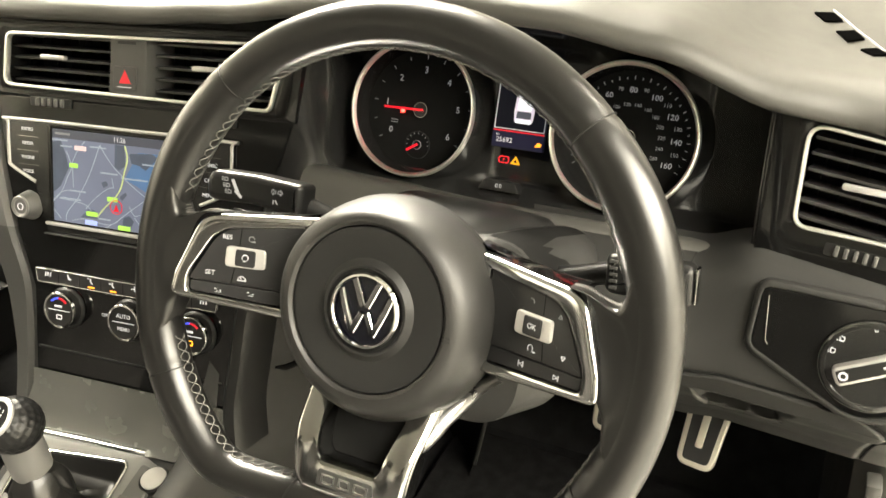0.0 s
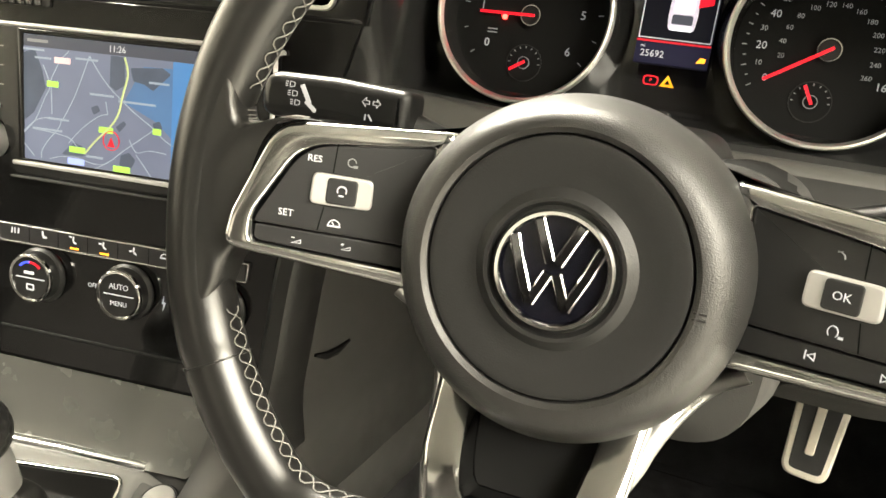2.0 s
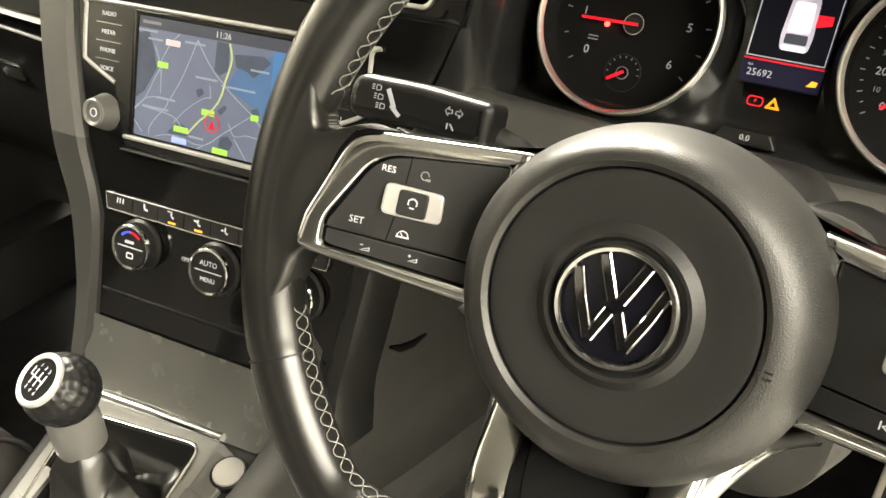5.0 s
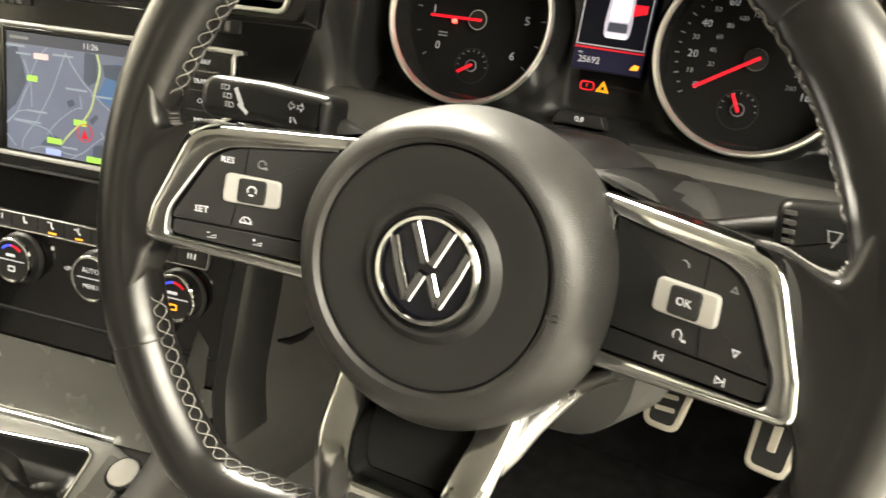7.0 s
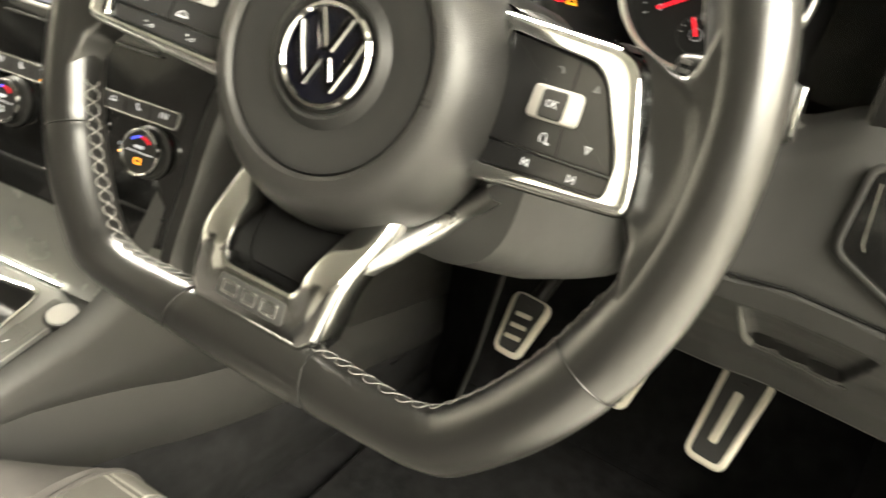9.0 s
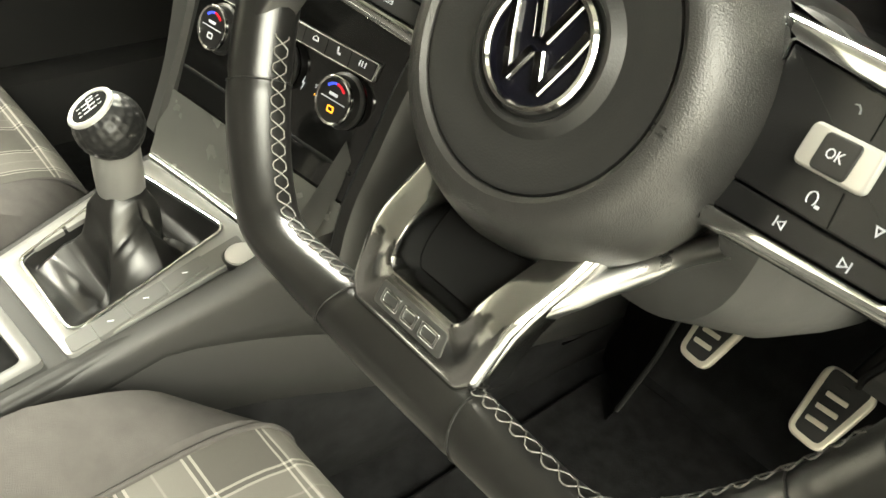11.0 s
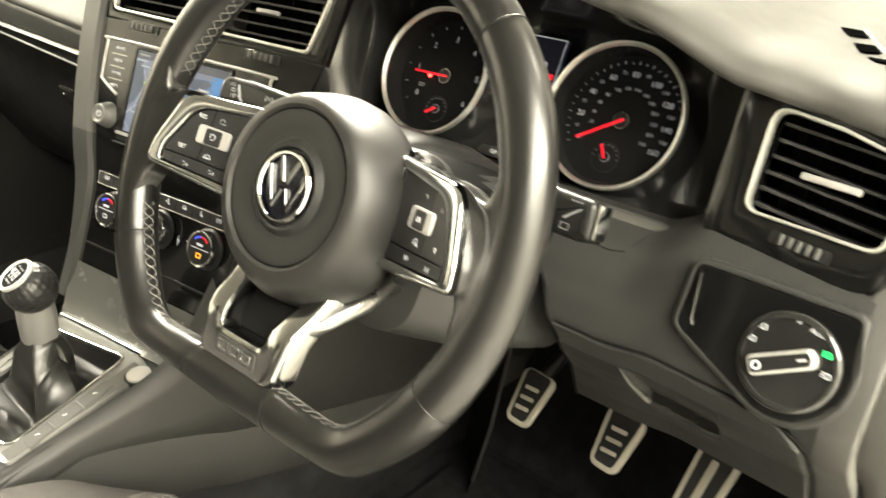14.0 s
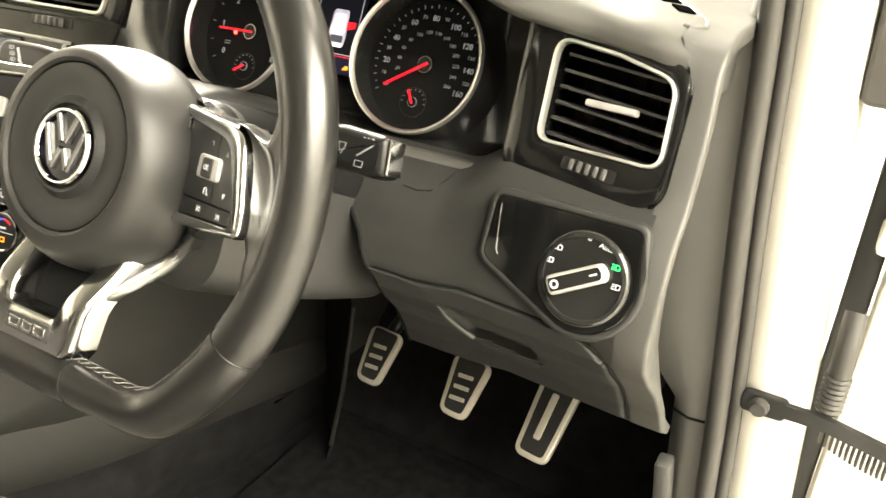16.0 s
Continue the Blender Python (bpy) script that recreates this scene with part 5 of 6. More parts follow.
def thumbwheel(parent, x, y, w, spin=0.0):
    m = pose(x, y, 0, 0, 0, spin)
    h = part("wheel_slot", prism(rounded(rect(-w / 2, -0.0045, w / 2, 0.0045), 0.002, 3), -0.004, 0.0006, 0.0004), PLASTIC, parent, m=m)
    for i in range(5):
        part("wheel_rib", box((i - 2) * w * 0.15, 0, 0.0016, w * 0.07, 0.0072, 0.0034, 0.0008), TRIM, h)


vents = thing("centre_air_vent", STACK, "pair of black slatted air vents in one chrome frame", "air vent")
FR = rounded([(-0.137, 0.2225), (0.164, 0.2195), (0.179, 0.280), (-0.132, 0.275)], 0.010, 6)
out = rounded([(-0.150, 0.212), (0.188, 0.212), (0.197, 0.2910), (-0.150, 0.2870)], 0.0015, 6)
part("housing", frame_ring(out, FR, -0.05, -0.001, bevel=0.001), GLOSS, vents, "glossy black housing")
part("chrome_frame", frame_ring(FR, inset(FR, 0.0030), -0.004, 0.0016, bevel=0.0009), RING, vents, "bright chrome frame")
part("cavity", prism(FR, -0.055, -0.050), DARK, vents)
for x0, x1 in ((-0.134, -0.010), (0.034, 0.172)):
    slats(vents, x0, x1, 0.2235, 0.2775, 5, 0.022)
    for i in range(7):
        x = x0 + (x1 - x0) * (i + 0.5) / 7
        part("back_vane", box(x, 0.25, -0.044, 0.0012, 0.054, 0.010), DARK, vents)
    t = (x0 + x1) / 2
    part("slider", box(t - 0.012, 0.2530, -0.0100, 0.030, 0.0045, 0.006, 0.0015), SILVER, vents, "silver slider")
centre = part("centre_block", prism(rounded([(-0.009, 0.2215), (0.033, 0.2215), (0.034, 0.2775), (-0.006, 0.2775)], 0.001, 2), -0.04, 0.0010, 0.0008), BLOCK, vents, "dark grey block between the vents")
haz = part("hazard_button", prism(rounded(rect(-0.003, 0.228, 0.023, 0.250), 0.003, 4), -0.001, 0.0024, 0.0008), BLOCK, centre, "hazard light button")
q = [(0.0042, 0.2342), (0.0172, 0.2342), (0.0107, 0.2465)]
part("hazard_mark", prism(q, 0.002, 0.0028), RED_MARK, haz, "red triangle")
part("button_line", box(0.010, 0.2308, 0.0026, 0.016, 0.0007, 0.0003), WHITE_MARK, haz)
part("airbag_mark", box(0.012, 0.2715, 0.0011, 0.020, 0.0028, 0.0003), PLASTIC, centre)
thumbwheel(vents, -0.079, 0.2095, 0.050)
thumbwheel(vents, 0.105, 0.2075, 0.050)

# ---- infotainment ----
unit = thing("infotainment_unit", STACK, "touch screen unit showing a road map, chrome edged", "car screen")
part("body_panel", prism(rounded([(-0.131, 0.190), (-0.131, 0.146), (-0.100, 0.130), (-0.086, 0.082), (0.081, 0.082), (0.095, 0.130), (0.126, 0.146), (0.126, 0.190)], [0.004, 0.006, 0.006, 0.002, 0.002, 0.006, 0.006, 0.004], 4), -0.004, 0.0012, 0.0005), SMOKE, unit, "black front panel")
part("chrome_edge", tube(smooth_path([(-0.099, 0.1300, 0.0015), (-0.128, 0.1430, 0.0015), (-0.1315, 0.1500, 0.0015), (-0.1315, 0.1860, 0.0015), (-0.128, 0.1905, 0.0015), (0.0, 0.1910, 0.0015), (0.123, 0.1905, 0.0015), (0.1265, 0.1860, 0.0015), (0.1262, 0.1500, 0.0015), (0.123, 0.1430, 0.0015), (0.094, 0.1290, 0.0015)], 5), 0.0017, 12), SILVER, unit, "thin chrome edge")
scr = part("screen", prism(rect(-0.0765, 0.0935, 0.0705, 0.1850), 0.0008, 0.0018), MAP_BASE, unit, "lit screen with a grey-blue road map")
part("screen_bezel", frame_ring(rounded(rect(-0.0815, 0.0922, 0.0755, 0.1885), 0.002, 3), rounded(rect(-0.0765, 0.0937, 0.0705, 0.1850), 0.0005, 3), 0.0005, 0.0026, bevel=0.0005), GLOSS, unit)
part("screen_sill", box(-0.003, 0.0900, 0.002, 0.166, 0.0036, 0.005, 0.0012), SILVER, unit, "bright lower edge")
part("tray_edge", box(-0.003, 0.0790, 0.0015, 0.172, 0.0016, 0.004, 0.0006), BRUSHED, unit, "dull lower ledge")
part("map_header", prism(rect(-0.0763, 0.1765, 0.0703, 0.1848), 0.0018, 0.0020), MAP_TOP, scr)
for k, wood in enumerate(([(0.0145, 0.1689), (0.0404, 0.1712), (0.0475, 0.1675), (0.0333, 0.1547), (0.0263, 0.1584), (0.0169, 0.16)], [(-0.0184, 0.1378), (-0.0125, 0.14), (-0.0102, 0.1361), (-0.0156, 0.1325)], [(0.0075, 0.1061), (0.0145, 0.1089), (0.0197, 0.1041), (0.0169, 0.0982), (0.0063, 0.0985)], [(-0.0443, 0.1003), (-0.0325, 0.1105), (-0.0255, 0.1087), (-0.0231, 0.1016)], [(-0.0765, 0.1717), (-0.0666, 0.1748), (-0.0603, 0.1604), (-0.0572, 0.1476), (-0.0678, 0.129), (-0.0765, 0.1221)], [(-0.0019, 0.1762), (0.0093, 0.1757), (0.0103, 0.1564), (0.0028, 0.1517), (-0.0024, 0.1548)], [(0.0333, 0.1318), (0.0392, 0.1344), (0.0416, 0.1292), (0.0357, 0.1248)], [(0.0028, 0.1258), (0.0098, 0.1314), (0.0117, 0.1289), (0.0063, 0.1226)])):
    part("map_wood", prism(rounded(wood, 0.0012, 3), 0.0018, 0.00195 + 0.00001 * k), MAP_DARK, scr)
part("map_water", prism([(0.0093, 0.1443), (0.0169, 0.1572), (0.0251, 0.1708), (0.0698, 0.172), (0.0686, 0.1111), (0.0522, 0.1197), (0.038, 0.1324)], 0.0018, 0.0019), MAP_WATER, scr, "blue water on the map")
part("route_panel", prism(rect(0.0490, 0.0937, 0.0704, 0.1764), 0.0021, 0.0023), MAP_BLUE, scr, "blue side panel")
for road in ([(-0.0765, 0.1135), (-0.0666, 0.1235), (-0.0584, 0.1398), (-0.0537, 0.1499), (-0.0596, 0.1643)], [(-0.0525, 0.1501), (-0.0518, 0.1294)], [(-0.0549, 0.1498), (-0.0455, 0.167), (-0.0372, 0.1756)], [(-0.0419, 0.127), (-0.0325, 0.1433), (-0.0255, 0.1593), (-0.0196, 0.174)], [(-0.0196, 0.174), (-0.0113, 0.1629), (-0.0019, 0.153), (0.0063, 0.1466), (0.0169, 0.1388), (0.0345, 0.1283)], [(-0.0765, 0.1145), (-0.0654, 0.1237), (-0.0537, 0.1263), (-0.0443, 0.1257), (-0.0466, 0.1188), (-0.0549, 0.11), (-0.0607, 0.1016), (-0.0612, 0.0958)], [(-0.0537, 0.096), (-0.0443, 0.0988), (-0.0302, 0.0996), (-0.0161, 0.097), (-0.0043, 0.0988), (0.0075, 0.1079), (0.0216, 0.1182), (0.0345, 0.1274)], [(-0.0372, 0.1098), (-0.0255, 0.1218), (-0.0113, 0.1322), (-0.0038, 0.1341)], [(-0.0038, 0.1341), (-0.0055, 0.1432)], [(-0.0161, 0.0923), (-0.0031, 0.0999), (0.0028, 0.1035)], [(0.0145, 0.1182), (0.0204, 0.1098), (0.031, 0.1122), (0.0451, 0.1115)], [(0.0204, 0.1079), (0.0263, 0.1014), (0.0333, 0.0933)], [(-0.0678, 0.1167), (-0.0537, 0.1159), (-0.0372, 0.1136), (-0.0302, 0.108)], [(0.0345, 0.1274), (0.0475, 0.1191), (0.0639, 0.1141)], [(-0.0765, 0.1049), (-0.0678, 0.0967)]):
    part("map_road", tube([(p.x, p.y, 0.0020) for p in smooth_path([(x, y, 0) for x, y in road], 4)], 0.00042, 4), MAP_ROAD, scr)
part("route_line", tube([(p.x, p.y, 0.0021) for p in smooth_path([(x, y, 0) for x, y in [(0.0098, 0.1758), (0.0126, 0.1641), (0.0086, 0.1488), (0.0051, 0.1354), (-0.0019, 0.1251), (-0.0137, 0.1141), (-0.0231, 0.1034)]], 6)], 0.0008, 4), MAP_ROUTE, scr, "pale green route line")
for x, y, w in ((-0.0596, 0.169, 0.0141), (-0.0219, 0.1713, 0.0188), (-0.0466, 0.126, 0.0188), (-0.056, 0.1174, 0.0258), (-0.009, 0.1474, 0.02), (0.0204, 0.1448, 0.0306), (0.038, 0.1603, 0.0164), (-0.0149, 0.1019, 0.0141), (-0.069, 0.1745, 0.0211)):
    part("map_label", box(x, y, 0.0020, w, 0.0015, 0.0004), MAP_ROAD, scr)
for x, y, w, mt in ((-0.0509, 0.1511, 0.0099, MAP_LIME), (-0.005, 0.1228, 0.0118, MAP_LIME), (-0.0295, 0.1055, 0.0136, MAP_LIME), (0.0086, 0.096, 0.0141, MAP_LIME), (0.0373, 0.1265, 0.0066, MAP_LIME), (-0.0424, 0.1686, 0.0136, MAP_PINK), (-0.0306, 0.0967, 0.0141, MAP_SIGN)):
    part("road_sign", prism(rounded(rect(x - w / 2, y - 0.0022, x + w / 2, y + 0.0022), 0.0006, 2), 0.0020, 0.0026), mt, scr)
at = Vector((-0.0003, 0.1157, 0.0026))
part("position_ring", tube([at + Vector((0.0068 * math.cos(a / 10 * math.pi), 0.0068 * math.sin(a / 10 * math.pi), 0)) for a in range(20)], 0.0004, 4, closed=True), RED_MARK, scr, "thin red position ring")
part("position_mark", prism([(at.x - 0.0032, at.y - 0.0045), (at.x + 0.0032, at.y - 0.0045), (at.x, at.y + 0.0025)], 0.0024, 0.0029), RED_MARK, scr, "red position arrow")
lettering("clock", "11:26", 0.0035, 0.1805, 0.0022, 0.0065, WHITE_MARK, scr)
part("title_bar", box(-0.064, 0.1808, 0.0021, 0.018, 0.0022, 0.0002), DIM_MARK, scr)
for i, (a, b) in enumerate((("RADIO", "NAV"), ("MEDIA", "TRAFFIC"), ("PHONE", "CAR"), ("VOICE", "MENU"))):
    y = 0.1815 - i * 0.0140
    lettering("key_word", a, -0.1080, y, 0.0014, 0.0048, WHITE_MARK, unit)
    lettering("key_word", b, 0.1025, y - 0.0005, 0.0014, 0.0048, WHITE_MARK, unit)
    if i < 3:
        for x in (-0.1075, 0.1025):
            part("key_line", box(x, y - 0.0070, 0.0014, 0.026, 0.0007, 0.0005), SATIN, unit)


def knob(parent, x, y, r, h, face):
    k = part("knob", lathe([(r * 1.12, 0.0), (r * 1.12, 0.002), (r, 0.0035), (r * 0.97, h - 0.002), (r * 0.93, h)], 48), PLASTIC, parent, "black rotary knob", m=pose(x, y, 0))
    part("knob_ring", lathe([(r * 0.97, h - 0.002), (r * 0.97, h + 0.0006), (r * 0.93, h + 0.0012), (r * 0.85, h + 0.0008), (r * 0.83, h - 0.001)], 48), CHROME, k, "chrome ring")
    part("knob_face", lathe([(r * 0.86, h - 0.0004), (0, h - 0.0002)], 40), face, k)
    return k


k = part("volume_knob", lathe([(0.0150, 0.0), (0.0148, 0.0015), (0.0112, 0.0125), (0.0106, 0.0135)], 48), TRIM, unit, "grey conical volume knob", m=pose(-0.1075, 0.105, 0))
part("knob_ring", lathe([(0.0110, 0.0125), (0.0108, 0.0142), (0.0098, 0.0147), (0.0078, 0.0138), (0.0074, 0.0128)], 48), PLATE_SILVER, k, "bright silver ring")
part("knob_face", lathe([(0.0078, 0.0130), (0.0, 0.0131)], 40), TRIM, k)
part("power_mark", tube([(0.0032 * math.sin(radians(t)), 0.0032 * math.cos(radians(t)), 0.0134) for t in range(0, 360, 15)], 0.0005, 4, closed=True), WHITE_MARK, k)

# ---- climate controls ----
clima = thing("climate_panel", STACK, "black climate control panel with three chrome ringed knobs", "climate control")
ST = rounded([(-0.101, 0.0265), (0.113, 0.0275), (0.115, 0.0425), (-0.103, 0.0415)], 0.002, 4)
part("strip_frame", frame_ring(ST, inset(ST, 0.0013), -0.001, 0.0022, bevel=0.0005), SATIN, clima, "thin chrome frame")
part("key_strip", prism(inset(ST, 0.0013), -0.002, 0.0012), BUTTON, clima, "row of small black keys")
for i in range(8):
    x = -0.087 + i * 0.0265
    part("key_gap", box(x + 0.0132, 0.0345, 0.0013, 0.0005, 0.012, 0.0003), DARK, clima)
    bm = bmesh.new()
    if i in (0, 7):
        for d in (-0.003, 0, 0.003):
            bar(bm, d, -0.0022, d + (0.0006 if d else 0), 0.0022, 0.0012, 0, 0.0002)
    elif i in (1, 6):
        bar(bm, -0.001, 0.003, -0.0005, -0.001, 0.0016, 0, 0.0002), bar(bm, -0.0008, -0.0014, 0.0028, -0.0018, 0.0016, 0, 0.0002)
    elif i == 5:
        tube([(0.003 * math.cos(radians(t)), 0.003 * math.sin(radians(t)) - 0.001, 0.0001) for t in range(0, 181, 20)], 0.0004, 4, bm=bm), box(0, -0.0012, 0.0001, 0.007, 0.001, 0.0002, bm=bm)
    else:
        bar(bm, 0.0008, 0.003, 0.0003, -0.0005, 0.0013, 0, 0.0002), bar(bm, 0.0005, -0.001, 0.0030, -0.0024, 0.0013, 0, 0.0002), bar(bm, -0.0034, 0.0012 - 0.0015 * (i - 3), -0.0008, 0.0012 - 0.0012 * (i - 3), 0.0012, 0, 0.0002)
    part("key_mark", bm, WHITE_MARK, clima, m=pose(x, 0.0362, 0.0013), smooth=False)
    if i in (2, 3):
        part("key_lamp", box(x + 0.0015, 0.0300, 0.0014, 0.0075, 0.0013, 0.0004), AMBER, clima, "small amber lamp")
for i, x in enumerate((-0.0635, 0.0150, 0.0915)):
    k = knob(clima, x, 0.004, 0.0195, 0.012, PLASTIC)
    part("face_line", box(0, 0, 0.0121, 0.026, 0.0007, 0.0004), WHITE_MARK, k)
    if i == 1:
        lettering("knob_word", "AUTO", 0, 0.0062, 0.0121, 0.0060, WHITE_MARK, k)
        lettering("knob_word", "MENU", 0, -0.0068, 0.0121, 0.0052, WHITE_MARK, k)
    else:
        for nm, mt, a0, a1 in (("cold_arc", BLUE_MARK, -45, 0), ("warm_arc", RED_MARK, 0, 45)):
            part(nm, tube([(*polar(0.0125, t), 0.0121) for t in range(a0, a1 + 1, 9)], 0.0011, 4), mt, k)
        part("mode_mark", box(-0.001, 0.0042, 0.0121, 0.009, 0.0022, 0.0004, 0.0005), WHITE_MARK, k)
        part("mode_mark", frame_ring(rounded(rect(-0.0035, -0.0095, 0.0035, -0.0045), 0.001, 3), rounded(rect(-0.0025, -0.0085, 0.0025, -0.0055), 0.0006, 3), 0.0120, 0.0123), WHITE_MARK if i == 0 else AMBER, k)
lettering("key_word", "OFF", -0.0170, 0.0035, 0.0003, 0.0048, WHITE_MARK, clima)
lettering("key_word", "SYNC", 0.0640, 0.0030, 0.0003, 0.0042, WHITE_MARK, clima)
part("key_lamp", box(0.0640, -0.0030, 0.0004, 0.0075, 0.0013, 0.0006), AMBER, clima)
part("side_mark", prism([(0.0435, -0.0002), (0.0455, 0.006), (0.0450, 0.001), (0.0470, 0.001), (0.0445, -0.006), (0.0452, -0.0005)], 0, 0.0004), WHITE_MARK, clima)
part("side_lamp", box(-0.0065, 0.006, 0.0004, 0.0013, 0.0055, 0.0006), AMBER, clima)

# ---- driver's air vent ----
dv = thing("driver_air_vent", VENT_R, "black slatted air vent with chrome frame", "air vent")
IN = rounded([(0.0035, -0.0055), (0.0945, -0.0050), (0.0885, 0.0520), (0.045, 0.0615), (-0.0025, 0.0660)], [0.011, 0.012, 0.018, 0.02, 0.012], 6)
OUT = rounded(HOUSING, [0.004, 0.018, 0.018, 0.02, 0.004], 6)
part("housing", frame_ring(OUT, IN, -0.05, 0.0005, bevel=0.0012), GLOSS, dv, "glossy black housing")
part("chrome_frame", frame_ring(IN, inset(IN, 0.0024), -0.004, 0.0028, bevel=0.0009), RING, dv, "bright chrome frame")
part("cavity", prism(IN, -0.055, -0.050), DARK, dv)
slats(dv, 0.003, 0.0915, -0.004, 0.0620, 6, 0.022, slope=-0.0065)
for i in range(6):
    part("back_vane", box(0.010 + i * 0.0142, 0.028, -0.040, 0.0014, 0.058, 0.012), DARK, dv)
part("slider", box(0.046, 0.0275, -0.0095, 0.038, 0.0048, 0.006, 0.0015), SILVER, dv, "silver slider", m=pose(0, 0, 0, 0, 0, 0))
thumbwheel(dv, 0.047, -0.0155, 0.040, -2)

# ---- light switch ----
ls = thing("light_switch", LIGHTS, "rotary headlight switch in a glossy black panel", "light switch")
arc = [(0.0185 + 0.0358 * math.cos(radians(a)), -0.0075 + 0.0358 * math.sin(radians(a))) for a in range(240, 381, 14)]
PL = rounded([(-0.0545, 0.0300), (-0.0555, -0.0135)] + arc + [(0.0478, 0.0315)], [0.006, 0.009] + [0.002] * len(arc) + [0.006], 3)
part("panel", prism(PL, -0.02, 0.0022, 0.001), GLOSS, ls, "glossy black panel")
part("panel_lip", frame_ring(inset(PL, -0.0045), PL, -0.02, 0.0028, bevel=0.0010, wide=0.0034), SOFT_LOW, ls, "soft rounded lip")
part("panel_line", tube([(-0.0500, 0.024, 0.0024), (-0.0462, -0.007, 0.0024), (-0.044, -0.010, 0.0024)], 0.0005, 6), SATIN, ls)
d = part("dial", lathe([(0.0300, 0.0), (0.0300, 0.003), (0.0288, 0.0042), (0.0265, 0.0046), (0.0258, 0.0036), (0.0, 0.0036)], 64), SMOKE, ls, "round black dial", m=pose(0.0185, -0.0075, 0.002))
part("dial_ring", lathe([(0.0302, 0.0006), (0.0306, 0.0026), (0.0296, 0.0030)], 64), BRUSHED, d)
gr = rounded([(-0.0205, -0.0066), (0.0175, -0.0062), (0.0195, 0.0), (0.0175, 0.0062), (-0.0205, 0.0066)], 0.004, 4)
grip = part("grip", prism(gr, 0.003, 0.0120, 0.0020), SILVER, d, "satin chrome turning grip", m=pose(-0.001, 0.0, 0, 0, 0, 30))
part("grip_inlay", prism(inset(gr, 0.0022), 0.0118, 0.0124), PLASTIC, grip, "black inlay")
part("grip_line", box(0.0120, 0, 0.0126, 0.005, 0.0012, 0.0004), WHITE_MARK, grip)
part("lamp_mark", frame_ring(*[[(r * math.cos(t * math.pi / 8), r * math.sin(t * math.pi / 8)) for t in range(16)] for r in (0.0030, 0.0017)], 0.0124, 0.0127), WHITE_MARK, grip, m=pose(-0.0145, 0, 0))
lettering("dial_mark", "0", -0.0015, 0.0262, 0.0038, 0.0060, WHITE_MARK, d)
lettering("dial_mark", "Auto", 0.0105, 0.0232, 0.0038, 0.0050, WHITE_MARK, d, -8)
for x, y, mt in ((-0.0198, 0.0150, WHITE_MARK), (-0.0235, 0.0058, WHITE_MARK), (0.0232, 0.0018, WHITE_MARK), (0.0200, 0.0135, GREEN)):
    q = rounded([(-0.001, -0.0020), (0.0022, -0.0016), (0.0022, 0.0016), (-0.001, 0.0020)], 0.0008, 3)
    bm = frame_ring(q, inset(q, 0.0006), 0, 0.0003)
    for j in (-1, 0, 1):
        bar(bm, -0.0034, j * 0.0014, -0.0016, j * 0.0014, 0.0006, 0, 0.0003)
    part("lamp_symbol", bm, mt, d, m=pose(x, y, 0.0038))


# ---- stalks ----
def stalk(name, pts, label):
    s = thing(name, WHEEL, label, "control stalk")
    part("blade", prism(pts, -0.090, -0.070, 0.006, seg=4), STALK, s, "black plastic blade")
    return s


sl = stalk("indicator_stalk", rounded([(-0.1865, 0.0590), (-0.1855, 0.0350), (-0.145, 0.0375), (-0.100, 0.0355), (-0.1000, 0.0590), (-0.142, 0.0605)], [0.012, 0.009, 0.01, 0.004, 0.005, 0.01], 6), "black indicator and main beam stalk")
part("arm", tube([(-0.115, 0.045, -0.085), (-0.085, 0.035, -0.095), (-0.05, 0.025, -0.105)], 0.008, 12), PLASTIC, sl)
bm = bmesh.new()
for i in range(3):
    q = rounded([(-0.0010, -0.0017), (0.0022, -0.0012), (0.0022, 0.0012), (-0.0010, 0.0017)], 0.0006, 3)
    q = [(x - 0.172 + 0.002 * i, y + 0.0555 - 0.0045 * i) for x, y in q]
    frame_ring(q, inset(q, 0.0004), 0, 0.0002, bm=bm)
    for j in (-1, 0, 1):
        bar(bm, -0.1755 + 0.002 * i, 0.0555 - 0.0045 * i + j * 0.0011, -0.1740 + 0.002 * i, 0.0555 - 0.0045 * i + j * 0.0011, 0.0005, 0, 0.0002)
bar(bm, -0.1655, 0.0560, -0.1600, 0.0470, 0.0026, 0, 0.0002), bar(bm, -0.1625, 0.0480, -0.1560, 0.0435, 0.0022, 0, 0.0002)
# printed stalk marks given a glow in place of light on them
part("beam_marks", bm, NUMERAL, sl, m=pose(0.005, -0.002, -0.0699), smooth=False)
bm = bmesh.new()
for d in (-1, 1):
    q = [(-0.1285 + d * 0.0009, 0.0515), (-0.1285 + d * 0.0030, 0.0515), (-0.1285 + d * 0.0030, 0.0530), (-0.1285 + d * 0.0052, 0.0505), (-0.1285 + d * 0.0030, 0.0480), (-0.1285 + d * 0.0030, 0.0495), (-0.1285 + d * 0.0009, 0.0495)]
    frame_ring(q, inset(q, 0.0003), 0, 0.0002, bm=bm)
bar(bm, -0.131, 0.0445, -0.131, 0.0415, 0.0007, 0, 0.0002), bar(bm, -0.1295, 0.0445, -0.1270, 0.0415, 0.0007, 0, 0.0002)
part("turn_marks", bm, NUMERAL, sl, m=pose(0.0085, 0, -0.0699), smooth=False)

sr = stalk("wiper_stalk", rounded([(0.1245, 0.053), (0.1265, 0.028), (0.171, 0.0275), (0.1805, 0.030), (0.1780, 0.054), (0.146, 0.0555)], [0.006, 0.006, 0.008, 0.006, 0.006, 0.008], 5), "black wiper stalk with silver end cap")
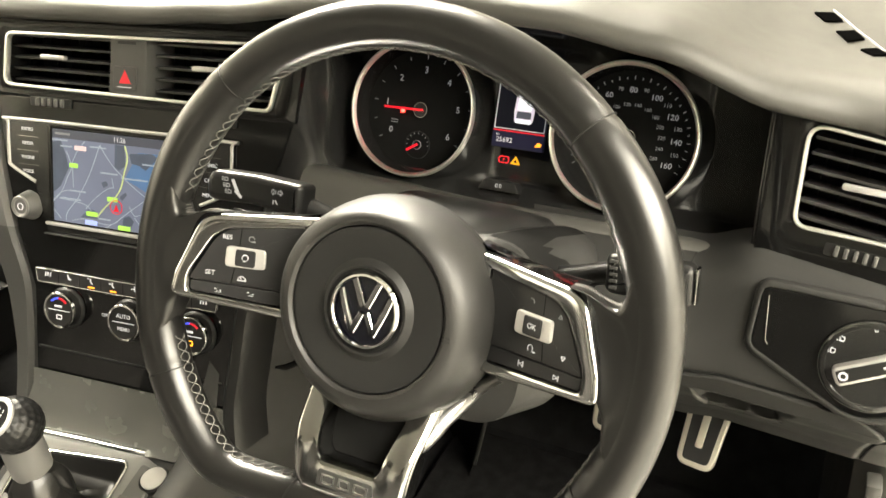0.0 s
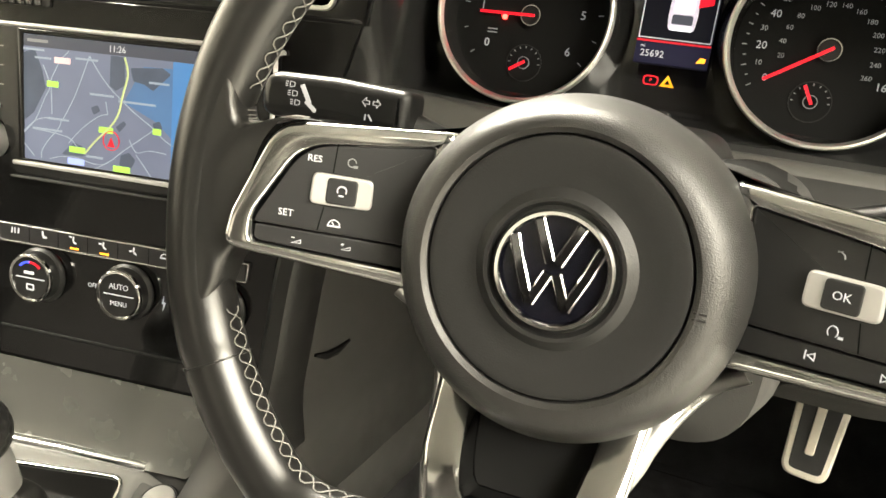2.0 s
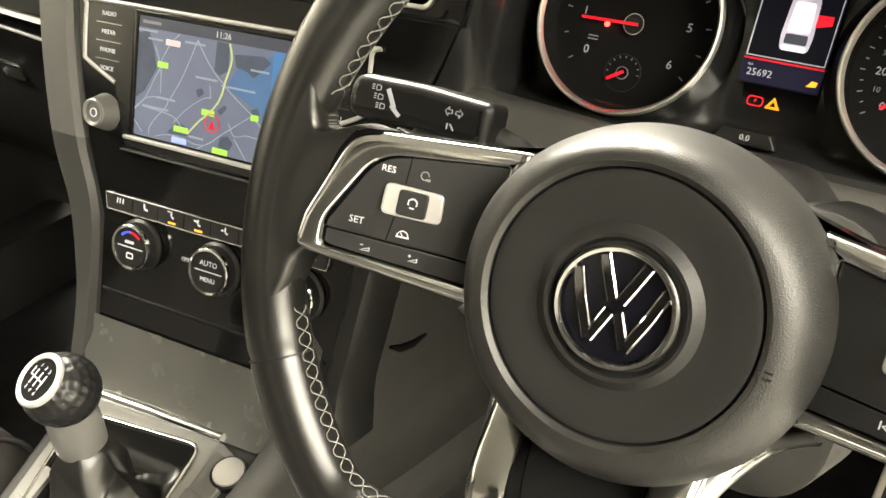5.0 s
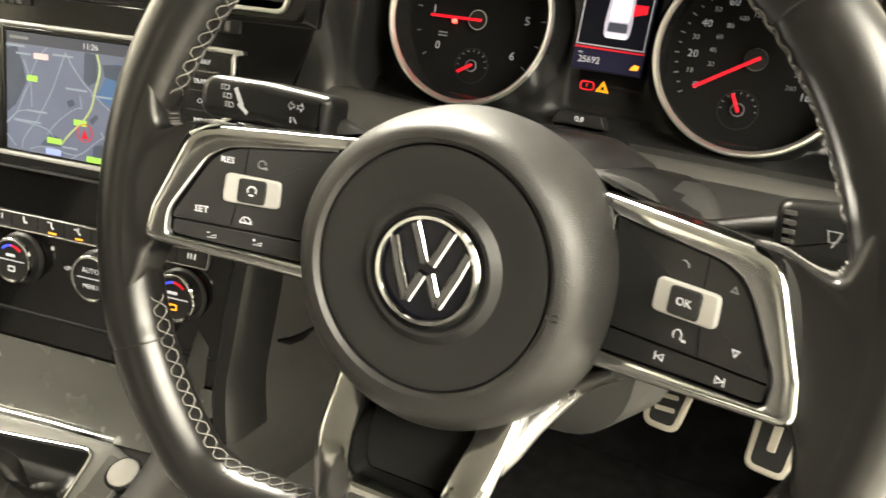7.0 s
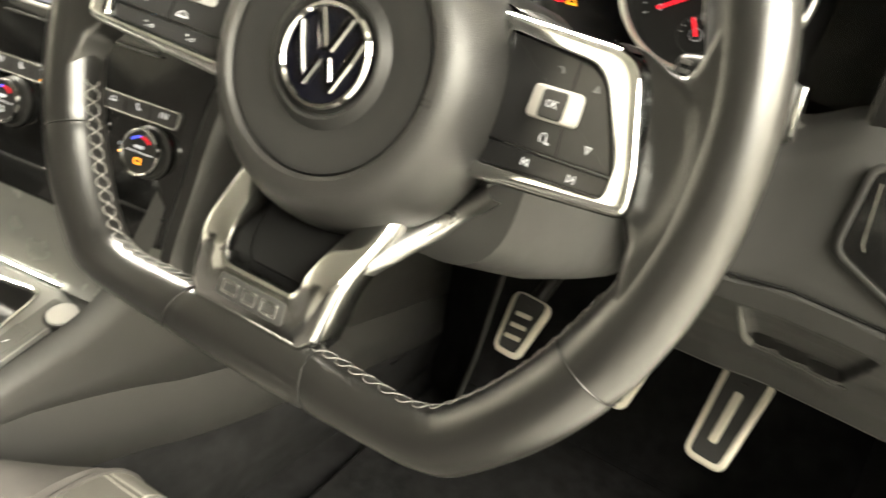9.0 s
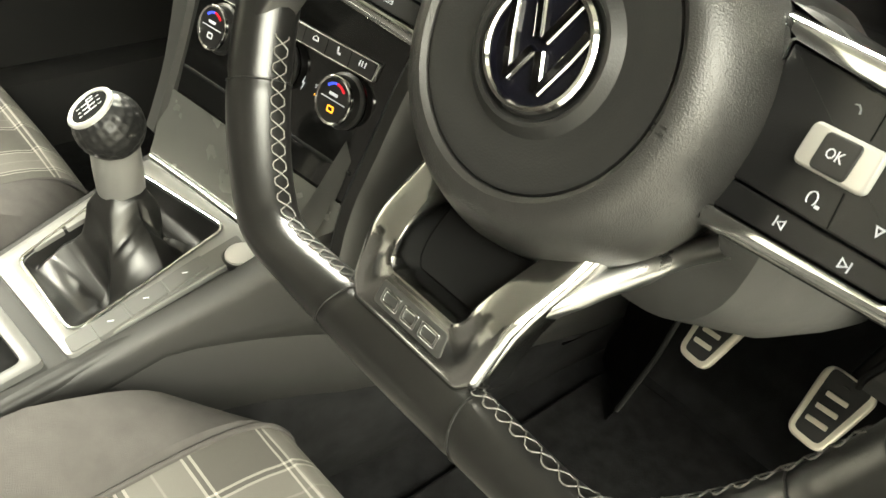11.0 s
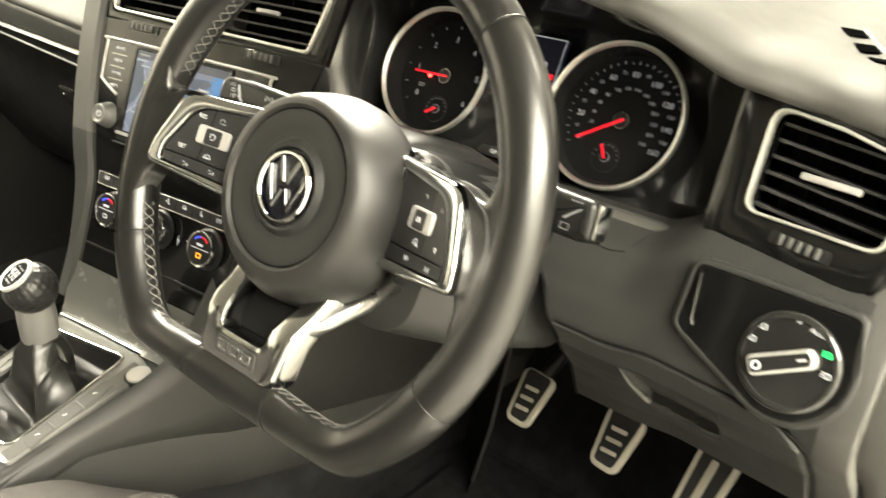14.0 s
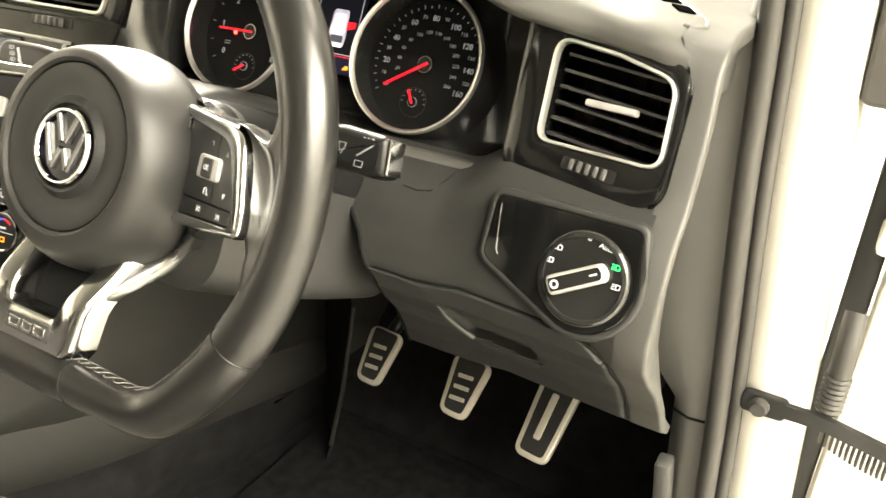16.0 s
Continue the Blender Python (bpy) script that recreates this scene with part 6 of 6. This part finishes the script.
part("arm", tube([(0.130, 0.040, -0.085), (0.105, 0.031, -0.093), (0.05, 0.014, -0.108)], 0.0075, 12), PLASTIC, sr)
part("end_cap", prism(rounded([(0.1778, 0.0530), (0.1800, 0.0308), (0.1818, 0.0316), (0.1800, 0.0526)], 0.0006, 3), -0.089, -0.0725, 0.0008, seg=2), SATIN, sr, "silver end cap")
bm = bmesh.new()
for i in range(5):
    box(0.1300 + 0.0005 * i, 0.0485 - i * 0.0040, -0.0695, 0.0050, 0.0022, 0.0016, 0.0004, bm=bm)
part("ribbed_wheel", bm, BRUSHED, sr, "ribbed interval wheel", smooth=False)
bm = bmesh.new()
q = [(0.1515, 0.0445), (0.1575, 0.0445), (0.1560, 0.0395), (0.1530, 0.0395)]
frame_ring(q, inset(q, 0.0004), 0, 0.0002, bm=bm)
bar(bm, 0.1545, 0.0375, 0.1570, 0.0430, 0.0006, 0, 0.0002)
q = [(0.1655, 0.0360), (0.1715, 0.0360), (0.1715, 0.0320), (0.1655, 0.0320)]
frame_ring(q, inset(q, 0.0004), 0, 0.0002, bm=bm)
for i in range(3):
    bar(bm, 0.168 + i * 0.003, 0.0500, 0.1695 + i * 0.003, 0.0500, 0.0010, 0, 0.0002)
bar(bm, 0.166, 0.0385, 0.176, 0.0465, 0.0010, 0, 0.0002)
part("wiper_marks", bm, DIM_MARK, sr, m=pose(-0.0060, 0, -0.0699), smooth=False)

# ---- fuse box cover ----
cover = thing("fuse_box_cover", pose(0, 0, 0), "dark grey fuse box cover with a moulded handle", "fuse cover")


def scoop(x, k):
    """Depth of the grip hollow at a place of the flap, and the rise of its lip."""
    left, right = 0.1790 + 0.003 * (k - 6.2), 0.2540 - 0.004 * (k - 6.2)
    low = 8.05 + 3.5 * (x - 0.185)
    soft = lambda v, w: max(0, min(1, v / w))
    inside = soft(x - left, 0.006) * soft(right - x, 0.004) * soft(k - 6.15, 0.12) * soft(low - k, 0.10)
    lip = soft(x - left - 0.002, 0.008) * soft(right - x + 0.002, 0.006) * math.exp(-((k - low - 0.18) / 0.22) ** 2)
    return inside * (0.0060 + 0.0030 * max(0, (k - 6.2) / 1.8)) - 0.0035 * lip


bm = bmesh.new()
grid = []
for i in range(91):
    col = []
    for j in range(71):
        k = 5.05 + 4.75 * j / 70
        x0, x1 = along(EDGE, k)[0] + 0.003, 0.3115
        x = x0 + (x1 - x0) * i / 90
        top = 5.0 + 1.6 * (x - 0.12) + 0.9 * max(0, (x - 0.285) / 0.027) ** 2
        k = max(k, top)
        edge_drop = 0.003 * (max(0, 1 - (x1 - x) / 0.003) + max(0, 1 - (k - top) / 0.08))
        col.append(bm.verts.new(on_low(x, k) + Vector((0, -0.0030 + min(0.004, edge_drop) + scoop(x, k), -0.001))))
    grid.append(col)
for i in range(90):
    for j in range(70):
        q = [grid[i][j], grid[i][j + 1], grid[i + 1][j + 1], grid[i + 1][j]]
        if (q[0].co - q[2].co).length > 1e-5 and (q[0].co - q[1].co).length > 1e-6 and (q[3].co - q[2].co).length > 1e-6:
            bm.faces.new(q)
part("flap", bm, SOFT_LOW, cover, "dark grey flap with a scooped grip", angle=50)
lift = Vector((0, -0.0052, 0))
part("handle_lip", tube([on_low(x, 8.18 + 3.5 * (x - 0.185)) + lift for x in (0.186, 0.200, 0.220, 0.240, 0.249)], [0.0026, 0.0024, 0.0022, 0.0022, 0.0010], 8), SOFT_LOW, cover, "moulded handle lip")
# painted highlight: handle edge paler than the flap it belongs to
part("handle_side", tube([on_low(0.1795, 6.25) + lift * 0.6, on_low(0.1815, 7.0) + lift * 0.8, on_low(0.1845, 7.9) + lift, on_low(0.190, 8.2) + lift], [0.0008, 0.0018, 0.0024, 0.0026], 8), SOFT, cover, "edge of the handle, lightened as if lit")
part("seam_line", tube([on_low(x, 5.0 + 1.6 * (x - 0.12)) + Vector((0, -0.0006, 0)) for x in (0.128, 0.16, 0.20, 0.25, 0.285)], 0.0009, 6), DARK, cover)
part("seam_line", tube(smooth_path([on_low(0.285, 5.3) + Vector((0, -0.001, 0)), on_low(0.306, 5.75) + Vector((0, -0.0012, 0)), on_low(0.3135, 6.6) + Vector((0, -0.0012, 0)), on_low(0.3138, 8.2) + Vector((0, -0.0012, 0)), on_low(0.3138, 9.8) + Vector((0, -0.0012, 0))], 4), 0.0009, 6), DARK, cover)

# ---- centre console ----
con = thing("centre_console", CONSOLE, "dark grey centre console with a silver gear plate", "centre console")
TOP = [(-0.190, 0.020), (-0.176, 0.046), (-0.030, 0.062), (0.006, 0.048), (0.012, 0.020), (0.026, -0.160), (0.030, -0.55), (-0.128, -0.55), (-0.131, -0.165)]


def toward(poly, c, q):
    """Where the line from c to q leaves a polygon."""
    best, d = None, Vector(q) - Vector(c)
    for i in range(len(poly)):
        a, e = Vector(poly[i - 1]), Vector(poly[i]) - Vector(poly[i - 1])
        den = d.x * e.y - d.y * e.x
        if abs(den) < 1e-12:
            continue
        w = a - Vector(c)
        t, u = (w.x * e.y - w.y * e.x) / den, (w.x * d.y - w.y * d.x) / den
        if t > 0 and -0.001 <= u <= 1.001 and (best is None or t < best):
            best = t
    p = Vector(c) + d * (best or 0.5)
    return (p.x, p.y)


BOOT = [(-0.153, -0.017), (-0.038, 0.006), (-0.0275, -0.040), (-0.006, -0.134), (-0.106, -0.136)]
edge = []
for (ax, ay), (bx, by) in zip(TOP, TOP[1:] + TOP[:1]):
    k = max(2, int(math.hypot(bx - ax, by - ay) / 0.012))
    edge += [(ax + (bx - ax) * i / k, ay + (by - ay) * i / k) for i in range(k)]
hole = [toward(inset(rounded(BOOT, 0.010, 4), -0.002), (-0.066, -0.064), q) for q in edge]
part("shell", frame_ring(edge, hole, -0.30, -0.004, wide=0.006), CONSOLE_GREY, con, "dark grey console shell")
PLATE = [(-0.168, 0.000), (-0.024, 0.018), (0.001, 0.012), (0.0145, -0.146), (-0.119, -0.156)]
plate = part("gear_plate", frame_ring(rounded(PLATE, [0.004, 0.004, 0.008, 0.006, 0.006], 4), rounded(BOOT, 0.010, 4), -0.006, 0.0008, bevel=0.001), PLATE_SILVER, con, "silver gear plate")
part("key_panel", prism(rounded([(-0.0235, 0.0100), (-0.0005, 0.0080), (0.0132, -0.1420), (-0.0035, -0.1420)], 0.003, 3), -0.001, 0.0016, 0.0006), KEY_GREY, con, "dark grey key panel beside the gear lever")
part("plate_rim", frame_ring(inset(rounded(BOOT, 0.010, 4), -0.003), rounded(BOOT, 0.010, 4), 0.0, 0.003, bevel=0.0012), SATIN, con, "bright rim round the gaiter")
to_console = CONSOLE.inverted() @ STACK
APR = []
for i in range(13):
    k = i / 12
    a, b = to_console @ Vector((-0.122 + k * 0.250, -0.068, 0.0015)), to_console @ Vector((-0.122 + k * 0.250, -0.086, 0.0015))
    e = Vector((-0.170 + k * 0.176, 0.001 + 0.022 * k, 0.0008))
    sag = Vector((0, 0, -0.004))
    APR.append([a, b] + [b.lerp(e, n / 6) + sag * math.sin(math.pi * n / 6) for n in range(1, 6)] + [e])
part("apron", loft(APR), APRON, con, "glossy grey metal apron below the fascia", angle=60)
part("apron_line", tube([(-0.166, 0.003, 0.002), (-0.10, 0.0125, 0.002), (-0.026, 0.021, 0.002)], 0.0046, 12), SATIN, con, "bright edge")
# rear tray
tray = part("tray_frame", frame_ring(rounded([(-0.125, -0.170), (0.008, -0.160), (0.016, -0.290), (-0.112, -0.290)], 0.006, 4), rounded([(-0.112, -0.182), (-0.002, -0.172), (0.004, -0.280), (-0.104, -0.280)], 0.006, 4), -0.02, 0.002, bevel=0.001), TRIM, con, "silver tray frame")
part("tray_floor", prism(rounded([(-0.112, -0.182), (-0.002, -0.172), (0.004, -0.280), (-0.104, -0.280)], 0.006, 4), -0.008, -0.0030), DARK, con)
part("tray_roller", tube([(-0.098, -0.21, 0.0), (-0.012, -0.20, 0.0)], 0.008, 12), SATIN, con, "bright roller edge")
# keys beside the gear lever
for i, (y0, y1, t) in enumerate(((-0.026, -0.062, 1), (-0.064, -0.094, 2), (-0.096, -0.122, 1))):
    q = [(-0.0195 + 0.17 * -(y + 0.026) + dx, y) for y, dx in ((y0, 0), (y1, 0), (y1, 0.0165), (y0, 0.0165))]
    kb = part("console_key", prism(rounded(q, 0.0015, 3), -0.002, 0.0028, 0.0006), KEY_GREY, con, "dark console key")
    cx, cy = sum(p[0] for p in q) / 4, sum(p[1] for p in q) / 4
    part("key_mark", bar(bmesh.new(), cx - 0.001, cy - 0.002, cx + 0.001, cy + 0.002, 0.0010, 0.0026, 0.0031), WHITE_MARK, kb)
for i, (y0, y1) in enumerate(((-0.066, -0.094), (-0.097, -0.125))):
    q = [(-0.140 + 0.24 * -(y + 0.06) + dx, y) for y, dx in ((y0, 0), (y1, 0), (y1, 0.014), (y0, 0.014))]
    part("console_key", prism(rounded(q, 0.0015, 3), -0.002, 0.0022, 0.0006), PLATE_SILVER, con, "silver console key")

start = thing("start_button", CONSOLE @ pose(0, 0, 0), "round silver engine start button", "start button")
part("collar", lathe([(0.0150, -0.004), (0.0150, 0.0016), (0.0138, 0.0024), (0.0126, 0.0018)], 40), PLASTIC, start)
part("cap", lathe([(0.0126, 0.001), (0.0124, 0.0034), (0.0110, 0.0042), (0.0, 0.0044)], 40), SILVER, start, "silver cap")

# ---- gear lever ----
gear = thing("gear_lever", pose(-0.378, -0.020, 0.515), "gear lever with dimpled black ball knob and leather gaiter", "gear lever")
LEAN = pose(0, 0, 0, -2, 2, 0)
inv = gear.matrix_world.inverted() @ CONSOLE
rows = []
base = rounded(BOOT, 0.010, 10)
PROFILE = [(0.0, 1.0, 0.000, 0.0), (0.08, 0.96, -0.002, 0.01), (0.20, 0.87, -0.007, 0.05), (0.34, 0.74, -0.006, 0.12), (0.46, 0.64, 0.004, 0.18), (0.56, 0.57, 0.014, 0.20), (0.70, 0.50, 0.030, 0.18), (0.84, 0.43, 0.048, 0.12), (0.93, 0.35, 0.059, 0.05), (1.0, 0.28, 0.066, 0.0)]
for j in range(41):
    t = j / 40
    s, dz, amp = along(PROFILE, t)
    row = []
    for i, (x, y) in enumerate(base):
        p = inv @ Vector((x, y, -0.001))
        ang, far = math.atan2(p.y, p.x), math.hypot(p.x, p.y)
        r = far * s * (1 - t) + 0.066 * s * t
        fold = amp * (0.85 * math.sin(3 * ang + 3.2 * t + 0.6) + 0.6 * math.sin(7 * ang - 5.0 * t + 1.3) + 0.3 * math.sin(11 * ang + 4 * t))
        wave = 0.004 * math.sin(14 * t + 2 * ang) * math.sin(math.pi * t)
        row.append((math.cos(ang) * r * (1 + fold), math.sin(ang) * r * (1 + fold), p.z * (1 - t) + dz + wave + amp * 0.07 * math.sin(4 * ang + 2.2 - t)))
    rows.append(row)
part("gaiter", loft(rows, closed=True), GAITER, gear, "folded black leather gaiter", angle=170)
part("collar", lathe([(0.0170, 0.058), (0.0185, 0.064), (0.0190, 0.085), (0.0185, 0.104), (0.0150, 0.108)], 36), PLATE_SILVER, gear, "satin silver collar")
bm = bmesh.new()
bmesh.ops.create_icosphere(bm, subdivisions=5, radius=0.0262)
dots = []
for i in range(170):
    zz = 1 - 2 * (i + 0.5) / 170
    th = i * 2.399963
    dots.append(Vector((math.sqrt(1 - zz * zz) * math.cos(th), math.sqrt(1 - zz * zz) * math.sin(th), zz)))
CAP = Vector((-0.10, -0.54, 0.83)).normalized()
for v in bm.verts:
    n = v.co.normalized()
    dd = max(n.dot(q) for q in dots)
    a = math.acos(min(1, dd))
    if a < 0.115:
        v.co -= n * 0.0011 * (1 - (a / 0.115) ** 2)
    k = n.dot(CAP)
    if k > 0.74:
        v.co -= CAP * (v.co.dot(CAP) - 0.0262 * 0.74)
ball = part("knob", bm, PLASTIC, gear, "dimpled black ball knob", m=pose(0.007, -0.004, 0.126))
capm = Matrix.Translation(CAP * 0.0262 * 0.74) @ CAP.to_track_quat("Z", "Y").to_matrix().to_4x4()
part("cap_ring", lathe([(0.0192, -0.001), (0.0194, 0.0014), (0.0180, 0.0026), (0.0158, 0.0024), (0.0150, 0.0010)], 40), SILVER, ball, "chrome ring", m=capm)
cap = part("cap_face", lathe([(0.0152, 0.0014), (0.0, 0.0020)], 36), DARK, ball, "black shift pattern plate", m=capm)
bm = bmesh.new()
for x in (-0.0055, 0.0, 0.0055):
    bar(bm, x, -0.0055, x, 0.0055, 0.0009, 0.0019, 0.0023)
bar(bm, -0.0055, 0, 0.0055, 0, 0.0009, 0.0019, 0.0023), bar(bm, -0.0095, 0, -0.0095, 0.0055, 0.0009, 0.0019, 0.0023), bar(bm, -0.0095, 0, -0.0055, 0, 0.0009, 0.0019, 0.0023)
# printed pattern and digits glow a little instead of catching light
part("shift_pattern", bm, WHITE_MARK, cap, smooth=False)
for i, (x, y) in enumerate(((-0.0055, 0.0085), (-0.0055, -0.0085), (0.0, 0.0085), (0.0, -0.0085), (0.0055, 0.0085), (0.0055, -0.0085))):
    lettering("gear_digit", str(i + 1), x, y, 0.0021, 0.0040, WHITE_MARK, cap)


# ---- pedals ----
def pedal(name, m, w0, w1, h, ribs, label, long=False):
    p = thing(name, m, label, "pedal", "foot pedals")
    o = rounded([(-w1 / 2, -h / 2), (w1 / 2, -h / 2), (w0 / 2, h / 2), (-w0 / 2, h / 2)], 0.014, 6)
    part("plate", prism(o, -0.006, 0.0, 0.0025), ALU, p, "brushed steel plate")
    i = [(x, y + 0.0045 if y > 0 else y) for x, y in inset(o, 0.0068)]
    part("pad", prism(i, -0.001, 0.0012, 0.0006), RUBBER, p, "black rubber pad")
    for k in range(ribs):
        if long:
            part("rib", prism(rounded(rect(-0.005, -h * 0.28, 0.004, h * 0.24), 0.003, 4), 0.001, 0.0026, 0.0008), ALU, p, "bright steel rib")
        else:
            y = -h * 0.30 + (k + 0.5) * h * 0.56 / ribs
            part("rib", prism(rounded([(-w1 * 0.27, y - 0.0030), (w1 * 0.29, y - 0.0012), (w1 * 0.27, y + 0.0040), (-w1 * 0.29, y + 0.0022)], 0.0016, 3), 0.001, 0.0030, 0.0008), ALU, p, "bright steel rib")
    part("arm", tube([(0, h * 0.3, -0.006), (0.0, h * 0.5 + 0.05, -0.035), (0, h * 0.5 + 0.14, -0.03)], 0.009, 12), PLASTIC, p)
    return p


pedal("clutch_pedal", pose(-0.0565, 0.43, 0.434, 52, 0, -6), 0.054, 0.036, 0.074, 3, "steel clutch pedal with rubber inserts")
pedal("brake_pedal", pose(0.0695, 0.43, 0.4365, 52, 0, -6), 0.056, 0.038, 0.076, 3, "steel brake pedal with rubber inserts")
pedal("accelerator_pedal", pose(0.182, 0.432, 0.441, 48, 0, -8), 0.054, 0.044, 0.110, 1, "long steel accelerator pedal with a slotted rubber insert", True)

# ---- floor mat ----
mat = part("floor_mat", prism(rounded(rect(-0.18, -0.10, 0.33, 0.50), 0.05, 6), 0, 0.012, 0.004), MAT, m=pose(0, 0, 0.236))
tagged(mat, "black carpet floor mat in the driver's footwell", "floor mat")


# ---- seats ----
def seat(x, label):
    s = thing("front_seat", pose(x, 0.0, 0.268), label, "car seat", "front seats")

    def skin(bm_rows, name, mt, lab):
        bm = bmesh.new()
        uvl = bm.loops.layers.uv.new("UVMap")
        grid = [[bm.verts.new(p) for p in r] for r in bm_rows]
        us = [0.0]
        for i in range(1, len(bm_rows[0])):
            us.append(us[-1] + (Vector(bm_rows[0][i]) - Vector(bm_rows[0][i - 1])).length)
        vs = [0.0]
        for i in range(1, len(bm_rows)):
            vs.append(vs[-1] + (Vector(bm_rows[i][len(us) // 2]) - Vector(bm_rows[i - 1][len(us) // 2])).length)
        for r in range(1, len(grid)):
            for c in range(1, len(us)):
                f = bm.faces.new((grid[r - 1][c - 1], grid[r - 1][c], grid[r][c], grid[r][c - 1]))
                for l, (rr, cc) in zip(f.loops, ((r - 1, c - 1), (r - 1, c), (r, c), (r, c - 1))):
                    l[uvl].uv = (us[cc], vs[rr])
        return part(name, bm, mt, s, lab)

    side = [(-0.02, -0.03), (0.000, 0.10), (0.005, 0.18), (-0.010, 0.225), (-0.045, 0.247), (-0.12, 0.250), (-0.25, 0.240), (-0.40, 0.225), (-0.52, 0.215)]
    prof = smooth_path([(0, y, z) for y, z in side], 4)
    skin([[(0.155 * k, p.y + 0.004 * (1 - k * k), p.z - 0.010 * (p.y < -0.03) * (1 - k * k)) for k in (-1, -0.8, -0.4, 0, 0.4, 0.8, 1)] for p in prof], "cushion", TARTAN, "tartan cloth cushion")
    for d in (-1, 1):
        rows = []
        for p in prof:
            g = max(0, min(1, (-p.y - 0.02) / 0.14))
            rows.append([(d * a, p.y + b, p.z + c) for a, b, c in ((0.153, 0.0, -0.006), (0.160, -0.006 * (1 - g), 0.004 * (1 - g) + 0.010 * g), (0.185, -0.02 * (1 - g), 0.034 * g), (0.215, -0.04 * (1 - g), 0.040 * g), (0.240, -0.06 * (1 - g), 0.020 * g - 0.02), (0.250, -0.08 * (1 - g), -0.06), (0.245, -0.08 * (1 - g), -0.20))])
        part("bolster", loft(rows), FABRIC, s, "plain grey side bolster")
        part("piping", tube([(d * 0.154, p.y, p.z + 0.000) for p in prof], 0.0025, 6), FABRIC, s)
    rows = []
    for p, w, d in (((0, -0.50, 0.20), 0.25, 0.09), ((0, -0.56, 0.36), 0.26, 0.10), ((0, -0.64, 0.56), 0.25, 0.10), ((0, -0.71, 0.74), 0.21, 0.08), ((0, -0.73, 0.82), 0.15, 0.06)):
        rows.append([(x, p[1] + y - d * 0.5, p[2]) for x, y in rounded([(-w, -d), (w, -d), (w, d * 0.6), (w * 0.6, d * 0.2), (-w * 0.6, d * 0.2), (-w, d * 0.6)], 0.05, 4)])
    part("backrest", loft(rows, closed=True, caps=True), FABRIC, s, "grey cloth backrest")
    part("headrest", box(0, -0.78, 0.93, 0.26, 0.10, 0.17, 0.04, seg=4), FABRIC, s, "grey headrest")
    part("seat_base", box(0, -0.28, 0.06, 0.44, 0.42, 0.12, 0.02), PLASTIC, s)
    return s


seat(-0.005, "driver's seat with grey tartan cushion and plain bolsters")
seat(-0.674, "passenger seat with grey tartan cushion and plain bolsters")
